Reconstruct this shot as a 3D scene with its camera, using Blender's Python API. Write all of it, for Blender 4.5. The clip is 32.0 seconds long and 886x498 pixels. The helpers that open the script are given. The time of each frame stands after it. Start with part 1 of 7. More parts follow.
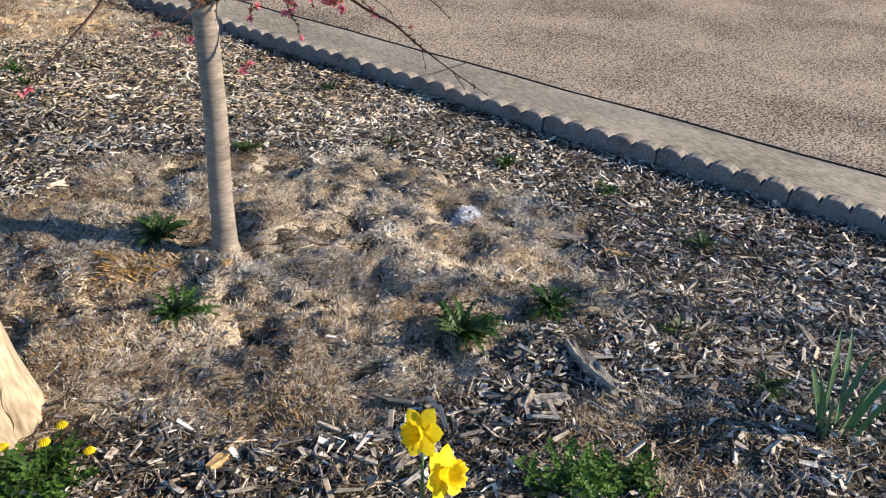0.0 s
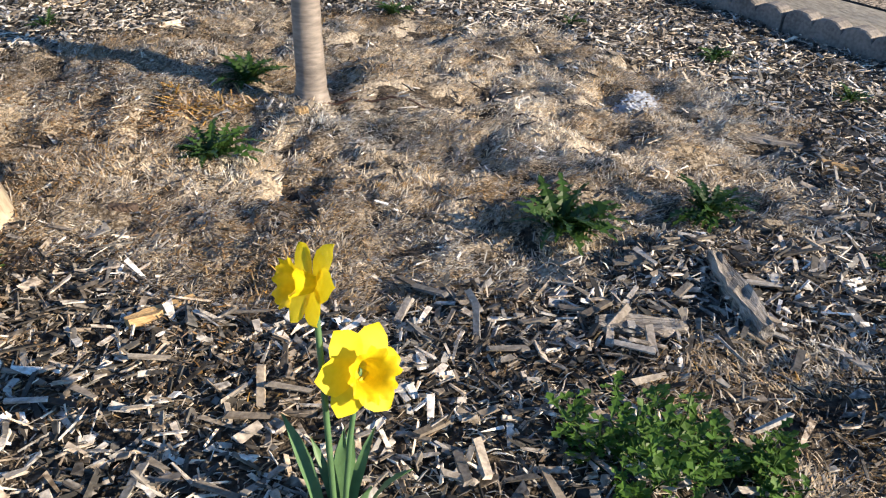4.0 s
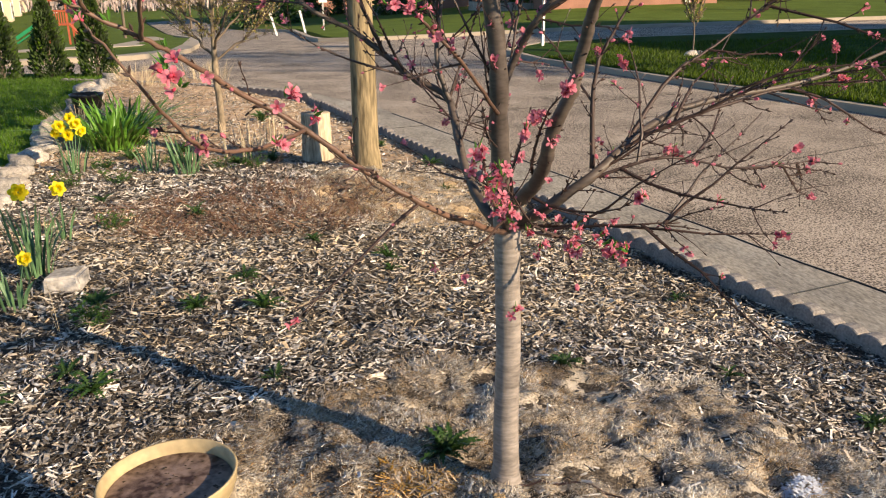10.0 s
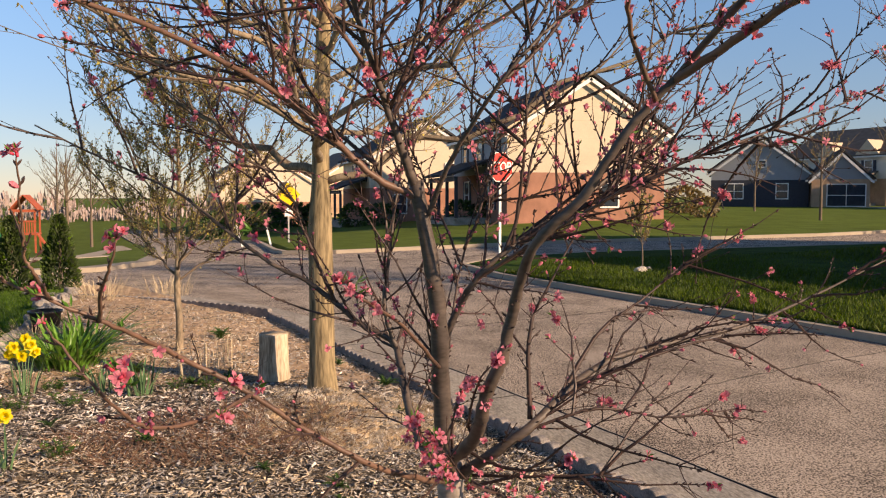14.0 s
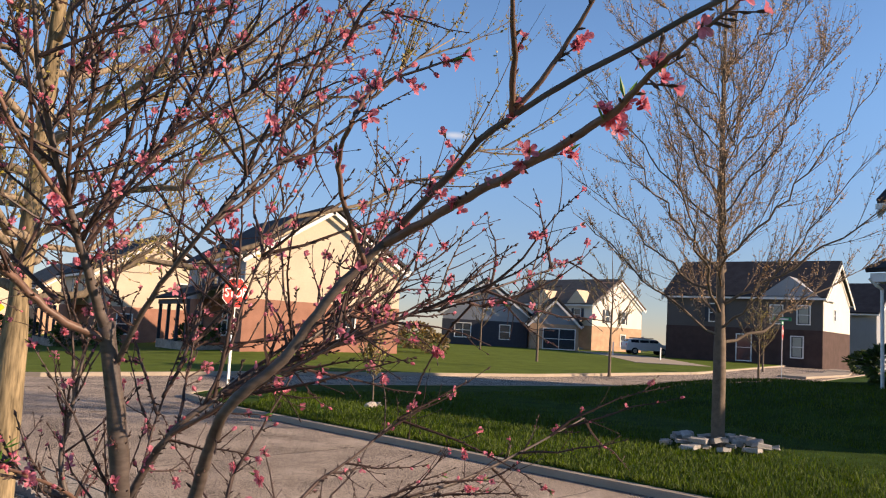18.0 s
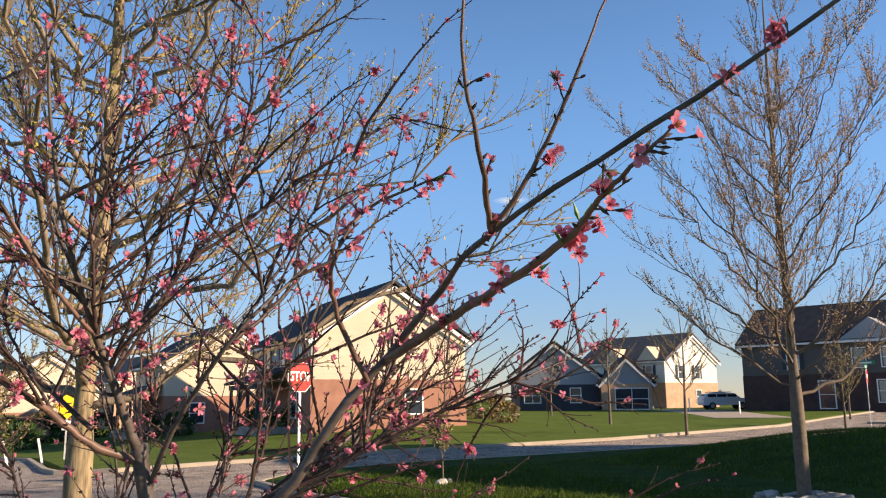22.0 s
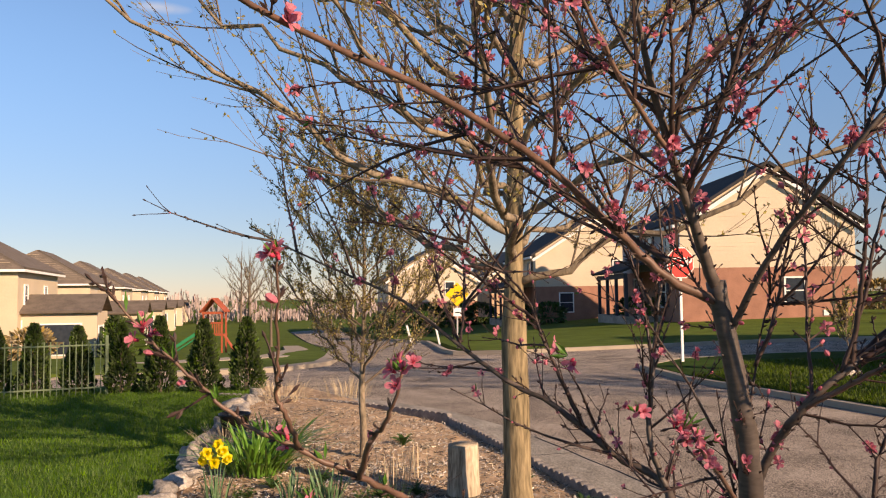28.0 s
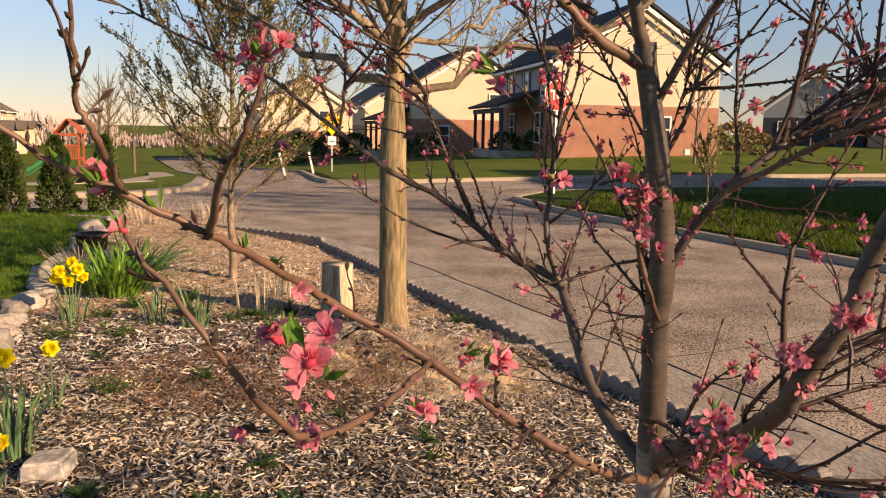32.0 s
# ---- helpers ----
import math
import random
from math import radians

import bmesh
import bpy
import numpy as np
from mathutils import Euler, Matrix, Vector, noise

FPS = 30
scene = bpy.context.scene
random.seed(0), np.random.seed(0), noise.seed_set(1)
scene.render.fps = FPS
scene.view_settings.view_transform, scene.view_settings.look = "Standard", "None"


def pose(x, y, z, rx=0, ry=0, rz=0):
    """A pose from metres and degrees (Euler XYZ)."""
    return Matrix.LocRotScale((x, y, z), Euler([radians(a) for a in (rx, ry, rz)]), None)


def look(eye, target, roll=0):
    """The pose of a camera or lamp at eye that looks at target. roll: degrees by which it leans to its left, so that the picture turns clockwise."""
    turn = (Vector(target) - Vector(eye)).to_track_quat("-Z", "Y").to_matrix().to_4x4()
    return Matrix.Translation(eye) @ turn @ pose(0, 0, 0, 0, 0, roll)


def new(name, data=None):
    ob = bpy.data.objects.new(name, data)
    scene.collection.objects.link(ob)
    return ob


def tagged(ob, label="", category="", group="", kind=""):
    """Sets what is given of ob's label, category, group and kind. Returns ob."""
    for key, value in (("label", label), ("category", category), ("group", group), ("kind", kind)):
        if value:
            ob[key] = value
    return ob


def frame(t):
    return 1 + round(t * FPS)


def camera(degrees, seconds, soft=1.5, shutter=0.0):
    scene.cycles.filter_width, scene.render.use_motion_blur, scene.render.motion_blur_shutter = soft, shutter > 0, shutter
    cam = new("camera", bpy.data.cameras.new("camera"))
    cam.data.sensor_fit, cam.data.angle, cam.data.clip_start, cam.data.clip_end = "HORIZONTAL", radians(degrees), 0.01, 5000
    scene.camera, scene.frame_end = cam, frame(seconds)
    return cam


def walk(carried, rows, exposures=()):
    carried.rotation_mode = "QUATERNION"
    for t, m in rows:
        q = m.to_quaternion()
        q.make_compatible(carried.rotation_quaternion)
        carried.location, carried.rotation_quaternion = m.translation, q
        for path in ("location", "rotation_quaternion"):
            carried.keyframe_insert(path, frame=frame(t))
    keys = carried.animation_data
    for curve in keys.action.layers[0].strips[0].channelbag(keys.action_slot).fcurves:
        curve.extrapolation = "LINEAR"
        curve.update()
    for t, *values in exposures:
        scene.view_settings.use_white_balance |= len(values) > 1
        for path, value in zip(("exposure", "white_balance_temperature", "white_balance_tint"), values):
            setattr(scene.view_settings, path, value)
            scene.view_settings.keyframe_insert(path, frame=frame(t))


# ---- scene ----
# ---- camera ----
cam = camera(56.63, 32.0, soft=1.15)
# seconds, eye x, y, z, heading, pitch, lean
PATH = [
    (0, -0.988, -2.334, 1.371, 39.87, -28.84, 3.71),
    (0.5, -0.858, -2.431, 1.334, 33.19, -31.97, 5.07),
    (1, -0.744, -2.420, 1.287, 27.96, -34.51, 3.78),
    (1.5, -0.597, -2.286, 1.212, 25.95, -34.91, 4.92),
    (2, -0.504, -2.203, 1.117, 24.01, -36.39, 4.49),
    (2.5, -0.424, -2.149, 0.974, 22.08, -37.36, 3.58),
    (3, -0.392, -2.136, 0.869, 21.01, -34.84, 2.54),
    (3.5, -0.377, -2.139, 0.838, 20.26, -32.77, 1.76),
    (5.5, -0.385, -2.148, 0.834, 18.56, -30.78, 1.84),
    (6, -0.407, -2.147, 0.859, 17.38, -30.49, 1.74),
    (6.5, -0.444, -2.140, 0.931, 15.56, -30.32, 0.66),
    (7, -0.501, -2.123, 1.016, 12.19, -28.97, -0.84),
    (7.5, -0.538, -2.097, 1.077, 9.20, -26.20, -1.04),
    (8, -0.554, -2.087, 1.134, 7.42, -23.72, -1.28),
    (8.5, -0.569, -2.109, 1.244, 7.06, -22.40, -1.07),
    (9, -0.597, -2.121, 1.287, 6.96, -21.65, -1.06),
    (9.5, -0.593, -2.135, 1.379, 8.11, -21.26, -0.93),
    (10, -0.595, -2.174, 1.475, 10.49, -17.93, -0.57),
    (10.5, -0.587, -2.214, 1.555, 11.88, -13.05, -0.13),
    (11, -0.564, -2.231, 1.593, 12.27, -8.21, 0.59),
    (11.5, -0.538, -2.256, 1.618, 12.18, -4.75, 1.16),
    (12, -0.520, -2.283, 1.622, 12.25, -3.64, 0.79),
    (12.5, -0.514, -2.292, 1.619, 12.54, -4.09, 0.43),
    (13, -0.521, -2.297, 1.620, 12.30, -4.54, -0.15),
    (13.5, -0.540, -2.288, 1.619, 12.06, -4.14, -0.24),
    (15.5, -0.603, -2.147, 1.646, 20.14, 1.20, 1.23),
    (16, -0.591, -2.102, 1.673, 19.67, 5.10, 1.28),
    (16.5, -0.578, -2.121, 1.693, 17.87, 6.84, 2.06),
    (17, -0.547, -2.133, 1.684, 19.20, 6.68, 2.44),
    (17.5, -0.499, -2.158, 1.672, 26.12, 5.61, 2.98),
    (18, -0.463, -2.190, 1.679, 30.99, 5.81, 3.24),
    (18.5, -0.448, -2.191, 1.700, 33.78, 6.95, 2.92),
    (19, -0.452, -2.203, 1.718, 33.62, 7.95, 2.35),
    (19.5, -0.436, -2.238, 1.734, 30.47, 8.78, 1.58),
    (20, -0.419, -2.258, 1.741, 29.49, 9.31, 0.25),
    (20.5, -0.404, -2.269, 1.749, 28.78, 9.57, -0.43),
    (21, -0.388, -2.268, 1.754, 27.69, 9.80, -0.75),
    (21.5, -0.380, -2.272, 1.758, 26.98, 10.23, -0.71),
    (22, -0.380, -2.272, 1.757, 26.58, 10.42, -0.59),
    (22.5, -0.398, -2.268, 1.746, 25.27, 10.08, -0.59),
    (23, -0.428, -2.261, 1.751, 21.06, 9.83, -0.44),
    (23.5, -0.456, -2.251, 1.748, 14.59, 9.97, 0.11),
    (24, -0.488, -2.239, 1.741, 8.73, 9.97, -0.52),
    (24.5, -0.512, -2.218, 1.741, 5.96, 9.53, -0.38),
    (26.5, -0.679, -2.106, 1.711, 3.73, 8.14, -0.60),
    (27, -0.701, -2.033, 1.686, 3.05, 6.37, -0.01),
    (27.5, -0.727, -1.914, 1.662, 2.34, 4.67, -0.50),
    (28, -0.755, -1.806, 1.637, 2.01, 3.27, -0.76),
    (28.5, -0.796, -1.728, 1.656, 1.95, 1.70, -1.72),
    (29, -0.829, -1.658, 1.616, 3.53, 0.79, -1.44),
    (29.5, -0.871, -1.603, 1.575, 6.94, -1.48, 0.22),
    (30, -0.860, -1.546, 1.557, 8.47, -4.99, 0.82),
    (30.5, -0.833, -1.510, 1.524, 8.45, -7.22, 1.55),
    (31, -0.817, -1.512, 1.507, 8.39, -8.67, 1.91),
    (31.5, -0.767, -1.507, 1.508, 8.82, -8.71, 1.39),
    (32, -0.754, -1.524, 1.502, 10.74, -8.29, 1.09),
]


def aim(x, y, z, heading, pitch, lean):
    h, p = radians(heading), radians(pitch)
    way = Vector((math.sin(h) * math.cos(p), math.cos(h) * math.cos(p), math.sin(p)))
    eye = Vector((x, y, z))
    return look(eye, eye + way, lean)


# the camera's own brightening and tinting: seconds, stops, kelvin, tint
EXPOSURE = [(0, 0.99, 6250, 5), (3, 1.04, 6250, 5), (6, 0.99, 6200, 5), (8, 0.84, 6550, 6), (9, 0.87, 6900, 7), (10, 0.94, 6900, 7), (11, 0.73, 7500, 16), (12, 0.63, 7800, 19), (13, 0.64, 7700, 18), (16, 0.73, 7200, 18), (17, 0.66, 6950, 18), (18, 0.81, 7100, 18),
            (19, 0.97, 6800, 14), (21, 0.94, 6700, 13), (23, 0.89, 6900, 15), (24, 0.68, 6700, 17), (26.5, 0.62, 7200, 18), (28, 0.59, 7600, 20), (29, 0.62, 7700, 20), (32, 0.73, 8700, 22)]
walk(cam, [(r[0], aim(*r[1:])) for r in PATH], EXPOSURE)

# ---- daylight ----
SUN_TO = Vector((0.74, -0.67, 0.0)).normalized()
SUN_EL = radians(21.5)
world = bpy.data.worlds.new("sky")
scene.world = world
world.use_nodes = True
wn = world.node_tree.nodes
sky = wn.new("ShaderNodeTexSky")
sky.sky_type, sky.sun_disc = "NISHITA", False
sky.sun_elevation, sky.sun_rotation = SUN_EL, math.atan2(SUN_TO.x, SUN_TO.y)
sky.air_density, sky.dust_density, sky.ozone_density = 1.0, 0.0, 3.0
WISPS = (((-0.329, 0.876, 0.351), 0.03, 0.014), ((-0.276, 0.905, 0.323), 0.034, 0.007), ((0.508, 0.829, 0.237), 0.024, 0.005))
clear = wn.new("ShaderNodeMix")
clear.data_type, clear.blend_type = "RGBA", "MULTIPLY"
clear.inputs["Factor"].default_value = 1.0
up = wn.new("ShaderNodeSeparateXYZ")
world.node_tree.links.new(wn.new("ShaderNodeTexCoord").outputs["Generated"], up.inputs[0])
haze = wn.new("ShaderNodeValToRGB")
haze.color_ramp.interpolation = "EASE"
haze.color_ramp.elements[0].position, haze.color_ramp.elements[0].color = 0.0, (0.42, 0.44, 0.55, 1)
haze.color_ramp.elements[1].position, haze.color_ramp.elements[1].color = 0.9, (0.26, 0.34, 0.43, 1)
middle = haze.color_ramp.elements.new(0.33)
middle.color = (0.63, 0.79, 0.91, 1)
world.node_tree.links.new(up.outputs["Z"], haze.inputs[0])
world.node_tree.links.new(haze.outputs[0], clear.inputs[7])
world.node_tree.links.new(sky.outputs[0], clear.inputs[6])
# a few small wisps of cloud: direction, width, height
look_dir = wn.new("ShaderNodeTexCoord").outputs["Generated"]
puff = wn.new("ShaderNodeTexNoise")
puff.inputs["Scale"].default_value, puff.inputs["Detail"].default_value = 38, 5
world.node_tree.links.new(look_dir, puff.inputs["Vector"])
cover = None
for way, width, tall in WISPS:
    off = wn.new("ShaderNodeVectorMath")
    off.operation = "SUBTRACT"
    off.inputs[1].default_value = way
    world.node_tree.links.new(look_dir, off.inputs[0])
    squash = wn.new("ShaderNodeVectorMath")
    squash.operation = "MULTIPLY"
    squash.inputs[1].default_value = (1 / width, 1 / width, 1 / tall)
    world.node_tree.links.new(off.outputs[0], squash.inputs[0])
    far_off = wn.new("ShaderNodeVectorMath")
    far_off.operation = "LENGTH"
    world.node_tree.links.new(squash.outputs[0], far_off.inputs[0])
    edge = wn.new("ShaderNodeMapRange")
    edge.inputs["From Min"].default_value, edge.inputs["From Max"].default_value = 1.0, 0.2
    world.node_tree.links.new(far_off.outputs["Value"], edge.inputs[0])
    if cover is None:
        cover = edge.outputs[0]
    else:
        both_ = wn.new("ShaderNodeMath")
        both_.operation = "MAXIMUM"
        world.node_tree.links.new(cover, both_.inputs[0])
        world.node_tree.links.new(edge.outputs[0], both_.inputs[1])
        cover = both_.outputs[0]
ragged = wn.new("ShaderNodeMath")
ragged.operation = "MULTIPLY"
world.node_tree.links.new(cover, ragged.inputs[0])
world.node_tree.links.new(puff.outputs["Fac"], ragged.inputs[1])
cloudy = wn.new("ShaderNodeMix")
cloudy.data_type = "RGBA"
cloudy.inputs[7].default_value = (3.9, 4.0, 4.1, 1)
world.node_tree.links.new(ragged.outputs[0], cloudy.inputs["Factor"])
world.node_tree.links.new(clear.outputs[2], cloudy.inputs[6])
world.node_tree.links.new(cloudy.outputs[2], wn["Background"].inputs[0])
wn["Background"].inputs[1].default_value = 0.127
sun = new("sun", bpy.data.lights.new("sun", "SUN"))
sun.data.energy, sun.data.angle, sun.data.color = 5.0, radians(0.6), (1.0, 0.80, 0.58)
sun_way = Vector((SUN_TO.x * math.cos(SUN_EL), SUN_TO.y * math.cos(SUN_EL), math.sin(SUN_EL)))
sun.matrix_world = look(sun_way * 60, (0, 0, 0))

# ---- materials ----
MATS = {}


def mat(name, colour, rough=0.8, vary=0.25, scale=8.0, fine=0.0, bump=0.0, metal=0.0, second=None, island=0.0, stretch=(1, 1, 1), spec=0.3, each=0.0, sharp=0.0, thin=0.0, crisp=0.0, skew=1.0):
    """A surface with blotches at one scale, grain at a finer one, and relief."""
    if name in MATS:
        return MATS[name]
    m = bpy.data.materials.new(name)
    m.use_nodes = True
    nt, n = m.node_tree, m.node_tree.nodes
    bsdf = n["Principled BSDF"]
    bsdf.inputs["Roughness"].default_value = rough
    bsdf.inputs["Metallic"].default_value = metal
    bsdf.inputs["Specular IOR Level"].default_value = spec
    co = n.new("ShaderNodeTexCoord")
    mp = n.new("ShaderNodeMapping")
    mp.inputs["Scale"].default_value = stretch
    nt.links.new(co.outputs["Object"], mp.inputs[0])
    big = n.new("ShaderNodeTexNoise")
    big.inputs["Scale"].default_value, big.inputs["Detail"].default_value = scale, 6
    nt.links.new(mp.outputs[0], big.inputs["Vector"])
    small = n.new("ShaderNodeTexNoise")
    small.inputs["Scale"].default_value, small.inputs["Detail"].default_value = fine or scale * 9, 4
    nt.links.new(mp.outputs[0], small.inputs["Vector"])
    c1 = [max(0, c * (1 - vary)) for c in colour]
    c2 = list(second) if second else [min(1, c * (1 + vary)) for c in colour]
    ramp = n.new("ShaderNodeValToRGB")
    ramp.color_ramp.elements[0].position, ramp.color_ramp.elements[1].position = 0.34 + 0.12 * sharp + 0.13 * crisp, 0.66 - 0.12 * sharp - 0.13 * crisp
    ramp.color_ramp.elements[0].color, ramp.color_ramp.elements[1].color = (*c1, 1), (*c2, 1)
    mid = n.new("ShaderNodeMath")
    mid.operation = "MULTIPLY_ADD"
    mid.inputs[1].default_value = 0.45 + 0.4 * sharp
    nt.links.new(small.outputs["Fac"], mid.inputs[0])
    half = n.new("ShaderNodeMath")
    half.operation = "MULTIPLY"
    half.inputs[1].default_value = 0.55 - 0.4 * sharp
    nt.links.new(big.outputs["Fac"], half.inputs[0])
    nt.links.new(half.outputs[0], mid.inputs[2])
    nt.links.new(mid.outputs[0], ramp.inputs[0])
    out = ramp.outputs[0]
    if island or each:
        hsv = n.new("ShaderNodeHueSaturation")
        if each:
            rnd = n.new("ShaderNodeObjectInfo").outputs["Random"]
        else:
            rnd = n.new("ShaderNodeNewGeometry").outputs["Random Per Island"]
        rng = n.new("ShaderNodeMapRange")
        amount = island or each
        rng.inputs["To Min"].default_value, rng.inputs["To Max"].default_value = 1 - amount, 1 + amount
        bent = n.new("ShaderNodeMath")
        bent.operation = "POWER"
        bent.inputs[1].default_value = skew
        nt.links.new(rnd, bent.inputs[0])
        nt.links.new(bent.outputs[0], rng.inputs[0])
        nt.links.new(rng.outputs[0], hsv.inputs["Value"])
        part_of = n.new("ShaderNodeMath")
        part_of.operation = "MULTIPLY"
        part_of.inputs[1].default_value = 7.31
        nt.links.new(rnd, part_of.inputs[0])
        fract = n.new("ShaderNodeMath")
        fract.operation = "FRACT"
        nt.links.new(part_of.outputs[0], fract.inputs[0])
        vivid = n.new("ShaderNodeMapRange")
        vivid.inputs["To Min"].default_value, vivid.inputs["To Max"].default_value = 1 - amount * 0.75, 1 + amount * 0.75
        nt.links.new(fract.outputs[0], vivid.inputs[0])
        nt.links.new(vivid.outputs[0], hsv.inputs["Saturation"])
        nt.links.new(out, hsv.inputs["Color"])
        out = hsv.outputs[0]
    nt.links.new(out, bsdf.inputs["Base Color"])
    if thin:
        glow = n.new("ShaderNodeBsdfTranslucent")
        nt.links.new(out, glow.inputs[0])
        both = n.new("ShaderNodeMixShader")
        both.inputs[0].default_value = thin
        nt.links.new(bsdf.outputs[0], both.inputs[1])
        nt.links.new(glow.outputs[0], both.inputs[2])
        nt.links.new(both.outputs[0], n["Material Output"].inputs[0])
    if bump:
        b = n.new("ShaderNodeBump")
        b.inputs["Strength"].default_value, b.inputs["Distance"].default_value = 0.8, bump
        nt.links.new(mid.outputs[0], b.inputs["Height"])
        nt.links.new(b.outputs[0], bsdf.inputs["Normal"])
    MATS[name] = m
    return m


# ---- mesh helpers ----
def mesh_ob(name, verts, faces, material, parent=None, label="", smooth=False):
    me = bpy.data.meshes.new(name)
    me.from_pydata(verts, [], faces)
    me.materials.append(material)
    if smooth:
        me.polygons.foreach_set("use_smooth", [True] * len(me.polygons))
    ob = new(name, me)
    if parent:
        ob.parent = parent
    if label:
        ob["label"] = label
    return ob


def part(name, bm, material, parent=None, label="", smooth=False):
    me = bpy.data.meshes.new(name)
    bm.to_mesh(me)
    bm.free()
    me.materials.append(material)
    if smooth:
        me.polygons.foreach_set("use_smooth", [True] * len(me.polygons))
    ob = new(name, me)
    if parent:
        ob.parent = parent
    if label:
        ob["label"] = label
    return ob


def thing(name, x, y, z, label, category, group="", turn=0, kind=""):
    ob = new(name)
    ob.matrix_world = pose(x, y, z, 0, 0, turn)
    return tagged(ob, label, category, group, kind)


def box(bm, x0, x1, y0, y1, z0, z1, bevel=0.0):
    v = [bm.verts.new(p) for p in ((x0, y0, z0), (x1, y0, z0), (x1, y1, z0), (x0, y1, z0), (x0, y0, z1), (x1, y0, z1), (x1, y1, z1), (x0, y1, z1))]
    f = [bm.faces.new([v[i] for i in q]) for q in ((3, 2, 1, 0), (4, 5, 6, 7), (0, 1, 5, 4), (1, 2, 6, 5), (2, 3, 7, 6), (3, 0, 4, 7))]
    if bevel:
        edges = {e for q in f for e in q.edges}
        bmesh.ops.bevel(bm, geom=list(edges), offset=bevel, segments=2, affect="EDGES", profile=0.6)
    return bm


def boxed(*a, **k):
    return box(bmesh.new(), *a, **k)


def tube_data(points, radii, sides=6):
    """Vertices and faces of a tapered tube along points, closed at the end."""
    verts, faces = [], []
    ref = Vector((0.31, 0.17, 0.93))
    n = len(points)
    for i, p in enumerate(points):
        a, b = points[max(0, i - 1)], points[min(n - 1, i + 1)]
        d = (Vector(b) - Vector(a)).normalized()
        s = d.cross(ref)
        if s.length < 0.05:
            s = d.cross(Vector((1, 0, 0)))
        s.normalize()
        w = d.cross(s)
        for k in range(sides):
            an = 2 * math.pi * k / sides
            q = Vector(p) + (s * math.cos(an) + w * math.sin(an)) * radii[i]
            verts.append(q[:])
    for i in range(n - 1):
        for k in range(sides):
            a, b = i * sides + k, i * sides + (k + 1) % sides
            faces.append((a, b, b + sides, a + sides))
    faces.append(tuple(range((n - 1) * sides, n * sides)))
    faces.append(tuple(reversed(range(sides))))
    return verts, faces


class Soup:
    """Gathers many small pieces into one mesh."""

    def __init__(self):
        self.v, self.f = [], []

    def add(self, verts, faces):
        o = len(self.v)
        self.v.extend(verts)
        self.f.extend([tuple(i + o for i in f) for f in faces])

    def tube(self, points, radii, sides=6):
        self.add(*tube_data(points, radii, sides))

    def make(self, name, material, parent=None, label="", smooth=False):
        return mesh_ob(name, self.v, self.f, material, parent, label, smooth)


def smoothstep(a, b, x):
    t = min(1, max(0, (x - a) / (b - a)))
    return t * t * (3 - 2 * t)


# ---- plan of the ground ----
# The street's near side runs along x = 2.13 - 0.25 y; "across" is the distance from it.
def across(x, y):
    return (x + 0.25 * y - 2.13) / 1.031


def edge_x(y, off=0.0):
    return 2.13 - 0.25 * y + off * 1.031


def rise(x, y):
    """The land climbs a little to one side of the garden and falls away on the other."""
    d = math.hypot(x, y + 2)
    a = math.atan2(x, y + 2)
    far = -2.6 + 3.25 * smoothstep(-0.28, 0.45, a) if y > -2 else (0.65 if x > 0 else -2.6)
    knoll = 0.85 * smoothstep(12.5, 20, x) * (1 - smoothstep(13, 20.5, y))
    return far * smoothstep(14, 80, d) + knoll


def bed_z(x, y):
    z = -0.11 * smoothstep(0.1, 1.9, x + 0.22 * y)
    z += 0.13 * math.exp(-((x + 0.05) ** 2 + (y - 4.0) ** 2) / 0.55)
    z += 0.03 * smoothstep(3.5, 9, y)
    n = noise.noise(Vector((x * 2.1, y * 2.1, 0.3)))
    z += 0.02 * n + 0.011 * noise.noise(Vector((x * 9, y * 9, 2.3)))
    straw = straw_at(x, y)
    z += straw * (-0.026 + 0.055 * noise.noise(Vector((x * 4.6, y * 4.6, 1.7))) + 0.03 * noise.noise(Vector((x * 11, y * 11, 4.1))) + 0.009 * noise.noise(Vector((x * 24, y * 24, 6.1))))
    return z


def straw_at(x, y):
    """How much dead grass covers the bed here (0 is bare mulch)."""
    d = math.hypot((x - 0.14) / 1.25, (y + 0.08 + 0.12 * x) / 1.0)
    a = 1 - smoothstep(0.8, 1.04, d + 0.16 * noise.noise(Vector((x * 3, y * 3, 9))))
    d2 = math.hypot((x - 0.2) / 1.0, (y - 3.75) / 0.95)
    b = 0.8 * (1 - smoothstep(0.6, 1.1, d2 + 0.25 * noise.noise(Vector((x * 3, y * 3, 5)))))
    c = 0.3 * smoothstep(5.0, 6.5, y)
    d3 = math.hypot((x - 0.42) / 0.34, (y + 1.5) / 0.24)
    e = 0.7 * (1 - smoothstep(0.5, 1.1, d3 + 0.3 * noise.noise(Vector((x * 6, y * 6, 2)))))
    return max(a, b, c, e)


def lawn_edge_x(y):
    """The row of stones between the bed and the lawn."""
    pts = ((-3.5, -2.1), (0, -2.1), (2.4, -2.37), (3.6, -2.64), (5.6, -2.85), (8.4, -3.2), (12.7, -3.5), (30, -3.5))
    for (y0, x0), (y1, x1) in zip(pts, pts[1:]):
        if y <= y1:
            return x0 + (x1 - x0) * max(0, (y - y0) / (y1 - y0))
    return pts[-1][1]


ROAD_Z = -0.17


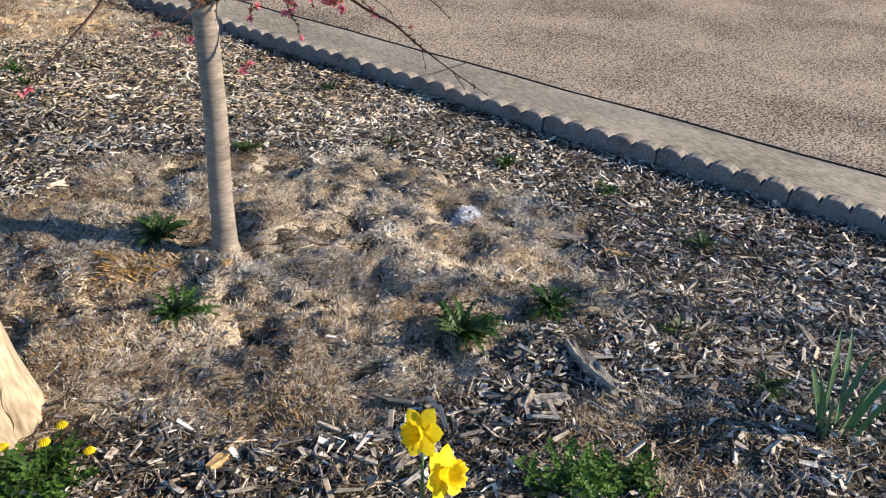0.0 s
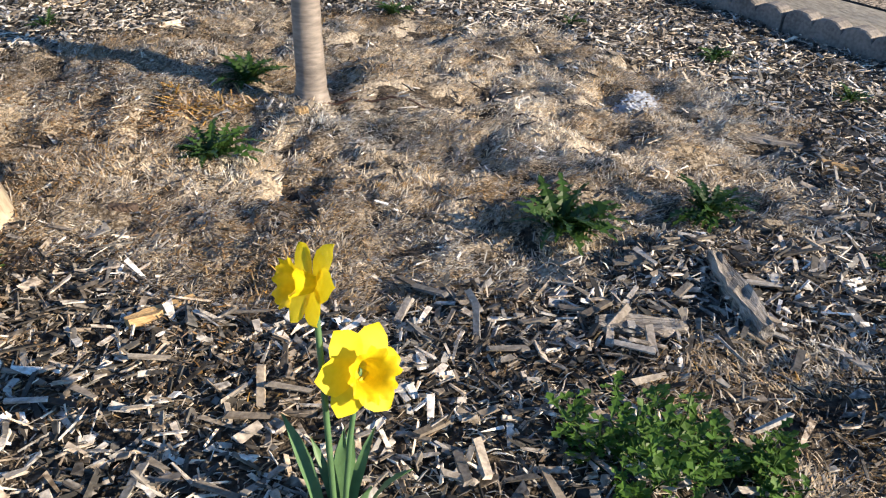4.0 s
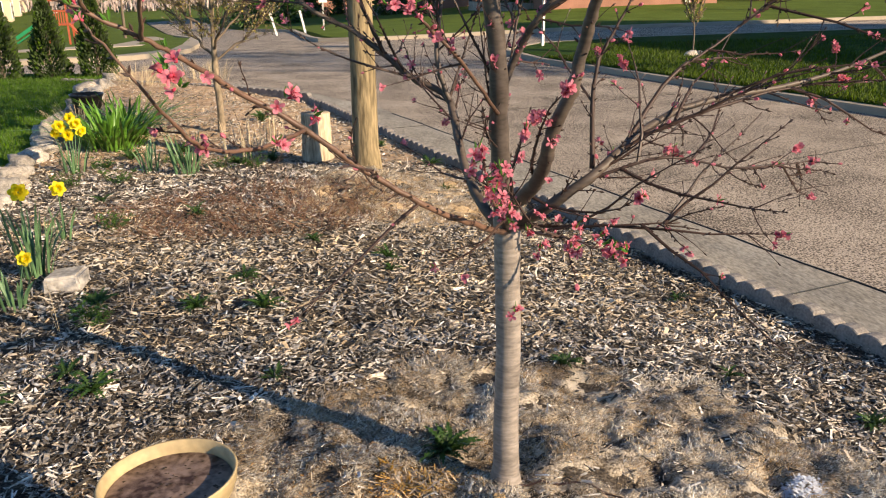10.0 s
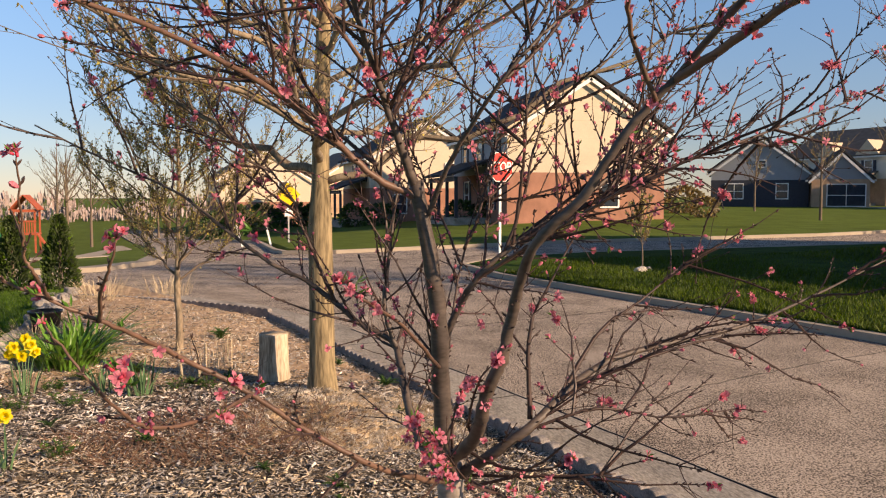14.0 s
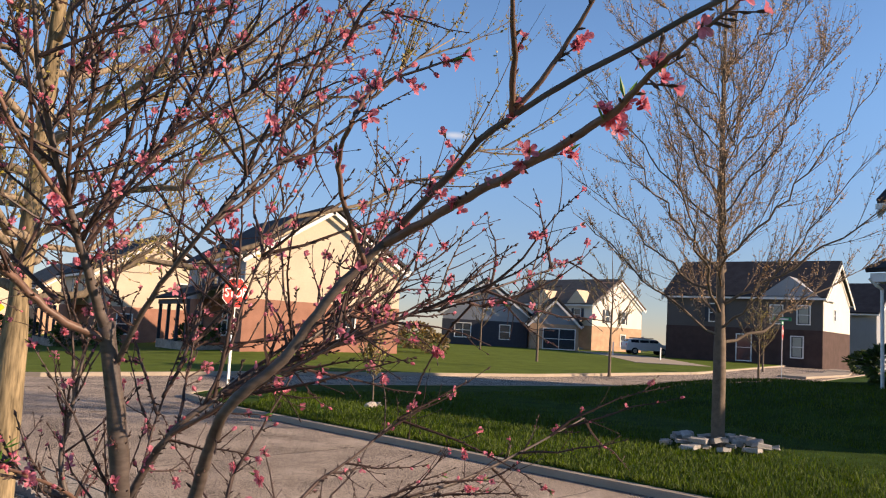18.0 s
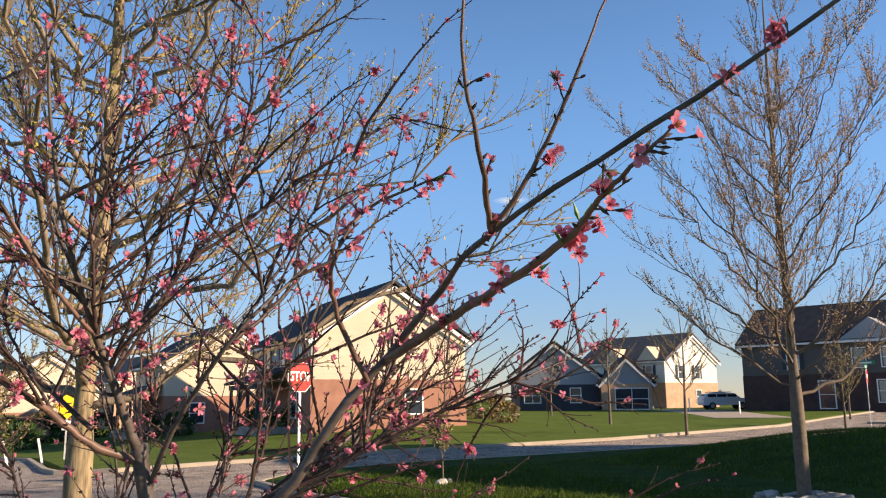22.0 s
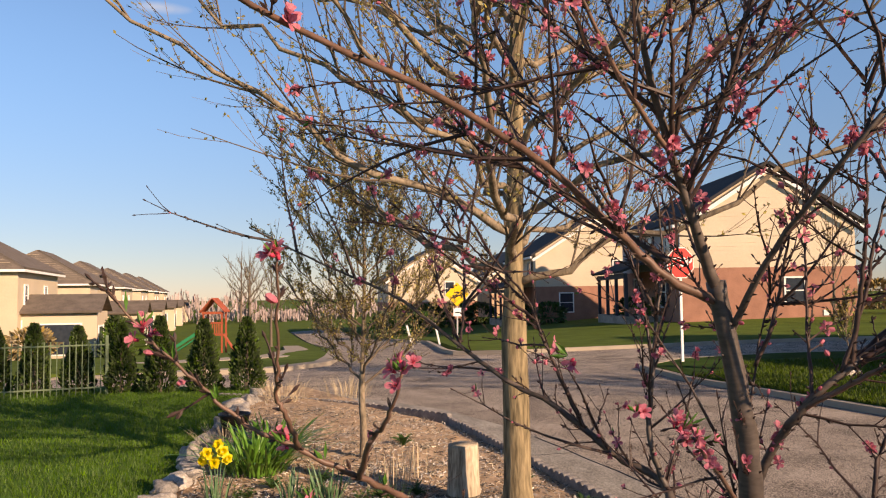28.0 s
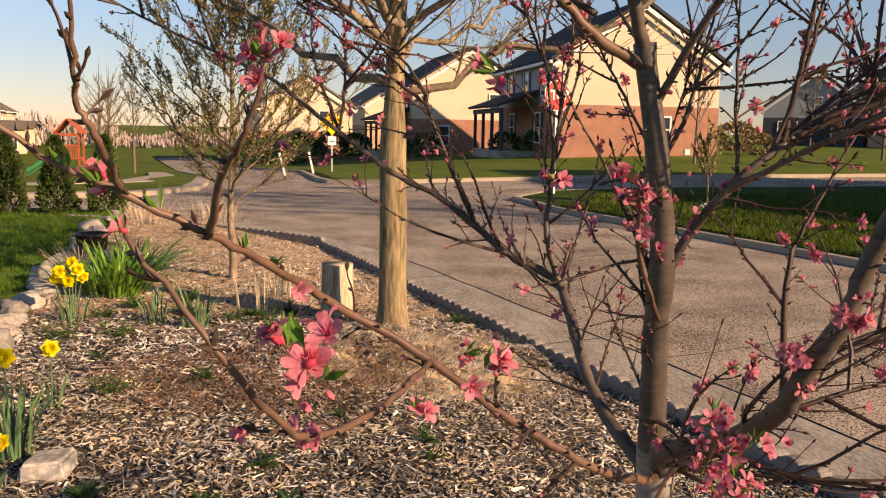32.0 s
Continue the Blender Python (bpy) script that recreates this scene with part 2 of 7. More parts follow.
def sheet(name, outline, off, material, label, category, step=1.0, under=0.12):
    """A flat patch with an outline, draped over the land, with a skirt."""
    bm = bmesh.new()
    vs = [bm.verts.new((x, y, 0)) for x, y in outline]
    f = bm.faces.new(vs)
    if f.normal.z < 0 or sum((outline[i][0] * outline[(i + 1) % len(outline)][1] - outline[(i + 1) % len(outline)][0] * outline[i][1]) for i in range(len(outline))) < 0:
        bmesh.ops.reverse_faces(bm, faces=[f])
    xs, ys = [p[0] for p in outline], [p[1] for p in outline]
    for lo, hi, no in ((min(xs), max(xs), (1, 0, 0)), (min(ys), max(ys), (0, 1, 0))):
        k = max(1, int((hi - lo) / step))
        for i in range(1, k):
            c = lo + (hi - lo) * i / k
            bmesh.ops.bisect_plane(bm, geom=bm.verts[:] + bm.edges[:] + bm.faces[:], plane_co=(no[0] * c, no[1] * c, 0), plane_no=no)
    rim = [e for e in bm.edges if len(e.link_faces) == 1]
    ex = bmesh.ops.extrude_edge_only(bm, edges=rim)
    low = {v for v in ex["geom"] if isinstance(v, bmesh.types.BMVert)}
    for v in bm.verts:
        v.co.z = rise(v.co.x, v.co.y) + off - (under if v in low else 0)
    ob = part(name, bm, material, None, label)
    return tagged(ob, label, category, kind="structure")

# ---- surfaces ----
M_grass = mat("lawn grass", (0.034, 0.066, 0.012), 0.95, 0.45, 1.5, 60, 0.02, spec=0.04)
M_field = mat("olive spring turf", (0.10, 0.14, 0.024), 0.95, 0.35, 0.9, 40, 0.02, second=(0.12, 0.17, 0.034), spec=0.04)
M_lawn = mat("garden lawn turf", (0.066, 0.134, 0.022), 0.95, 0.45, 1.5, 60, 0.02, spec=0.04)
M_road = mat("worn asphalt", (0.20, 0.165, 0.138), 0.9, 0.68, 1.2, 72, 0.01, second=(0.50, 0.42, 0.345), sharp=0.85, spec=0.1)
M_conc = mat("weathered concrete", (0.31, 0.282, 0.24), 0.88, 0.42, 3.0, 70, 0.004, sharp=0.3, spec=0.15, stretch=(1, 0.35, 1))
M_soil = mat("mulch and soil", (0.05, 0.039, 0.031), 0.95, 0.6, 14, 90, 0.02, second=(0.13, 0.104, 0.08), sharp=0.5)


def soil_changes():
    """Past the street tree the bed is bare sandy soil."""
    nt, n = M_soil.node_tree, M_soil.node_tree.nodes
    bsdf = n["Principled BSDF"]
    old = bsdf.inputs["Base Color"].links[0].from_socket
    co = n.new("ShaderNodeTexCoord")
    sep = n.new("ShaderNodeSeparateXYZ")
    nt.links.new(co.outputs["Object"], sep.inputs[0])
    rng_ = n.new("ShaderNodeMapRange")
    rng_.inputs["From Min"].default_value, rng_.inputs["From Max"].default_value = 4.2, 5.6
    nt.links.new(sep.outputs["Y"], rng_.inputs[0])
    mix = n.new("ShaderNodeMix")
    mix.data_type, mix.blend_type = "RGBA", "MIX"
    grain = n.new("ShaderNodeTexNoise")
    grain.inputs["Scale"].default_value, grain.inputs["Detail"].default_value = 9.0, 8
    nt.links.new(co.outputs["Object"], grain.inputs["Vector"])
    ramp = n.new("ShaderNodeValToRGB")
    ramp.color_ramp.elements[0].color, ramp.color_ramp.elements[1].color = (0.30, 0.195, 0.115, 1), (0.60, 0.43, 0.285, 1)
    ramp.color_ramp.elements[0].position, ramp.color_ramp.elements[1].position = 0.3, 0.7
    nt.links.new(grain.outputs["Fac"], ramp.inputs[0])
    nt.links.new(rng_.outputs[0], mix.inputs["Factor"])
    nt.links.new(old, mix.inputs[6])
    nt.links.new(ramp.outputs[0], mix.inputs[7])
    nt.links.new(mix.outputs[2], bsdf.inputs["Base Color"])


soil_changes()

# ---- land ----
def land():
    rs = [0, 4, 8, 12, 16, 20, 26, 34, 44, 56, 68, 80, 110, 180, 320, 600, 1100, 1900]
    verts, faces, seg = [(0, 0, -0.34)], [], 96
    for r in rs[1:]:
        for k in range(seg):
            a = 2 * math.pi * k / seg
            x, y = r * math.cos(a), r * math.sin(a)
            verts.append((x, y, rise(x, y) - 0.34))
    for k in range(seg):
        faces.append((0, 1 + k, 1 + (k + 1) % seg))
    for i in range(len(rs) - 2):
        for k in range(seg):
            a, b = 1 + i * seg + k, 1 + i * seg + (k + 1) % seg
            faces.append((a, a + seg, b + seg, b))
    ob = mesh_ob("ground", verts, faces, M_field)
    tagged(ob, "open land of mown green grass reaching the horizon", "ground", kind="structure")


land()

# street in one piece: main street, both arms of the crossing and the street going on
main_road = [(edge_x(-30, .76), -30), (edge_x(9.0, .76), 9.0), (-0.9, 11.6), (-2.6, 13.6), (-5.0, 14.6), (-60, 15.5), (-60, 20.3), (-6.5, 19.0), (-4.3, 19.6), (-3.2, 22.2), (-3.3, 26),
             (-4.5, 40), (-8, 62), (-16, 100), (-11, 102), (-3.5, 64), (-0.2, 42), (0.2, 28), (0.5, 25.8), (2.2, 24.8), (10, 25.6), (22, 26.6), (36, 30), (60, 42), (64, 36), (38, 24.5), (24, 21.6), (9.0, 20.6), (6.0, 19.6), (4.6, 17.8),
             (edge_x(15, 6.15), 15), (edge_x(-30, 6.15), -30)]
sheet("road", main_road, ROAD_Z, M_road, "worn grey-brown asphalt street with fine cracks", "road", 3.0)


def strip(name, line, w, z0, z1, material, label, category, side=1):
    """A kerb swept along a line."""
    bm = bmesh.new()
    rows = []
    n = len(line)
    for i, (x, y) in enumerate(line):
        a, b = line[max(0, i - 1)], line[min(n - 1, i + 1)]
        d = Vector((b[0] - a[0], b[1] - a[1], 0)).normalized()
        s = Vector((d.y, -d.x, 0)) * side
        h = rise(x, y)
        p = Vector((x, y, h))
        rows.append([bm.verts.new(p + Vector((0, 0, z0))), bm.verts.new(p + Vector((0, 0, z1))), bm.verts.new(p + s * w + Vector((0, 0, z1))), bm.verts.new(p + s * w + Vector((0, 0, z0)))])
    for r, q in zip(rows, rows[1:]):
        for k in range(3):
            bm.faces.new((r[k], q[k], q[k + 1], r[k + 1]))
    bm.faces.new(rows[0])
    bm.faces.new(rows[-1][::-1])
    bmesh.ops.recalc_face_normals(bm, faces=bm.faces)
    ob = part(name, bm, material)
    return tagged(ob, label, category, kind="structure")


# lawns
lawn_left = [(-60, -30), (edge_x(-30), -30), (edge_x(-3.5), -3.5), (-2.1, -3.5)] + [(lawn_edge_x(y), y) for y in (-1, 0, 1.2, 2.4, 3.6, 4.6, 5.6, 7, 8.4, 10.5, 12.7)] + [(-4.4, 13.9), (-6, 14.3), (-60, 15.2)]
sheet("lawn_garden", lawn_left, 0.0, M_lawn, "thick green garden lawn beside the stone edging", "lawn", 2.0, 0.3)
lawn_right = [(edge_x(-30, 6.3), -30), (edge_x(15, 6.3), 15), (4.8, 17.6), (6.1, 19.3), (9.0, 20.3), (24, 21.3), (38, 24.1), (64, 35), (64, -30)]
sheet("lawn_across_street", lawn_right, -0.06, M_grass, "wide green corner lawn across the street", "lawn", 3.0, 0.25)
lawn_far = [(0.8, 28), (1.0, 26.4), (2.4, 25.2), (10, 26), (22, 27), (36, 30.4), (60, 42.4), (90, 60), (90, 130), (-6, 130), (-3.1, 64), (0.2, 42)]
sheet("lawn_far_corner", lawn_far, -0.06, M_field, "green lawn in front of the far houses", "lawn", 4.0, 0.25)
lawn_nw = [(-60, 20.7), (-6.6, 19.4), (-4.7, 19.9), (-3.6, 22.3), (-3.7, 26), (-4.9, 40), (-8.4, 62), (-16.4, 100), (-60, 120), (-120, 120), (-120, 20.7)]
sheet("lawn_play_area", lawn_nw, -0.06, M_field, "green lawn round the wooden play tower", "lawn", 4.0, 0.25)


def bed():
    """The planting bed as a fine grid between the lawn stones and the edging."""
    verts, faces, rows = [], [], []
    ny, nx = 190, 84
    for j in range(ny + 1):
        y = -3.5 + 17.0 * (j / ny) ** 1.35
        xl = lawn_edge_x(y) - 0.06
        xr = edge_x(min(y, 9.0)) - max(0, y - 9.0) * 0.62
        for i in range(nx + 1):
            x = xl + (xr - xl) * i / nx
            verts.append((x, y, bed_z(x, y) - (0.05 if i in (0, nx) else 0)))
    for j in range(ny):
        for i in range(nx):
            a = j * (nx + 1) + i
            faces.append((a, a + 1, a + nx + 2, a + nx + 1))
    ob = mesh_ob("garden_bed", verts, faces, M_soil, smooth=True)
    tagged(ob, "garden bed of weathered wood mulch and dead grass", "garden bed", kind="structure")
    return ob


bed_ob = bed()
strip("gutter", [(edge_x(y, 0.06), y) for y in (-30, -10, 0, 4, 9)] + [(-0.95, 11.0), (-2.7, 13.1), (-5, 14.2), (-60, 15.1)], 0.74, -0.3, ROAD_Z + 0.006, M_conc, "pale concrete gutter strip beside the asphalt", "gutter")



# ---- wood and leaves ----
M_peach = mat("peach bark", (0.26, 0.222, 0.195), 0.5, 0.5, 5, 30, 0.004, stretch=(1, 1, 4), spec=0.5)
M_arm = mat("grey brown peach limb bark", (0.095, 0.073, 0.061), 0.55, 0.45, 9, 40, 0.002, stretch=(1, 1, 3), spec=0.4)
M_whip = mat("red brown peach whip bark", (0.145, 0.082, 0.058), 0.5, 0.4, 14, 60, 0.001, spec=0.45)
M_twig = mat("reddish peach twig", (0.058, 0.034, 0.028), 0.55, 0.35, 14, 70, 0.001, spec=0.4)
M_bark = mat("furrowed street tree bark", (0.215, 0.165, 0.095), 0.9, 0.5, 12, 40, 0.014, stretch=(1, 1, 0.16), sharp=0.4)
M_limb = mat("grey brown twig bark", (0.15, 0.115, 0.085), 0.85, 0.3, 12, 60, 0.002)
M_bough = mat("pale grey tan bough bark", (0.23, 0.18, 0.125), 0.85, 0.4, 9, 50, 0.004, stretch=(1, 1, 0.4), sharp=0.3)
M_russet = mat("russet opening buds", (0.46, 0.32, 0.20), 0.6, 0.35, 20, 80, island=0.5, thin=0.4)
M_bud = mat("young olive leaves", (0.40, 0.34, 0.13), 0.6, 0.35, 20, 80, island=0.4, thin=0.45)
M_leaf = mat("fresh green leaf", (0.10, 0.24, 0.035), 0.45, 0.3, 30, 120, spec=0.4, thin=0.35)
M_petal = mat("pink blossom petal", (0.68, 0.16, 0.25), 0.55, 0.25, 60, 200, second=(0.82, 0.31, 0.38), thin=0.4)
M_heart = mat("crimson blossom heart", (0.45, 0.04, 0.08), 0.6, 0.3, 60, 200)


def curve_points(nodes, per=5):
    """A smooth line through nodes."""
    pts = [Vector(n) for n in nodes]
    if len(pts) == 2:
        return [pts[0].lerp(pts[1], i / per) for i in range(per + 1)]
    out = []
    for i in range(len(pts) - 1):
        p0, p1, p2, p3 = pts[max(0, i - 1)], pts[i], pts[i + 1], pts[min(len(pts) - 1, i + 2)]
        for k in range(per):
            t = k / per
            out.append(0.5 * ((2 * p1) + (p2 - p0) * t + (2 * p0 - 5 * p1 + 4 * p2 - p3) * t * t + (3 * p1 - p0 - 3 * p2 + p3) * t ** 3))
    out.append(pts[-1])
    return out


def taper(n, r0, r1, rng=None, rough=0.0):
    return [(r0 + (r1 - r0) * i / (n - 1)) * (1 + (rng.uniform(-rough, rough) if rng else 0)) for i in range(n)]


def turned(d, rng, spread):
    """A direction off d by about spread radians."""
    a = d.cross(Vector((rng.uniform(-1, 1), rng.uniform(-1, 1), rng.uniform(-1, 1))))
    if a.length < 1e-4:
        a = Vector((1, 0, 0))
    return (Matrix.Rotation(spread, 3, a.normalized()) @ d).normalized()


def wander(start, d, length, rng, steps=4, up=0.15, bend=0.16):
    pts, p = [Vector(start)], Vector(start)
    for _ in range(steps):
        d = (d + Vector((rng.uniform(-bend, bend), rng.uniform(-bend, bend), rng.uniform(-bend, bend) + up / steps))).normalized()
        p = p + d * (length / steps)
        pts.append(p.copy())
    return pts


def blossom_mesh(seed, open_=1.0):
    rng = random.Random(seed)
    s = Soup()
    for k in range(5):
        an = 2 * math.pi * k / 5 + rng.uniform(-0.2, 0.2)
        lift = 0.45 + (1 - open_) * 0.9 + rng.uniform(-0.4, 0.35)
        out = Vector((math.cos(an), math.sin(an), 0))
        side = Vector((-math.sin(an), math.cos(an), 0))
        L, W = 0.0172 * rng.uniform(0.75, 1.15), 0.0056 * rng.uniform(0.75, 1.15)
        rows = []
        for t, w, cup in ((0.06, 0.15, 0), (0.4, 0.8, 0.12), (0.72, 1.0, 0.1), (1.0, 0.45, -0.05)):
            c = out * (L * t * math.cos(lift)) + Vector((0, 0, L * t * math.sin(lift) + cup * 0.008))
            rows.append([(c - side * W * w + Vector((0, 0, 0.0015 * w)))[:], c[:], (c + side * W * w + Vector((0, 0, 0.0015 * w)))[:]])
        v = [p for r in rows for p in r]
        f = []
        for i in range(3):
            f += [(3 * i, 3 * i + 1, 3 * i + 4, 3 * i + 3), (3 * i + 1, 3 * i + 2, 3 * i + 5, 3 * i + 4)]
        s.add(v, f)
    me = bpy.data.meshes.new("blossom")
    n0 = len(s.f)
    s.tube([(0, 0, -0.006), (0, 0, 0.0), (0, 0, 0.003)], [0.002, 0.0035, 0.002], 6)
    for k in range(7):
        an = k * 0.9
        s.tube([(0, 0, 0.002), (0.004 * math.cos(an), 0.004 * math.sin(an), 0.011)], [0.0004, 0.0007], 3)
    me.from_pydata(s.v, [], s.f)
    me.materials.append(M_petal)
    me.materials.append(M_heart)
    me.polygons.foreach_set("material_index", [0 if i < n0 else 1 for i in range(len(s.f))])
    me.polygons.foreach_set("use_smooth", [True] * len(s.f))
    return me


def leaf_tuft_mesh(seed):
    rng = random.Random(seed)
    s = Soup()
    for k in range(rng.randint(2, 4)):
        an = rng.uniform(0, 6.28)
        out = Vector((math.cos(an) * 0.45, math.sin(an) * 0.45, 1)).normalized()
        side = out.cross(Vector((math.sin(an), -math.cos(an), 0.2))).normalized()
        L, W = rng.uniform(0.016, 0.03), rng.uniform(0.0025, 0.004)
        s.add([(out * 0.001)[:], (out * L * 0.5 - side * W)[:], (out * L + Vector((0, 0, 0.002)))[:], (out * L * 0.5 + side * W)[:], (out * L * 0.5 + out.cross(side) * 0.002)[:]], [(0, 1, 4), (1, 2, 4), (2, 3, 4), (3, 0, 4)])
    me = bpy.data.meshes.new("leaf_tuft")
    me.from_pydata(s.v, [], s.f)
    me.materials.append(M_leaf)
    return me


BLOSSOMS = [blossom_mesh(i, o) for i, o in enumerate((1, 1, 0.8, 0.55, 0.3))]
TUFTS = [leaf_tuft_mesh(i) for i in range(3)]


def attach(me, name, parent, p, d, rng, size=1.0):
    ob = new(name, me)
    q = Vector((0, 0, 1)).rotation_difference(Vector(d))
    ob.matrix_world = Matrix.Translation(p) @ q.to_matrix().to_4x4() @ Matrix.Rotation(rng.uniform(0, 6.28), 4, "Z") @ Matrix.Scale(size, 4)
    ob.parent = parent
    return ob


# limbs of the peach tree: radius at the start and end, then the line
PEACH = (
    ("leader", 0.0300, 0.0200, ((-.01, 0, .76), (-.04, -.04, 1.05), (-.07, -.1, 1.34), (-.13, -.12, 1.66))),
    ("limb", 0.0112, 0.0022, ((-.13, -.12, 1.62), (-.24, -.16, 1.665), (-.34, -.2, 1.745), (-.5, -.34, 1.855), (-.72, -.62, 1.93), (-.93, -.92, 1.955), (-1.03, -1.18, 1.995))),
    ("limb", 0.0130, 0.0022, ((-.13, -.12, 1.64), (-.2, -.18, 1.8), (-.29, -.26, 2.02), (-.36, -.36, 2.25), (-.40, -.45, 2.55))),
    ("limb", 0.0081, 0.0017, ((-.10, -.11, 1.55), (-.06, -.25, 1.72), (.03, -.42, 1.91), (.2, -.4, 2.08), (.42, -.35, 2.3))),
    ("limb", 0.0215, 0.0026, ((0, -.01, .80), (-.034, -.08, .872), (-.04, -.178, .925), (-.043, -.307, .986), (-.042, -.40, 1.045), (-.056, -.50, 1.12), (-.054, -.55, 1.2), (-.035, -.585, 1.265), (-.02, -.61, 1.37), (-.02, -.67, 1.45), (-.02, -.76, 1.53), (.05, -.82, 1.62), (.115, -.87, 1.74), (.19, -.92, 1.84), (.225, -1.06, 1.94), (.24, -1.2, 2.01), (.44, -1.53, 2.19), (.62, -1.78, 2.36))),
    ("limb", 0.0090, 0.0017, ((.186, -.90, 1.825), (.206, -1.03, 1.865), (.206, -1.2, 1.898), (.203, -1.366, 1.93), (.192, -1.479, 1.952), (.186, -1.539, 1.98), (.184, -1.6, 2.001), (.197, -1.648, 2.031))),
    ("limb", 0.0120, 0.0040, ((-.05, -.05, 1.17), (-.005, -.073, 1.304), (.047, -.155, 1.418), (.173, -.158, 1.517), (.36, -.13, 1.63), (.58, -.05, 1.78))),
    ("limb", 0.0180, 0.0022, ((0, 0, .80), (.17, -.16, .98), (.5, .03, 1.12), (1.05, .13, 1.2), (1.57, .13, 1.4))),
    ("limb", 0.0175, 0.0026, ((0, 0, .78), (-.05, .035, .845), (-.067, .09, .875), (-.082, .177, .932), (-.094, .267, 1.026), (-.097, .36, 1.115), (-.115, .42, 1.147), (-.2, .49, 1.187), (-.29, .535, 1.265), (-.375, .56, 1.33), (-.49, .585, 1.39), (-.65, .66, 1.51), (-.82, .76, 1.64), (-1.05, .865, 1.744), (-1.3, .927, 1.872))),
    ("limb", 0.0095, 0.0017, ((-.098, .368, 1.12), (-.133, .392, 1.247), (-.121, .409, 1.37), (-.096, .433, 1.547), (-.064, .458, 1.739), (-.08, .47, 2.0))),
    ("limb", 0.0075, 0.0017, ((-.278, .53, 1.257), (-.329, .542, 1.369), (-.38, .569, 1.496), (-.425, .595, 1.623), (-.512, .625, 1.734), (-.6, .65, 1.85))),
    ("limb", 0.0092, 0.0012, ((-.01, -.02, .8), (-.13, -.2, .88), (-.284, -.342, .974), (-.436, -.393, 1.08), (-.564, -.447, 1.188), (-.689, -.49, 1.273), (-.767, -.588, 1.341), (-.836, -.66, 1.392), (-.921, -.69, 1.44), (-.991, -.695, 1.478), (-1.043, -.712, 1.531), (-1.092, -.741, 1.585), (-1.14, -.76, 1.65))),
    ("limb", 0.0052, 0.0015, ((-.564, -.447, 1.188), (-.65, -.62, 1.185), (-.73, -.79, 1.22), (-.76, -.92, 1.28), (-.8, -1.0, 1.36), (-.86, -.96, 1.43))),
    ("limb", 0.0045, 0.0017, ((-.834, -.66, 1.39), (-.809, -.78, 1.462), (-.788, -.84, 1.496), (-.77, -.87, 1.55))),
    ("limb", 0.0038, 0.0013, ((-.912, -.69, 1.438), (-.912, -.78, 1.487), (-.923, -.80, 1.518), (-.916, -.833, 1.553), (-.91, -.87, 1.62), (-.905, -.9, 1.68))),
    ("limb", 0.0074, 0.0017, ((.19, -.13, 1.0), (.2, -.1, 1.25), (.28, -.08, 1.4), (.38, -.07, 1.58))),
    ("limb", 0.0074, 0.0017, ((.3, -.08, 1.05), (.46, 0, 1.22), (.6, .03, 1.3), (.78, .08, 1.41))),
    ("limb", 0.0062, 0.0017, ((.34, -.06, 1.07), (.72, -.01, 1.16), (1.0, 0, 1.2))),
    ("limb", 0.0056, 0.0017, ((.15, -.15, .97), (.37, -.18, 1.03), (.6, -.15, .985), (.88, -.09, .98))),
    ("limb", 0.0056, 0.0017, ((.03, -.03, .82), (.2, -.2, .86), (.38, -.28, .88))),
    ("limb", 0.0074, 0.0017, ((.173, -.158, 1.517), (.5, -.24, 1.68), (.88, -.23, 1.81), (1.28, -.14, 1.94))),
    ("limb", 0.0053, 0.0017, ((.24, -1.2, 2.01), (.18, -1.28, 2.09), (.12, -1.34, 2.2), (.11, -1.37, 2.32))),
    ("limb", 0.0053, 0.0017, ((.235, -1.19, 2.0), (.28, -1.26, 2.1), (.31, -1.33, 2.22), (.36, -1.36, 2.36))),
    ("limb", 0.0053, 0.0017, ((.155, -.9, 1.79), (.07, -.96, 1.92), (.04, -1.06, 1.99), (.12, -1.0, 2.08), (.22, -1.08, 2.13))),
    ("limb", 0.0060, 0.0017, ((0, -.02, .82), (-.07, -.25, .93), (-.17, -.48, 1.02), (-.23, -.64, 1.15))),
    ("limb", 0.0050, 0.0015, ((.02, -.03, .82), (.02, -.33, .88), (.0, -.5, .93), (.05, -.63, .93))),
    ("limb", 0.0056, 0.0017, ((-.06, -.09, 1.15), (-.2, -.3, 1.3), (-.34, -.6, 1.41), (-.38, -.68, 1.46))),
    ("limb", 0.0068, 0.0017, ((-.24, -.16, 1.7), (-.4, .02, 1.85), (-.6, .1, 2.0), (-.85, .1, 2.12))),
    ("limb", 0.0062, 0.0017, ((-.2, -.18, 1.82), (-.12, -.05, 2.0), (.02, 0, 2.2), (.1, .05, 2.45))),
    ("limb", 0.0060, 0.0017, ((-.035, -.03, 1.0), (.02, .12, 1.2), (.1, .25, 1.45), (.2, .3, 1.75))),
)


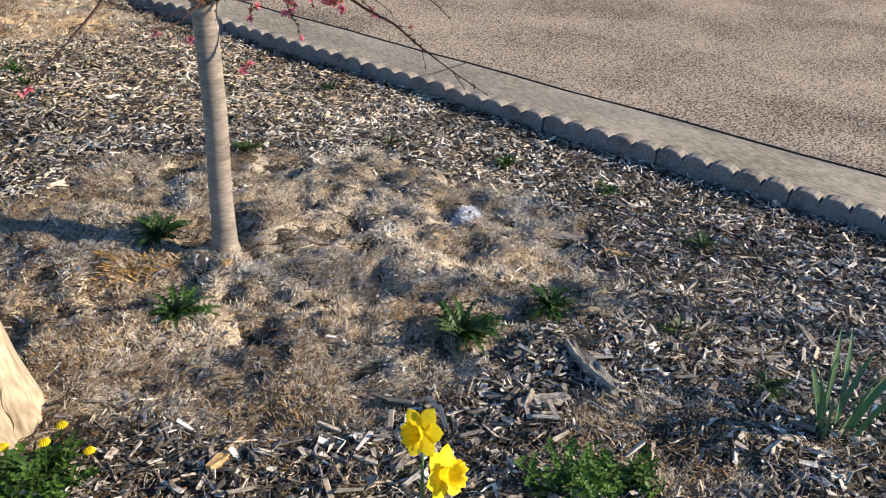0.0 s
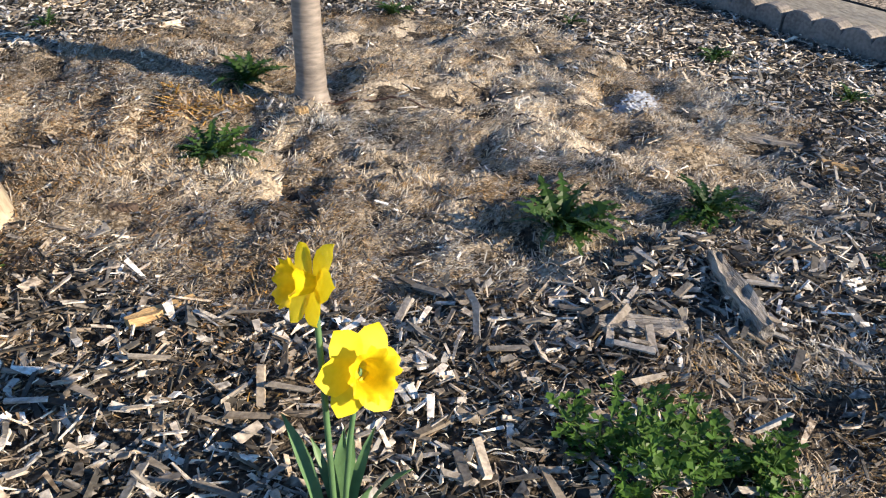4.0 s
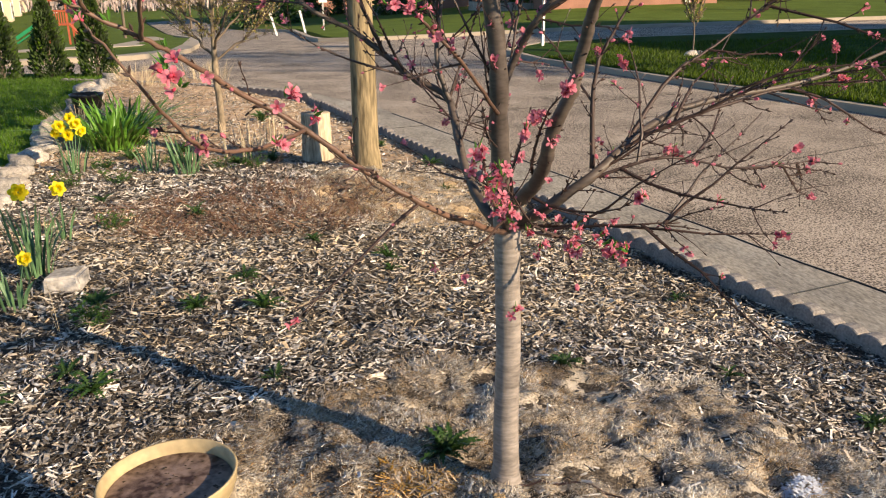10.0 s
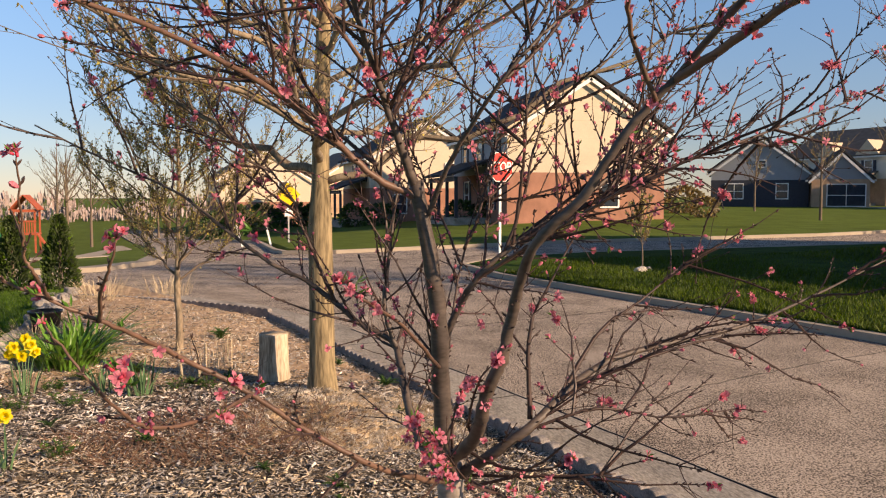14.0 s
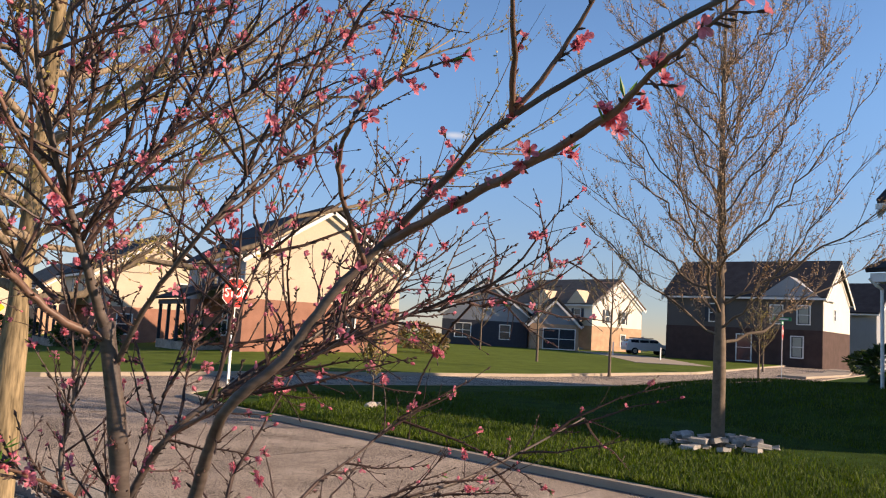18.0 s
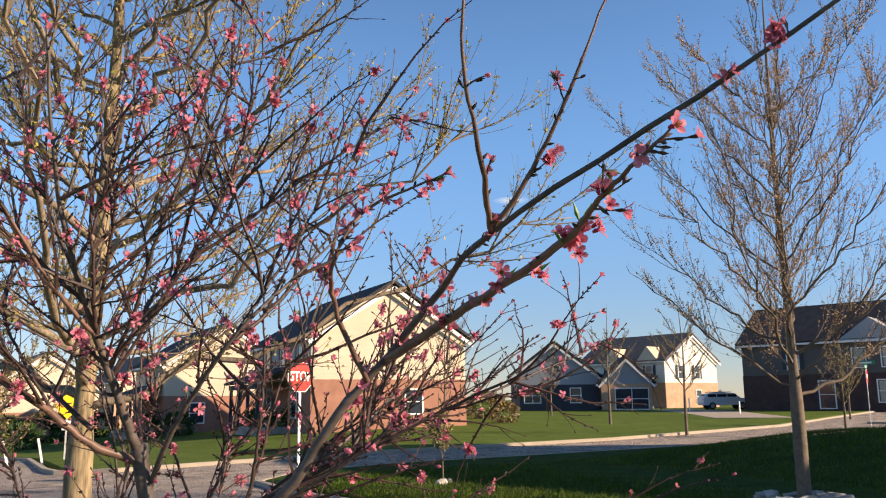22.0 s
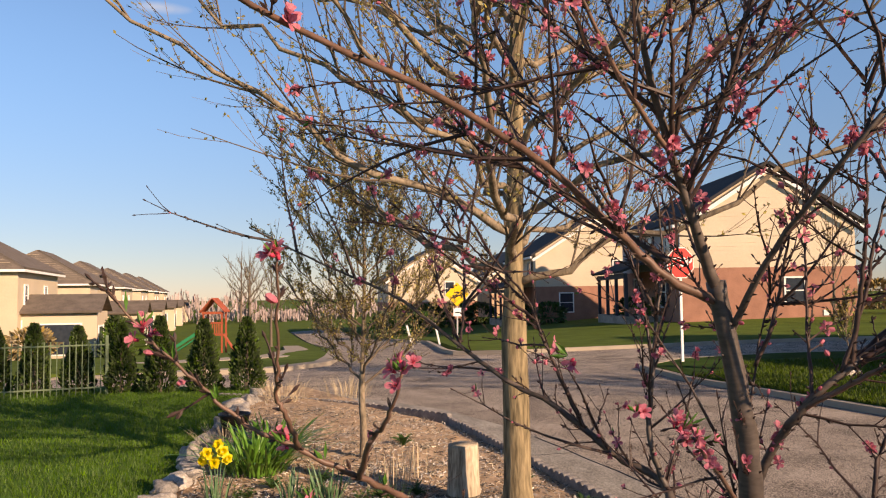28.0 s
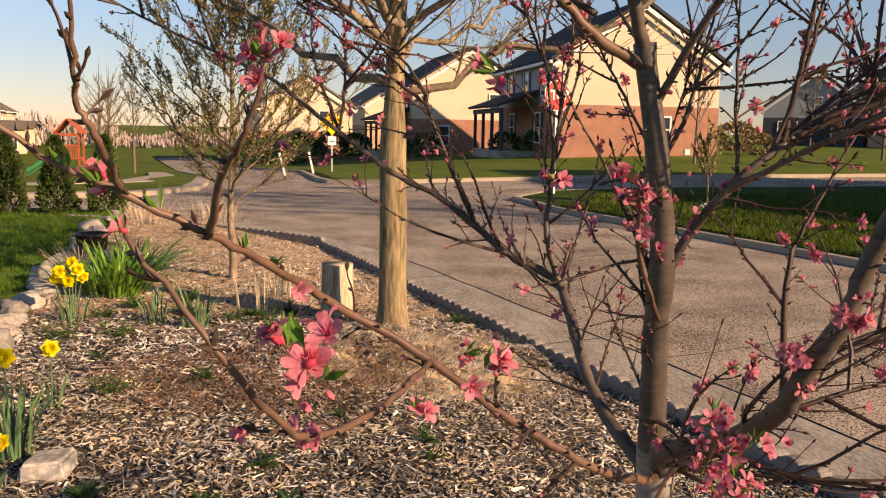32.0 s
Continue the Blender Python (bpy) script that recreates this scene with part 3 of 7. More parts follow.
def peach_tree():
    rng = random.Random(5)
    tree = thing("peach_tree", 0, 0, 0, "small peach tree with smooth grey bark and pink spring blossoms", "tree")
    bm_pts = [Vector(p) for p in ((0, 0, -.05), (0, 0, 0.01), (.002, 0, .05), (0, .002, .2), (.003, 0, .45), (-.004, 0, .68), (-.006, -.004, .8), (-.012, -.008, .86))]
    v, f = tube_data(curve_points(bm_pts, 4), [0.058, .056, .052, .048, .0455, .044, .043, .0425, .041, .040, .0395, .039, .0385, .038, .0378, .0375, .037, .0372, .037, .0368, .037, .0375, .038, .039, .0395, .040, .0395, .039, .0385][:29], 14)
    mesh_ob("trunk", v, f, M_peach, tree, "smooth banded grey trunk", True)
    twigs, buds, pinks = Soup(), Soup(), Soup()
    spots, singles = [], 0

    def bud(p, bd, k=1.0):
        buds.tube([p, p + bd * 0.006 * k, p + bd * 0.012 * k], [0.0013 * k, 0.0025 * k, 0.0005], 4)

    def pink(p, bd, k=1.0):
        pinks.tube([p, p + bd * 0.004 * k, p + bd * 0.010 * k, p + bd * 0.014 * k], [0.0015 * k, 0.0042 * k, 0.0045 * k, 0.0015 * k], 5)

    # boughs of the upper crown, forking off the main limbs
    crown = []
    sprout = random.Random(17)
    for k in range(56):
        _, a0, a1, line = PEACH[sprout.choice((3, 6, 20, 28, 1, 2, 2, 3, 6, 8, 8, 9, 10, 20, 27, 28, 29, 7))]
        pts = curve_points(line, 6)
        i = min(len(pts) - 2, int((0.2 + 0.6 * sprout.random()) * len(pts)))
        if pts[i].y < -0.42 or pts[i].z < 1.4:
            continue
        d = (pts[i + 1] - pts[i]).normalized()
        way = (turned(d, sprout, sprout.uniform(0.5, 0.9)) + Vector((0, 0.15, 0.3))).normalized()
        twig = wander(pts[i], way, sprout.uniform(0.35, 0.85), sprout, 5, 0.4, 0.13)
        if min(p.y for p in twig) > -0.62:
            crown.append(("limb", sprout.uniform(0.0042, 0.0065), 0.0014, [p[:] for p in twig]))
    for name, r0, r1, line in list(PEACH) + crown:
        pts = curve_points(line, 6)
        for i in range(1, len(pts) - 1):
            pts[i] = pts[i] + Vector((rng.uniform(-1, 1), rng.uniform(-1, 1), rng.uniform(-1, 1))) * 0.0018
        n = len(pts)
        rad = taper(n, r0, r1, rng, 0.07)
        v, f = tube_data(pts, rad, 9 if r0 > 0.012 else 6)
        mesh_ob(name, v, f, M_whip if line[-1][1] < -0.5 and r0 < 0.012 else M_arm if r0 > 0.0075 else M_twig, tree, "", True)
        total = sum((b - a).length for a, b in zip(pts, pts[1:]))
        spots.append((pts[-1], (pts[-1] - pts[-2]).normalized(), 1))
        for _ in range(int(total * 27)):
            i = min(n - 2, int((0.18 + 0.82 * rng.random()) * (n - 1)))
            d = (pts[i + 1] - pts[i]).normalized()
            start = pts[i].lerp(pts[i + 1], rng.random())
            outer = smoothstep(-0.3, -0.6, start.y)
            if rng.random() < outer * 0.4:
                continue
            way = turned(d, rng, rng.uniform(0.45, 1.2))
            way = (way + Vector((0, 0, rng.uniform(-0.3, 0.4)))).normalized()
            # the outer arms carry short spurs only, the middle of the tree long whips
            if rng.random() < outer * 1.05:
                L = rng.choice((0.01, 0.012, 0.016, 0.02, 0.025, 0.035, 0.05))
            else:
                L = rng.choice((0.02, 0.03, 0.04, 0.05, 0.07, 0.1, 0.16, 0.24, 0.34, 0.46)) * rng.uniform(0.8, 1.2)
            tp = wander(start, way, L, rng, 5, 0.12, 0.2)
            end = tp[-1]
            if L > 0.06 and end.y < -0.75:
                continue
            rad_t = taper(6, 0.0014 + 0.0036 * min(L, 0.4) / 0.4, 0.0011)
            if L > 0.15 and singles < 290:
                singles += 1
                mesh_ob("twig", *tube_data(tp, rad_t, 5), M_twig, tree)
            else:
                twigs.tube(tp, rad_t, 4)
            if L > 0.2:
                for _k in range(3):
                    j = rng.randint(1, 4)
                    sub = wander(tp[j], turned((tp[j] - tp[j - 1]).normalized(), rng, 0.7), rng.uniform(0.03, 0.13), rng, 3, 0.2)
                    twigs.tube(sub, taper(4, 0.0017, 0.0008), 4)
                    bud(sub[-1], (sub[-1] - sub[-2]).normalized())
                    spots.append((sub[-1], (sub[-1] - sub[-2]).normalized(), 0.35))
            for k in range(int(L / 0.02)):
                t = rng.random() * 4.99
                j = int(t)
                bud(tp[j].lerp(tp[j + 1], t - j), turned((tp[j + 1] - tp[j]).normalized(), rng, 0.7))
            tip = (tp[-1] - tp[-2]).normalized()
            if rng.random() < 0.22:
                pink(end, tip, rng.uniform(0.7, 1.2))
            else:
                bud(end - tip * 0.003, tip, rng.uniform(0.8, 1.3))
            spots.append((end, tip, 0.4 if L > 0.06 else 0.24))
            if L > 0.1:
                for _k in range(2 if L > 0.2 else 1):
                    spots.append((tp[rng.randint(1, 4)], turned(tip, rng, 0.8), 0.3))
                    if rng.random() < 0.4:
                        pink(tp[rng.randint(1, 4)], turned(tip, rng, 0.8), rng.uniform(0.6, 1.0))
        for k in range(int(total / (0.05 if line[-1][1] < -0.5 else 0.022))):
            if r0 > 0.012 and rng.random() < 0.6:
                continue
            i = rng.randint(1, n - 2)
            bd = turned((pts[i + 1] - pts[i]).normalized(), rng, 0.9)
            p = pts[i].lerp(pts[i + 1], rng.random())
            if rng.random() < 0.06:
                pink(p + bd * rad[i], bd, rng.uniform(0.7, 1.2))
            else:
                buds.tube([p, p + bd * (rad[i] + 0.005), p + bd * (rad[i] + 0.011)], [0.0018, 0.0023, 0.0005], 5)
    tagged(twigs.make("fine_twig", M_twig, tree, "thin reddish brown twigs"), kind="stuff")
    tagged(buds.make("bud", M_twig, tree, "pointed dark leaf and flower buds"), kind="stuff")
    tagged(pinks.make("flower_bud", M_petal, tree, "swelling pink flower buds"), kind="stuff")
    # clusters that stand out near the eye
    for p in ((-.745, -1.06, 1.375), (-.735, -1.02, 1.345), (-.755, -1.0, 1.36), (-.62, -.68, 1.2), (-.55, -.6, 1.24), (-.6, -.9, 1.31), (-.39, -.68, 1.45), (-.36, -.63, 1.42), (-.35, -.58, 1.44), (-.16, -.46, 1.0), (-.24, -.63, 1.16), (-.24, -.6, 1.13), (-.18, -.6, 1.1), (-.19, -.55, 1.05),
              (-.16, -.57, 1.02), (-.22, -.62, 1.10), (-.2, -.66, 1.13), (-.14, -.52, .98), (-.2, -.62, 1.07), (.03, -.62, .95), (.06, -.6, .93), (-.02, -.6, .98), (.1, -.6, .92), (.0, -.52, .91), (-.12, -.5, .76), (-.557, -.743, 1.557), (-.373, -.374, 1.43), (.206, -1.1, 1.87), (.21, -1.22, 1.895), (.2, -1.3, 1.92), (.206, -1.36, 1.92), (.19, -1.46, 1.94), (.195, -1.49, 1.96), (.186, -1.55, 1.975), (-.98, -1.16, 2.0), (-1.0, -1.1, 1.98),
              (-1.1, -.745, 1.6), (-.93, -.7, 1.445), (-.77, -.87, 1.55), (-.905, -.9, 1.68), (.1, -.42, .9), (.06, -.38, .86), (.14, -.45, .88), (0.0, -.3, .84), (-.03, -.28, .88)):
        spots.append((Vector(p), Vector((rng.uniform(-1, 1), rng.uniform(-1.2, 0.2), rng.uniform(-0.3, 1))).normalized(), 2))
    singles, rest = 0, Soup()
    pattern = [([v.co.copy() for v in me.vertices], [tuple(f.vertices) for f in me.polygons if f.material_index == 0]) for me in BLOSSOMS]

    def bloom(k, p, d, size):
        nonlocal singles
        if singles < 295 and (p.y < -0.25 or rng.random() < 0.3):
            singles += 1
            attach(BLOSSOMS[k], "blossom", tree, p, d, rng, size)
            return
        m = Matrix.Translation(p) @ Vector((0, 0, 1)).rotation_difference(Vector(d)).to_matrix().to_4x4() @ Matrix.Rotation(rng.uniform(0, 6.28), 4, "Z") @ Matrix.Scale(size, 4)
        vs, fs = pattern[k]
        rest.add([(m @ q)[:] for q in vs], fs)

    for k, p in enumerate(curve_points(PEACH[11][3], 2)[13::2]):
        attach(TUFTS[k % 3], "leaf_tuft", tree, p, Vector((-0.3, -0.3, 1)).normalized(), rng, 1.0)
    tufts = 0
    for p, d, chance in sorted(spots, key=lambda q: -q[2]):
        if chance > 1:
            for _ in range(3):
                o = Vector((rng.uniform(-1, 1), rng.uniform(-1, 1), rng.uniform(-1, 1))) * 0.014
                bloom(rng.choice((0, 0, 1, 1, 2)), p + o, (d + o * 60).normalized(), rng.uniform(0.7, 0.95))
            attach(TUFTS[rng.randint(0, 2)], "leaf_tuft", tree, p, (d + Vector((0, 0, 0.8))).normalized(), rng, 1.1)
        elif rng.random() < chance * (0.6 if p.y > -0.45 else 0.4 if p.x < -0.3 else 2.0 if p.y < -0.9 else 1.1):
            bloom(rng.choice((0, 1, 2, 3, 3, 4, 4)), p + d * 0.004, turned(d, rng, 0.6), rng.uniform(0.65, 1.0))
            while rng.random() < 0.64:
                bloom(rng.choice((0, 1, 3, 4)), p - d * rng.uniform(0.004, 0.02), turned(d, rng, 1.1), rng.uniform(0.6, 0.95))
            if rng.random() < 0.3 and tufts < 200:
                tufts += 1
                attach(TUFTS[rng.randint(0, 2)], "leaf_tuft", tree, p, d, rng, rng.uniform(0.6, 1.0))
    tagged(rest.make("blossoms", M_petal, tree, "open pink blossoms on the inner twigs"), kind="stuff")
    return tree


peach_tree()


def bare_tree(name, x, y, z, label, trunk, r, limbs, height, spread, seed, leafy=1.0, sides=8, fine=1.0, group="", bark=None, lift=0.9, bud_size=0.012, twig_r=0.0035, low_climb=0.55, stout=0.42, bud=None):
    """A young street tree: trunk with ascending limbs, forked twigs and small opening leaves."""
    rng = random.Random(seed)
    tree = thing(name, x, y, z, label, "tree", group)
    bark = bark or M_bark
    top = height
    line = [Vector((0, 0, -0.1)), Vector((0, 0, 0.04)), Vector((0, 0, trunk * 0.5)), Vector((rng.uniform(-.02, .02), rng.uniform(-.02, .02), trunk)), Vector((rng.uniform(-.08, .08), rng.uniform(-.08, .08), top * 0.6)), Vector((rng.uniform(-.15, .15), rng.uniform(-.15, .15), top))]
    pts = curve_points(line, 5)
    rad = []
    for p in pts:
        if p.z < 0.15:
            rad.append(r * (1.25 - p.z * 1.2))
        elif p.z < trunk:
            rad.append(r * (1.06 - 0.12 * p.z / trunk))
        else:
            rad.append(max(0.006, r * 0.72 * max(0, 1 - (p.z - trunk) / (top - trunk)) ** 0.8))
    v, f = tube_data(pts, rad, max(10, sides + 4))
    mesh_ob("trunk", v, f, bark, tree, "", True)
    twigs, leaves = Soup(), Soup()

    def leaf(p, s):
        a, b = Vector((rng.uniform(-1, 1), rng.uniform(-1, 1), rng.uniform(-1, 1))), Vector((rng.uniform(-1, 1), rng.uniform(-1, 1), rng.uniform(-1, 1)))
        a.normalize()
        b = a.cross(b).normalized()
        leaves.add([p[:], (p + a * s * 0.6 + b * s * 0.35)[:], (p + a * s * 1.2)[:], (p + a * s * 0.6 - b * s * 0.35)[:]], [(0, 1, 2, 3)])

    for i in range(limbs):
        t = (i + 0.3) / limbs
        h = trunk + (top * 0.72 - trunk) * t ** 1.1
        base = min(pts, key=lambda p: abs(p.z - h)).copy()
        base.z = h
        an = i * 2.4 + rng.uniform(-0.4, 0.4)
        reach = spread * (1 - 0.55 * t) * rng.uniform(0.8, 1.15)
        climb = (top * rng.uniform(0.78, 1.0) - h) * (low_climb + (1 - low_climb) * t) * lift
        out = Vector((math.cos(an), math.sin(an), 0))
        nodes = [base, base + out * reach * 0.3 + Vector((0, 0, climb * 0.24)), base + out * reach * 0.64 + Vector((0, 0, climb * 0.6)), base + out * reach + Vector((0, 0, climb))]
        lp = curve_points(nodes, 5)
        for k in range(2, len(lp)):
            lp[k] = lp[k] + Vector((rng.uniform(-1, 1), rng.uniform(-1, 1), rng.uniform(-1, 1))) * spread * 0.02
        lr = r * (stout - 0.48 * stout * t) * rng.uniform(0.8, 1.1)
        v, f = tube_data(lp, taper(len(lp), lr, twig_r * 1.2), sides)
        mesh_ob("limb", v, f, M_bough if 0.09 < r < 0.11 and leafy else M_limb, tree, "", True)
        total = sum((b - a).length for a, b in zip(lp, lp[1:]))
        for k in range(int(13 * fine)):
            j = 2 + int(rng.random() * (len(lp) - 3))
            d = (lp[j + 1] - lp[j]).normalized() if j + 1 < len(lp) else (lp[j] - lp[j - 1]).normalized()
            way = (turned(d, rng, rng.uniform(0.3, 0.65)) + Vector((0, 0, 0.2))).normalized()
            L = total * rng.uniform(0.18, 0.42) * (1 - 0.4 * j / len(lp))
            bp = wander(lp[j], way, L, rng, 6, 0.4, 0.06)
            br = max(twig_r * 1.1, lr * 0.28)
            twigs.tube(bp, taper(7, br, twig_r * 0.6), 4)
            for m in range(int(7 * fine)):
                q = rng.randint(1, 5)
                sd = (turned((bp[q + 1] - bp[q]).normalized(), rng, rng.uniform(0.35, 0.75)) + Vector((0, 0, 0.1))).normalized()
                sp = wander(bp[q], sd, L * rng.uniform(0.16, 0.42), rng, 3, 0.4, 0.1)
                twigs.tube(sp, taper(4, twig_r * 0.75, twig_r * 0.4), 3)
                for w in range(int(4 * leafy)):
                    t2 = rng.random() * 2.99
                    leaf(sp[int(t2)].lerp(sp[int(t2) + 1], t2 % 1), bud_size * rng.uniform(0.6, 1.4))
            for w in range(int(3 * leafy)):
                q = rng.randint(1, 5)
                leaf(bp[q].lerp(bp[q + 1], rng.random()), bud_size * rng.uniform(0.6, 1.4))
    tagged(twigs.make("fine_twig", M_limb, tree, "fine grey brown twigs"), kind="stuff")
    if leaves.v:
        tagged(leaves.make("young_leaf", bud or M_bud, tree, "small opening russet buds" if bud else "small opening olive green leaves"), kind="stuff")
    return tree


bare_tree("street_tree", 0.0, 4.43, 0.08, "street tree with furrowed tan trunk and opening leaves", 1.62, 0.1, 34, 7.6, 3.95, 11, 1.4, 7, 1.5, bud_size=0.025, lift=0.86, twig_r=0.0034, low_climb=0.36, stout=0.38)
bare_tree("young_tree", -1.29, 6.65, 0.02, "slender young tree with thin upright branches and buds", 0.7, 0.035, 26, 3.6, 1.4, 21, 1.4, 6, 1.4, bud_size=0.022, bark=M_bough, twig_r=0.003)
# The corner tree's trunk takes the darker twig bark to imitate house shadow
bare_tree("corner_lawn_tree", 11.44, 7.86, -0.08, "young street tree on the corner lawn ringed by loose stones", 1.8, 0.115, 32, 9.8, 3.4, 31, 1.4, 6, 1.45, bud_size=0.03, bark=M_limb, bud=M_russet, lift=0.95, twig_r=0.0036, low_climb=0.32, stout=0.27)
bare_tree("street_tree", 12.2, -11.3, -0.08, "street tree across the road with a bare budding crown", 1.9, 0.1, 18, 9.6, 3.6, 37, 0, 6, 0.8, twig_r=0.004, low_climb=0.4, stout=0.22)

# ---- bed surface: chips and dead grass ----
M_chip = mat("weathered wood chip", (0.24, 0.20, 0.167), 0.72, 0.6, 5.0, 90, 0.003, island=0.96, second=(0.68, 0.61, 0.54), spec=0.5, crisp=0.4, skew=1.7)
M_palechip = mat("sun bleached wood chip", (0.27, 0.21, 0.155), 0.85, 0.55, 1.6, 60, 0.002, island=0.9, second=(0.66, 0.57, 0.465), spec=0.5, skew=1.4)
M_straw = mat("dead straw grass", (0.62, 0.45, 0.28), 0.75, 0.4, 2.4, 40, island=0.75, second=(0.76, 0.70, 0.60), thin=0.2, crisp=0.5)
M_thatch = mat("felted dead grass", (0.24, 0.18, 0.12), 0.95, 0.55, 7, 120, 0.02, second=(0.60, 0.51, 0.40), crisp=0.6)
M_wood = mat("bleached driftwood", (0.33, 0.29, 0.25), 0.85, 0.6, 10, 60, 0.008, stretch=(1, 10, 10), crisp=0.5)
M_tan = mat("fresh tan wood", (0.48, 0.32, 0.16), 0.85, 0.35, 10, 60, 0.003, stretch=(1, 8, 8))


def in_bed(x, y):
    xr = edge_x(min(y, 9.0)) - max(0, y - 9.0) * 0.62
    return lawn_edge_x(y) + 0.05 < x < xr - 0.05


CHIP_F = np.array([(3, 2, 1, 0), (4, 5, 6, 7), (0, 1, 5, 4), (1, 2, 6, 5), (2, 3, 7, 6), (3, 0, 4, 7)])


def chips(count, y0, y1, seed, size, name, label, keep, x0=-3.2, x1=2.6, material=None):
    rng = random.Random(seed)
    V, n = [], 0
    while n < count:
        x, y = rng.uniform(x0, x1), y0 + (y1 - y0) * rng.random()
        if not in_bed(x, y) or rng.random() > keep(x, y):
            continue
        n += 1
        L, W, H = size * rng.choice((.4, .5, .6, .7, .8, 1, 1.2, 1.5)) * rng.uniform(0.8, 1.2), size * rng.choice((.1, .15, .2, .26, .32, .42)) * rng.uniform(0.8, 1.2), size * rng.uniform(0.04, 0.09)
        m = Matrix.Translation((x, y, bed_z(x, y) + rng.uniform(0.0, 0.017))) @ Euler((rng.gauss(0, 0.42), rng.gauss(0, 0.3), rng.uniform(0, 6.28))).to_matrix().to_4x4()
        t0, t1, s = rng.uniform(0.12, 1), rng.uniform(0.12, 1), rng.uniform(-0.35, 0.35) * W
        for sx, sy, sz in ((-1, -1, -1), (1, -1, -1), (1, 1, -1), (-1, 1, -1), (-1, -1, 1), (1, -1, 1), (1, 1, 1), (-1, 1, 1)):
            V.append((m @ Vector((sx * L / 2 * rng.uniform(0.72, 1.0), sy * W / 2 * (t0 if sx < 0 else t1) * rng.uniform(0.75, 1.2) + s * sx, sz * H / 2 * rng.uniform(0.5, 1.3))))[:])
    F = (np.arange(count)[:, None, None] * 8 + CHIP_F[None]).reshape(-1, 4).tolist()
    ob = mesh_ob(name, V, F, material or M_chip)
    return tagged(ob, label, "mulch", kind="stuff")


bare = lambda x, y: max(0.0, 1 - 1.15 * straw_at(x, y))
chips(46000, -2.6, 1.2, 1, 0.045, "mulch", "weathered grey brown wood chip mulch", bare)
chips(26000, 1.0, 3.6, 2, 0.046, "mulch", "sun bleached pale wood chip mulch", bare, material=M_palechip)
chips(8000, 3.4, 7.5, 3, 0.06, "mulch", "pale wood chip mulch farther along the bed", lambda x, y: max(0.06, 1 - straw_at(x, y)) * (1 - 0.85 * smoothstep(4.2, 5.4, y)))
chips(24000, -2.0, -0.7, 8, 0.017, "mulch", "fine shredded wood between the chips", lambda x, y: 1.0, -1.6, 1.7, mat("dark wood shreds", (0.11, 0.088, 0.07), 0.9, 0.5, 3, 60, island=0.8, second=(0.24, 0.20, 0.165)))
chips(7000, 4.6, 10.5, 6, 0.05, "mulch", "tan wood bits strewn over bare soil", lambda x, y: 0.3 + 0.7 * smoothstep(-.1, .3, noise.noise(Vector((x * 2, y * 2, 0)))), material=M_palechip)
chips(15000, -1.15, 0.45, 12, 0.016, "leaf_litter", "dark brown shredded litter among the dead grass by the stump", lambda x, y: smoothstep(0.15, -0.45, x) * smoothstep(-0.25, 0.25, noise.noise(Vector((x * 5, y * 5, 7.7))) + 0.1), -1.35, 0.2, mat("dark brown litter", (0.13, 0.085, 0.055), 0.9, 0.5, 6, 80, island=0.7, second=(0.26, 0.18, 0.115)))
chips(2600, -1.6, 1.6, 4, 0.035, "mulch", "loose wood chips among the dead grass", lambda x, y: straw_at(x, y))


def straw(count, y0, y1, seed, size, x0, x1, width=0.0013):
    rng = random.Random(seed)
    V, n = [], 0
    while n < count:
        x, y = rng.uniform(x0, x1), rng.uniform(y0, y1)
        if not in_bed(x, y) or rng.random() > max(0.07 if y < -0.7 else 0.02, straw_at(x, y) * 1.3 * smoothstep(-0.42, 0.12, noise.noise(Vector((x * 8, y * 8, 3.3))))):
            continue
        n += 1
        clump = noise.noise(Vector((x * 4, y * 4, 2.0))) * 3.0
        an = clump + rng.gauss(0, 0.8)
        L = size * rng.uniform(0.5, 1.5)
        z = bed_z(x, y) + rng.uniform(0.001, 0.008)
        rise_ = max(-0.05, rng.gauss(0.1, 0.22)) * L
        c, s = math.cos(an), math.sin(an)
        w = width * rng.uniform(0.7, 1.5)
        arch = rng.uniform(0, 0.2) * L
        V += [(x - s * w, y + c * w, z), (x + s * w, y - c * w, z), (x + c * L * .5 + s * w, y + s * L * .5 - c * w, z + rise_ * .6 + arch), (x + c * L * .5 - s * w, y + s * L * .5 + c * w, z + rise_ * .6 + arch), (x + c * L, y + s * L, z + rise_)]
    F = []
    for i in range(count):
        o = i * 5
        F += [(o, o + 1, o + 2, o + 3), (o + 3, o + 2, o + 4)]
    ob = mesh_ob("dead_grass", V, F, M_straw)
    return tagged(ob, "matted dead straw coloured grass over the bed", "dead grass", kind="stuff")


def thatch(x0, y0, nx, ny, step, material, label):
    """A felt of dead grass that lies in hummocks round a tree."""
    V, F, at = [], [], {}
    for j in range(ny):
        for i in range(nx):
            x, y = x0 + i * step, y0 + j * step
            k = straw_at(x, y)
            if k < 0.3:
                continue
            at[i, j] = len(V)
            V.append((x, y, bed_z(x, y) + 0.008 * smoothstep(0.3, 0.7, k) - 0.004 + 0.007 * noise.noise(Vector((x * 60, y * 60, 0)))))
    for (i, j), a in at.items():
        q = (at.get((i + 1, j)), at.get((i + 1, j + 1)), at.get((i, j + 1)))
        if None not in q:
            F.append((a, *q))
    ob = mesh_ob("dead_grass", V, F, material, smooth=True)
    return tagged(ob, label, "dead grass", kind="stuff")


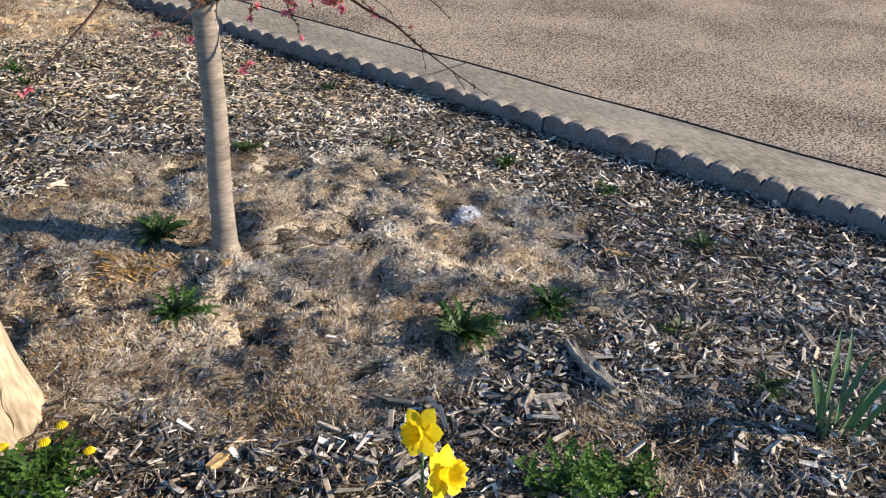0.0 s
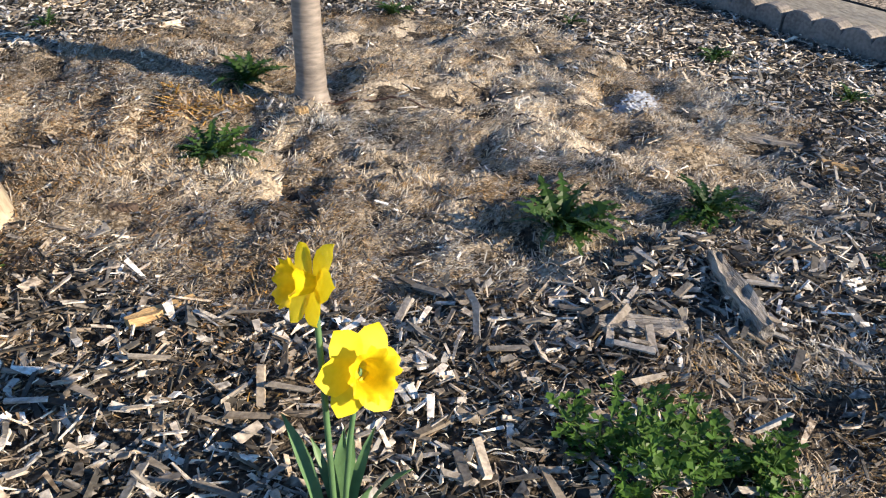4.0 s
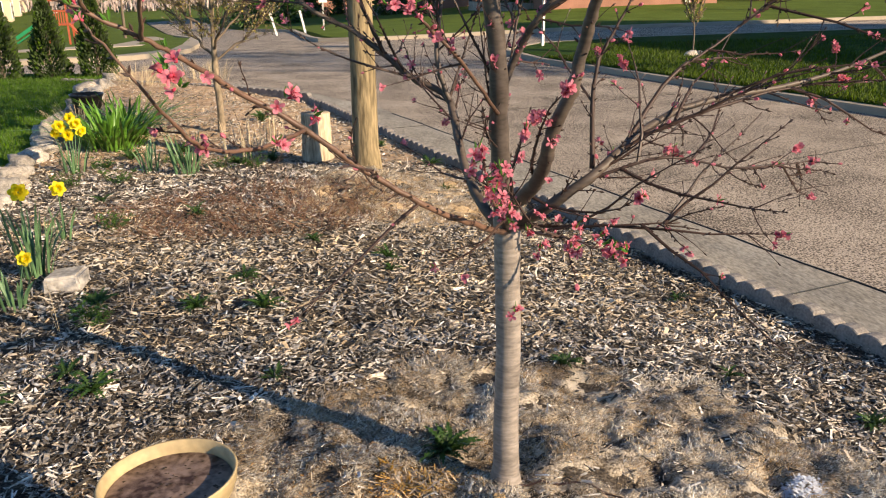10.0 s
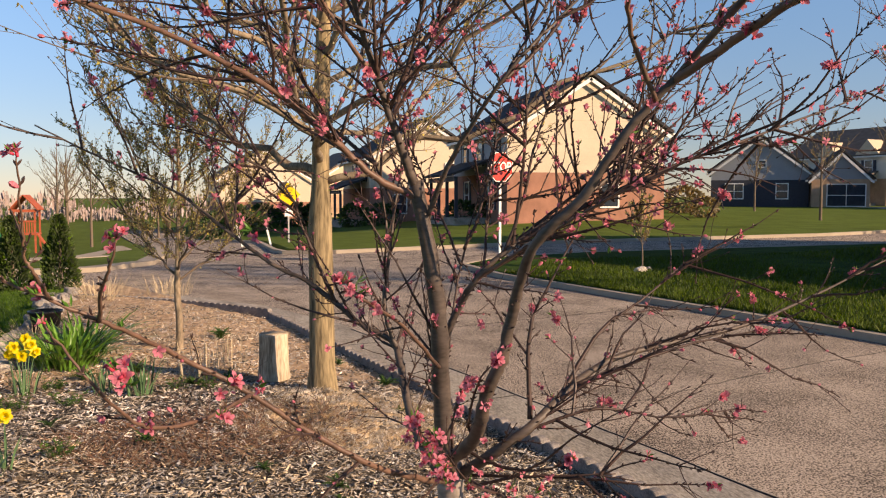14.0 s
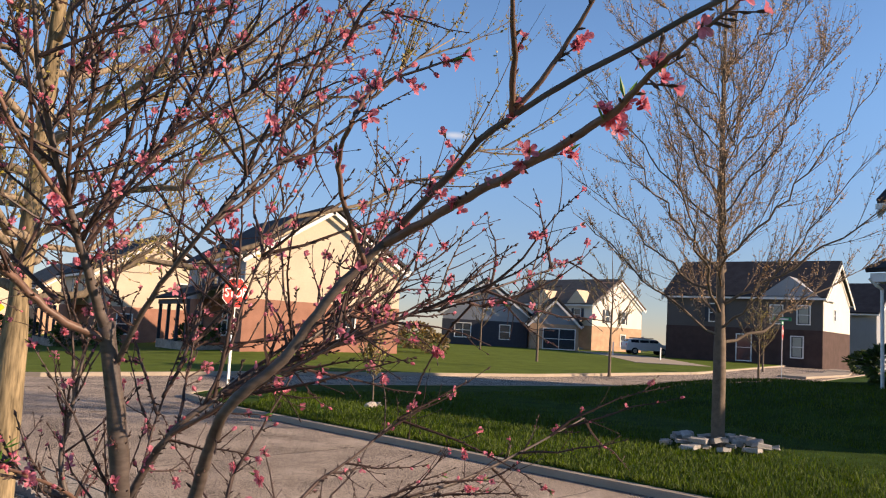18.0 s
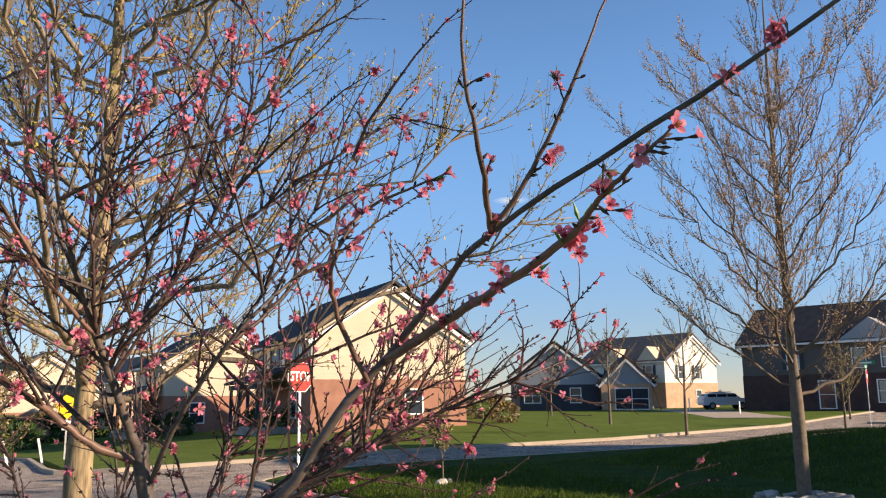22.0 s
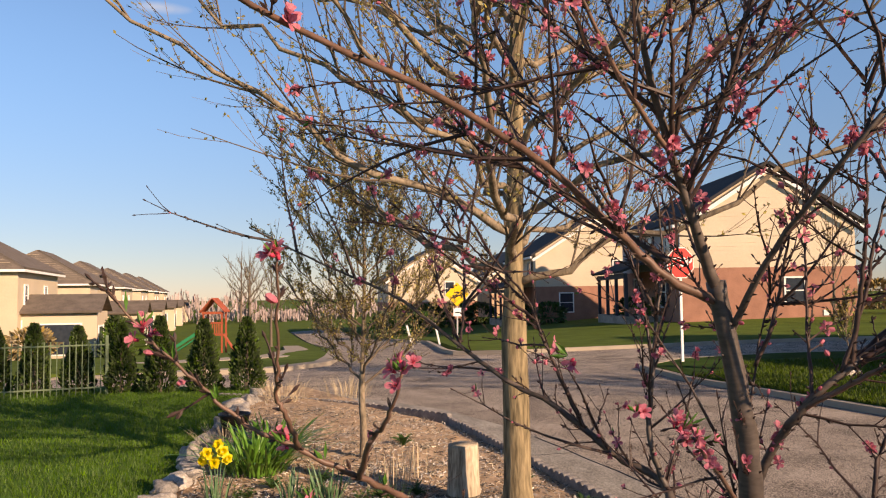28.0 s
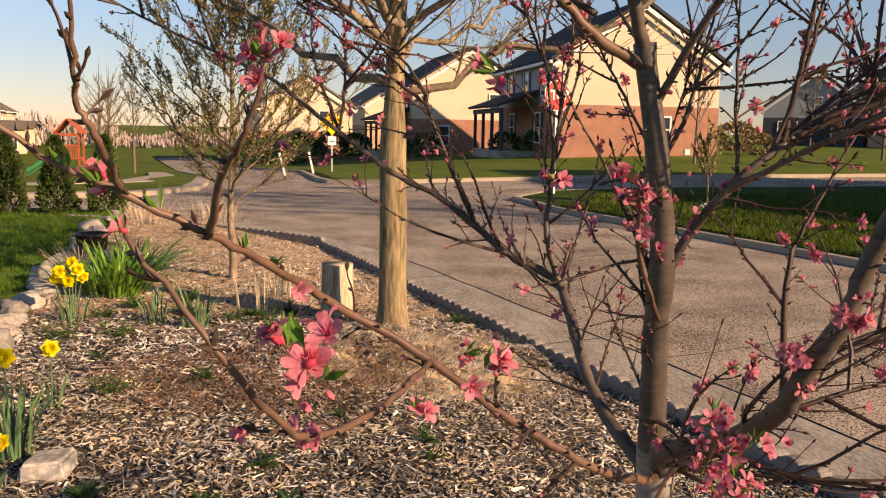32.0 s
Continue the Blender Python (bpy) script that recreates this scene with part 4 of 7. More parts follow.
thatch(-1.62, -1.3, 262, 226, 0.0125, M_thatch, "felt of dead grass in low hummocks round the peach tree")
thatch(-1.0, 2.8, 125, 105, 0.02, mat("sandy straw felt", (0.40, 0.285, 0.17), 0.95, 0.5, 6, 120, 0.012, second=(0.62, 0.47, 0.30), crisp=0.3), "sandy mound of straw round the street tree")
straw(170000, -1.9, 1.3, 7, 0.022, -1.5, 1.6, 0.00095)
straw(30000, 2.4, 5.2, 8, 0.045, -1.4, 1.6, 0.0014)
straw(5000, 5.0, 12, 9, 0.08, -3.3, 1.0, 0.0022)


def shard(name, x, y, L, W, H, turn, tilt, material, label, seed):
    """A split piece of wood with uneven edges and long splits."""
    rng = random.Random(seed)
    bm = bmesh.new()
    nx, ny = 10, 4
    rows = []
    for i in range(nx + 1):
        t = i / nx
        ring = []
        for k in range(8):
            a = 2 * math.pi * k / 8
            w = W / 2 * (0.45 + 0.55 * math.sin(math.pi * min(1, t * 0.9 + 0.08))) * rng.uniform(0.75, 1.2)
            h = H / 2 * rng.uniform(0.75, 1.2) * (1.25 if k % 2 else 0.75)
            ring.append(bm.verts.new(((t - 0.5) * L + (rng.uniform(-.02, .02) * L if i in (0, nx) else 0), math.cos(a) * w, math.sin(a) * h)))
        rows.append(ring)
    for r, s in zip(rows, rows[1:]):
        for k in range(8):
            bm.faces.new((r[k], r[(k + 1) % 8], s[(k + 1) % 8], s[k]))
    bm.faces.new(rows[0][::-1])
    bm.faces.new(rows[-1])
    ob = part(name, bm, material)
    ob.matrix_world = pose(x, y, bed_z(x, y) + H * 0.42, 0, tilt, turn)
    return tagged(ob, label, "wood piece")


shard("wood_chunk", 0.52, -1.19, 0.25, 0.045, 0.042, 75, 3, M_wood, "weathered grey split branch lying on the mulch", 1)
shard("wood_chunk", 0.31, -1.225, 0.15, 0.055, 0.022, -20, 2, M_wood, "flat grey weathered slab of wood on the mulch", 2)
shard("wood_chunk", -0.44, -0.95, 0.12, 0.032, 0.02, 24, 4, M_tan, "tan splintered piece of wood on the mulch", 3)
shard("wood_chunk", -0.5, -0.5, 0.06, 0.028, 0.02, -15, 0, mat("dark bark", (0.12, 0.085, 0.065), 0.9, 0.4, 20), "small dark bark lump among dead grass", 4)
shard("wood_chunk", 1.14, -0.44, 0.26, 0.06, 0.02, -46, 0, M_wood, "long grey weathered board fragment on the mulch", 5)
shard("wood_chunk", -0.75, -0.72, 0.1, 0.03, 0.012, 50, 0, M_tan, "tan bark flake beside the stump", 6)
shard("wood_chunk", -0.05, -0.12, 0.035, 0.028, 0.022, 0, 0, M_tan, "round tan bark nugget at the tree foot", 7)
for k, (cx, cy, L, tn) in enumerate(((-.62, -1.33, .12, 10), (-.9, -1.2, .14, 40), (-.1, -1.2, .11, 12), (-.4, -1.5, .12, -25), (.2, -1.45, .1, 60), (.95, -1.0, .1, 15), (1.2, -.7, .11, -40), (.85, -1.35, .13, 5), (-.05, -1.62, .09, 80), (1.0, -1.5, .12, -15))):
    shard("wood_chunk", cx, cy, L, L * .28, 0.014, tn, 5, M_wood if k % 3 else M_tan, "larger weathered chip lying on the mulch", 20 + k)


def heap(name, x, y, r, h, count, material, label, category, seed, size, width):
    rng = random.Random(seed)
    s = Soup()
    for _ in range(count):
        a, d = rng.uniform(0, 6.28), r * math.sqrt(rng.random())
        px, py = x + math.cos(a) * d * 1.25, y + math.sin(a) * d * 0.8
        z = bed_z(px, py) + h * (1 - (d / r) ** 2) * rng.random()
        an, L = rng.uniform(0, 6.28), size * rng.uniform(0.5, 1.4)
        c, q = math.cos(an), math.sin(an)
        up = rng.uniform(-0.2, 0.5) * L
        w = width * rng.uniform(0.6, 1.4)
        s.add([(px - q * w, py + c * w, z), (px + q * w, py - c * w, z), (px + c * L + q * w, py + q * L - c * w, z + up), (px + c * L - q * w, py + q * L + c * w, z + up)], [(0, 1, 2, 3)])
    ob = s.make(name, material)
    return tagged(ob, label, category, kind="stuff")


heap("shredded_bark", -0.27, 0.06, 0.13, 0.05, 1100, mat("orange shredded bark", (0.50, 0.34, 0.18), 0.9, 0.4, 12, island=0.6), "orange shredded bark heap beside the peach trunk", "bark", 3, 0.032, 0.002)
heap("white_fluff", 0.94, -0.16, 0.07, 0.035, 900, mat("white fluff", (0.78, 0.8, 0.86), 0.9, 0.15, 40), "patch of white fluff lying on the dead grass", "fluff", 4, 0.012, 0.003)

# long fallen twig
tw = Soup()
tw_line = [Vector((p.x, p.y, bed_z(p.x, p.y) + 0.012)) for p in curve_points([(.03, -.03, 0), (.25, -.1, 0), (.42, -.24, 0), (.55, -.33, 0), (.7, -.38, 0)], 5)]
tw.tube(tw_line, taper(21, 0.004, 0.002), 5)
tagged(tw.make("fallen_twig", M_twig), "thin dark fallen twig across the dead grass", "twig")

# ---- scalloped edging ----
M_edging = mat("grey concrete edging", (0.22, 0.20, 0.187), 0.9, 0.35, 7, 80, 0.003, sharp=0.3)


def edging():
    me = bpy.data.meshes.new("edging_block")
    bm = bmesh.new()
    n, pitch, T = 5, 0.124, 0.078
    prof = []
    for s in range(n):
        for k in range(7):
            a = math.pi * k / 6
            prof.append((s * pitch + pitch / 2 - math.cos(a) * pitch / 2 * 0.985, 0.093 + 0.037 * max(0, math.sin(a)) ** 0.8))
    L = n * pitch
    rings = []
    for w, shrink in ((0.0, 0.005), (0.006, 0.0), (T - 0.006, 0.0), (T, 0.005)):
        rings.append([bm.verts.new((x, w, z - shrink)) for x, z in prof])
    low = [[bm.verts.new((x, w, -0.12)) for x in (0.001, L - 0.001)] for w in (0.0, T)]
    for a, b in zip(rings, rings[1:]):
        for i in range(len(prof) - 1):
            bm.faces.new((a[i], a[i + 1], b[i + 1], b[i]))
    bm.faces.new(rings[0][::-1] + [low[0][0], low[0][1]])
    bm.faces.new(rings[-1] + [low[1][1], low[1][0]])
    bm.faces.new((rings[0][0], rings[1][0], rings[2][0], rings[3][0], low[1][0], low[0][0]))
    bm.faces.new((rings[3][-1], rings[2][-1], rings[1][-1], rings[0][-1], low[0][1], low[1][1]))
    bmesh.ops.recalc_face_normals(bm, faces=bm.faces)
    bmesh.ops.triangulate(bm, faces=[f for f in bm.faces if len(f.verts) > 4])
    bm.to_mesh(me)
    me.materials.append(M_edging)
    base = tagged(new("bed_edging"), "row of grey scalloped concrete edging blocks", "garden edging", kind="structure")
    rng = random.Random(3)
    d = Vector((-0.25, 1, 0)).normalized()
    p = Vector((edge_x(-5.0), -5.0, 0))
    ang = math.degrees(math.atan2(d.y, d.x))
    while p.y < 9.2:
        ob = new("edging_block", me)
        ob.matrix_world = pose(p.x + rng.uniform(-.006, .006), p.y, -0.15 + rng.uniform(-.006, .006) + 0.02 * smoothstep(2, 9, p.y), rng.uniform(-2, 2), rng.uniform(-.8, .8), ang + rng.uniform(-.7, .7))
        ob.parent = base
        p += d * 0.626
    ang2 = math.atan2(2.6, -2.0)
    for k in range(8):
        ob = new("edging_block", me)
        ang2 += 0.06
        ob.matrix_world = pose(p.x, p.y, -0.09, 0, 0, math.degrees(ang2))
        ob.parent = base
        p += Vector((math.cos(ang2), math.sin(ang2), 0)) * 0.626


edging()

# ---- border stones ----
M_stone = mat("pale field stone", (0.36, 0.325, 0.29), 0.85, 0.4, 5, 30, 0.012, each=0.3, sharp=0.3)


def stone_mesh(seed, flat=0.7):
    bm = bmesh.new()
    bmesh.ops.create_icosphere(bm, subdivisions=3, radius=1)
    o = Vector((seed * 3.1, seed * 1.7, 0))
    for v in bm.verts:
        n = v.co.normalized()
        k = 1 + 0.42 * noise.noise(n * 1.5 + o) + 0.18 * noise.noise(n * 3.4 + o) + 0.05 * noise.noise(n * 9 + o)
        v.co = Vector((n.x * k, n.y * k, n.z * k * (flat + 0.15)))
    me = bpy.data.meshes.new("stone")
    bm.to_mesh(me)
    bm.free()
    me.materials.append(M_stone)
    me.polygons.foreach_set("use_smooth", [True] * len(me.polygons))
    return me


STONES = [stone_mesh(i, 0.62 + 0.08 * (i % 3)) for i in range(5)]


def stone(x, y, z, s, turn, k, label, group=""):
    ob = new("border_stone", STONES[k % 5])
    ob.matrix_world = pose(x, y, z, 0, 0, turn) @ Matrix.Diagonal((s, s * 0.78, s * 0.8, 1))
    return tagged(ob, label, "stone", group)


rng = random.Random(8)
yy = 0.6
while yy < 12.5:
    s = rng.uniform(0.09, 0.165)
    stone(lawn_edge_x(yy) + rng.uniform(-.06, .07), yy, rng.uniform(0.01, 0.06), s * rng.uniform(0.85, 1.2), rng.uniform(0, 180), rng.randint(0, 4), "pale rounded field stone edging the lawn", "stones along the lawn")
    yy += s * 2 * rng.uniform(0.85, 1.15) * (1 if yy < 6.5 else 1.5)
bm = bmesh.new()
bmesh.ops.create_cube(bm, size=1)
for v in bm.verts:
    v.co = Vector((v.co.x * (0.2 - 0.03 * (v.co.z > 0)), v.co.y * 0.17 + 0.012 * (v.co.x > 0), v.co.z * 0.09 + 0.014 * v.co.x))
bmesh.ops.bevel(bm, geom=bm.edges[:], offset=0.013, segments=3, affect="EDGES")
bmesh.ops.subdivide_edges(bm, edges=[e for e in bm.edges if e.calc_length() > 0.05], cuts=4, use_grid_fill=True)
for v in bm.verts:
    v.co = v.co * (1 + 0.07 * noise.noise(v.co * 17) + 0.025 * noise.noise(v.co * 60))
ob = part("flat_stone", bm, M_stone)
ob.matrix_world = pose(-1.77, 2.06, bed_z(-1.77, 2.06) + 0.035, 0, 0, -6)
tagged(ob, "flat pale grey stone slab lying on the mulch", "stone")

# ---- stump with water dish ----
M_stump = mat("bleached stump wood", (0.36, 0.265, 0.17), 0.85, 0.5, 7, 75, 0.006, second=(0.60, 0.50, 0.37), stretch=(1, 1, 0.14), crisp=0.25)
M_crack = mat("dark wood crack", (0.06, 0.045, 0.03), 0.95, 0.3, 30)
M_dish = mat("tan plastic dish", (0.46, 0.35, 0.195), 0.6, 0.22, 5, 40, 0.001, spec=0.35)
M_water = mat("murky water", (0.09, 0.045, 0.03), 0.3, 0.5, 14, 60, 0.001, second=(0.27, 0.19, 0.15), spec=0.12, crisp=0.4)


def log_stump(name, x, y, z, r0, r1, h, lean, label, seed, crack=True):
    rng = random.Random(seed)
    st = thing(name, x, y, z, label, "tree stump")
    bm = bmesh.new()
    seg, lv = 72, 18
    rows = []
    for j in range(lv + 1):
        t = j / lv
        row = []
        for k in range(seg):
            a = 2 * math.pi * k / seg
            flare = (1 - t) ** 3
            r = r0 + (r1 - r0) * t ** 0.8
            r *= 1 + 0.035 * noise.noise(Vector((math.cos(a) * 1.6, math.sin(a) * 1.6, seed + t * 0.6))) + flare * (0.05 + 0.22 * noise.noise(Vector((math.cos(a) * 2.2, math.sin(a) * 2.2, seed + 5))))
            r *= 1 + 0.016 * noise.noise(Vector((math.cos(a) * 9, math.sin(a) * 9, t * 1.5 + seed))) + 0.02 * noise.noise(Vector((math.cos(a) * 3.5, math.sin(a) * 3.5, t * 4 + seed)))
            row.append(bm.verts.new((math.cos(a) * r + lean[0] * t, math.sin(a) * r + lean[1] * t, h * t - 0.03 * (1 - t))))
        rows.append(row)
    for a, b in zip(rows, rows[1:]):
        for k in range(seg):
            bm.faces.new((a[k], a[(k + 1) % seg], b[(k + 1) % seg], b[k]))
    bm.faces.new(rows[-1])
    part("log", bm, M_stump, st, "", True)
    if crack:
        for an, z0, z1, w in ((-1.75, 0.05, 1.0, 0.004), (-1.45, 0.35, 1.0, 0.002), (-1.05, 0.1, 0.6, 0.0018), (-2.2, 0.0, 0.5, 0.003)):
            s = Soup()
            pts = []
            for i in range(9):
                t = z0 + (z1 - z0) * i / 8
                a = an + 0.05 * math.sin(i * 1.3) + 0.02 * i
                r = r0 + (r1 - r0) * t ** 0.8
                pts.append((math.cos(a) * r * 0.995 + lean[0] * t, math.sin(a) * r * 0.995 + lean[1] * t, h * t - 0.03 * (1 - t)))
            s.tube(pts, [w * (0.3 + math.sin(math.pi * (i + 0.6) / 9.2)) for i in range(9)], 5)
            s.make("crack", M_crack, st, "dark drying crack")
        s = Soup()
        a, t = -2.05, 0.8
        r = r0 + (r1 - r0) * t ** 0.8
        c = Vector((math.cos(a) * r + lean[0] * t, math.sin(a) * r + lean[1] * t, h * t))
        n = Vector((math.cos(a), math.sin(a), 0))
        s.tube([c - n * 0.03, c - n * 0.004, c + n * 0.006, c + n * 0.011, c + n * 0.012], [0.044, 0.036, 0.026, 0.016, 0.006], 14)
        s.make("knot", M_stump, st, "cut branch knot", True)
    return st


log_stump("stump", -0.89, -0.46, 0.0, 0.172, 0.140, 0.325, (-.03, .03), "bleached cut log stump with drying cracks standing on the bed", 2)
log_stump("short_log", -0.37, 5.02, 0.05, 0.13, 0.125, 0.37, (0, 0), "short pale cut log standing on end by the tree", 6, False)


def lathe(profile, seg=48):
    bm = bmesh.new()
    rows = [[bm.verts.new((r * math.cos(2 * math.pi * k / seg), r * math.sin(2 * math.pi * k / seg), z)) for k in range(seg)] for r, z in profile]
    for a, b in zip(rows, rows[1:]):
        for k in range(seg):
            bm.faces.new((a[k], a[(k + 1) % seg], b[(k + 1) % seg], b[k]))
    bm.faces.new(rows[0][::-1])
    bm.faces.new(rows[-1])
    return bm


dish = thing("water_dish", -0.925, -0.425, 0.334, "tan plastic plant saucer of murky water on the stump", "saucer")
part("bowl", lathe([(0.132, 0), (0.140, 0.001), (0.145, 0.006), (0.150, 0.026), (0.155, 0.028), (0.158, 0.052), (0.160, 0.056), (0.158, 0.0595), (0.153, 0.058), (0.148, 0.034), (0.140, 0.008), (0.05, 0.006)]), M_dish, dish, "", True)
dish.rotation_euler = (0, radians(-3), 0)
part("water", lathe([(0.141, 0.0275), (0.1435, 0.028), (0.08, 0.028), (0.02, 0.028)]), M_water, dish, "shallow brown water with silt")
rng = random.Random(4)
for _ in range(60):
    s = Soup()
    a, r = rng.uniform(0, 6.28), 0.13 * math.sqrt(rng.random())
    c = Vector((r * math.cos(a), r * math.sin(a), 0.029))
    w = rng.uniform(0.002, 0.007)
    s.add([(c + Vector((w * math.cos(b), w * math.sin(b) * rng.uniform(.4, 1), rng.uniform(0, .002))))[:] for b in (0, 1.6, 3.1, 4.7)], [(0, 1, 2, 3)])
    s.make("debris", M_crack, dish, "dark floating leaf scrap")

# single chips that lie nearest
CHIPS = []
for k in range(6):
    r = random.Random(100 + k)
    L, W, H = 0.042 * r.uniform(.6, 1.5), 0.0085 * r.uniform(.7, 1.5), 0.0038 * r.uniform(.7, 1.4)
    bm = boxed(-L / 2, L / 2, -W / 2, W / 2, -H / 2, H / 2)
    for v in bm.verts:
        v.co += Vector((r.uniform(-.006, .006), r.uniform(-.003, .003), r.uniform(-.001, .001)))
    me = bpy.data.meshes.new("wood_chip")
    bm.to_mesh(me)
    bm.free()
    me.materials.append(mat("loose wood chip", (0.29, 0.25, 0.215), 0.85, 0.4, 40, 160, 0.002, each=0.7, second=(0.46, 0.41, 0.355), spec=0.5))
    CHIPS.append(me)
rng = random.Random(9)
made = 0
while made < 290:
    x, y = rng.uniform(-1.3, 1.3), rng.uniform(-1.75, -0.95)
    if rng.random() > bare(x, y):
        continue
    made += 1
    ob = new("wood_chip", CHIPS[made % 6])
    ob.matrix_world = pose(x, y, bed_z(x, y) + 0.014 + rng.uniform(0, .008), rng.gauss(0, 12), rng.gauss(0, 10), rng.uniform(0, 360))
    ob.parent = bed_ob

# ---- plants ----
M_daffleaf = mat("blue green daffodil leaf", (0.10, 0.19, 0.085), 0.5, 0.25, 12, 60, spec=0.4)
M_yellow = mat("yellow petal", (0.88, 0.70, 0.012), 0.5, 0.1, 30, 120, second=(0.92, 0.76, 0.03), thin=0.45)
M_trumpet = mat("deep yellow trumpet", (0.90, 0.68, 0.012), 0.5, 0.12, 40, 160, thin=0.5)
M_weed = mat("dandelion leaf", (0.036, 0.08, 0.016), 0.5, 0.4, 25, 90, spec=0.35, thin=0.25)
M_lush = mat("bright daylily leaf", (0.085, 0.20, 0.022), 0.45, 0.3, 14, 60, spec=0.4)
M_dry = mat("dry plant stalk", (0.46, 0.36, 0.22), 0.85, 0.3, 14, 60, island=0.4)


def blade(s, base, an, L, W, lean, droop=0.2, twist=0.0):
    """A strap leaf that arches outward."""
    out = Vector((math.cos(an), math.sin(an), 0))
    side = Vector((-math.sin(an + twist), math.cos(an + twist), 0))
    rows = []
    for i in range(6):
        t = i / 5
        c = Vector(base) + out * (L * (lean * t + droop * t * t)) + Vector((0, 0, L * (t - droop * 0.9 * t * t)))
        w = W * (0.75 + 0.4 * t if t < 0.6 else 0.99 * (1 - ((t - 0.6) / 0.4) ** 1.7) + 0.02)
        rows.append((c - side * w / 2, c + out * W * 0.16, c + side * w / 2))
    v = [p[:] for r in rows for p in r]
    f = []
    for i in range(5):
        f += [(3 * i, 3 * i + 1, 3 * i + 4, 3 * i + 3), (3 * i + 1, 3 * i + 2, 3 * i + 5, 3 * i + 4)]
    s.add(v, f)


def daffodil_flower(parent, p, face, size, rng):
    """Six petals round a frilled trumpet, facing a direction."""
    q = Vector((0, 0, 1)).rotation_difference(Vector(face).normalized()).to_matrix().to_4x4()
    m = Matrix.Translation(p) @ q @ Matrix.Scale(size, 4)
    hub = Soup()
    prof = [(0.2, 0.0), (0.27, 0.2), (0.33, 0.45), (0.4, 0.64), (0.5, 0.74), (0.6, 0.76)]
    seg = 48
    v, f = [], []
    for j, (r, z) in enumerate(prof):
        for k in range(seg):
            a = 2 * math.pi * k / seg
            fr = 1 + (0.09 * math.sin(a * 12 + 0.5 * rng.random()) + 0.05 * math.sin(a * 5) if j > 3 else 0.025 * math.sin(a * 9))
            v.append((m @ Vector((r * fr * math.cos(a), r * fr * math.sin(a), z + (0.05 * math.sin(a * 7) + 0.04 * math.sin(a * 12 + 1) if j > 3 else 0))))[:])
    for j in range(len(prof) - 1):
        for k in range(seg):
            a, b = j * seg + k, j * seg + (k + 1) % seg
            f.append((a, b, b + seg, a + seg))
    f.append(tuple(reversed(range(seg))))
    hub.add(v, f)
    flower = hub.make("flower", M_trumpet, parent, "yellow daffodil flower with frilled trumpet", True)
    for k in range(6):
        a = 2 * math.pi * k / 6 + 0.1
        s = Soup()
        lift = 0.1 * (k % 2) + rng.uniform(-0.1, 0.16)
        o, sd = Vector((math.cos(a), math.sin(a), 0)), Vector((-math.sin(a), math.cos(a), 0))
        rows = []
        for t, w, z in ((0.15, 0.14, 0.0), (0.42, 0.36, 0.02), (0.68, 0.43, 0.0), (0.92, 0.31, -0.04), (1.06, 0.12, -0.06), (1.13, 0.02, -0.08)):
            c = o * t + Vector((0, 0, z + lift * t))
            rows += [(m @ (c - sd * w + Vector((0, 0, 0.04))))[:], (m @ c)[:], (m @ (c + sd * w + Vector((0, 0, 0.04))))[:]]
        f = []
        for i in range(5):
            f += [(3 * i, 3 * i + 1, 3 * i + 4, 3 * i + 3), (3 * i + 1, 3 * i + 2, 3 * i + 5, 3 * i + 4)]
        s.add(rows, f)
        s.make("petal", M_yellow, flower, "", True)


def daffodil(x, y, leaves, height, flowers, seed, label, spread=0.05, lean=0.16):
    rng = random.Random(seed)
    plant = thing("daffodil", x, y, bed_z(x, y) - 0.01, label, "flower", "daffodils in the bed")
    for k in range(leaves):
        s = Soup()
        an = rng.uniform(0, 6.28)
        d = spread * math.sqrt(rng.random())
        blade(s, (d * math.cos(an), d * math.sin(an), 0), an + rng.uniform(-.6, .6), height * rng.uniform(0.65, 1.1), rng.uniform(0.013, 0.022), rng.uniform(0.03, lean * 1.6), rng.uniform(0.0, 0.28), rng.uniform(-.7, .7))
        s.make("leaf", M_daffleaf, plant, "", True)
    for fx, fy, fz, face, size in flowers:
        s = Soup()
        s.tube(curve_points([(fx * 0.2, fy * 0.2, 0), (fx * 0.6, fy * 0.6, fz * 0.6), (fx, fy, fz - 0.012), (fx + face[0] * 0.0, fy, fz)], 3), taper(10, 0.004, 0.003), 6)
        s.make("stem", M_daffleaf, plant, "", True)
        daffodil_flower(plant, Vector((fx, fy, fz)) - Vector(face).normalized() * 0.0, face, size, rng)
    return plant


WEEDS_FAR = []
# the pair of blooms in front of the camera: places worked out from the bed
daffodil(-0.26, -1.46, 9, 0.2, [(0.035, 0.0, 0.258, (0.25, -0.9, 0.42), 0.05), (-.005, .015, 0.37, (-.9, -.15, .35), 0.043)], 1, "daffodil with two bright yellow blooms in mulch", 0.03, 0.12)
daffodil(-0.88, -1.03, 7, 0.24, [], 2, "clump of daffodil leaves without blooms by the stump", 0.04)
daffodil(-1.43, -0.32, 12, 0.3, [(0.02, -.02, 0.33, (0.5, -.85, .2), 0.045)], 3, "daffodil clump with one bloom beside the stump", 0.06)
daffodil(0.86, -1.72, 12, 0.3, [], 4, "clump of upright daffodil leaves at the street side", 0.06)
daffodil(-1.96, 2.24, 34, 0.44, [(-.03, .03, .47, (.2, -.8, .4), .047)], 5, "tall leafy daffodil clump with one yellow bloom", 0.075, 0.12)
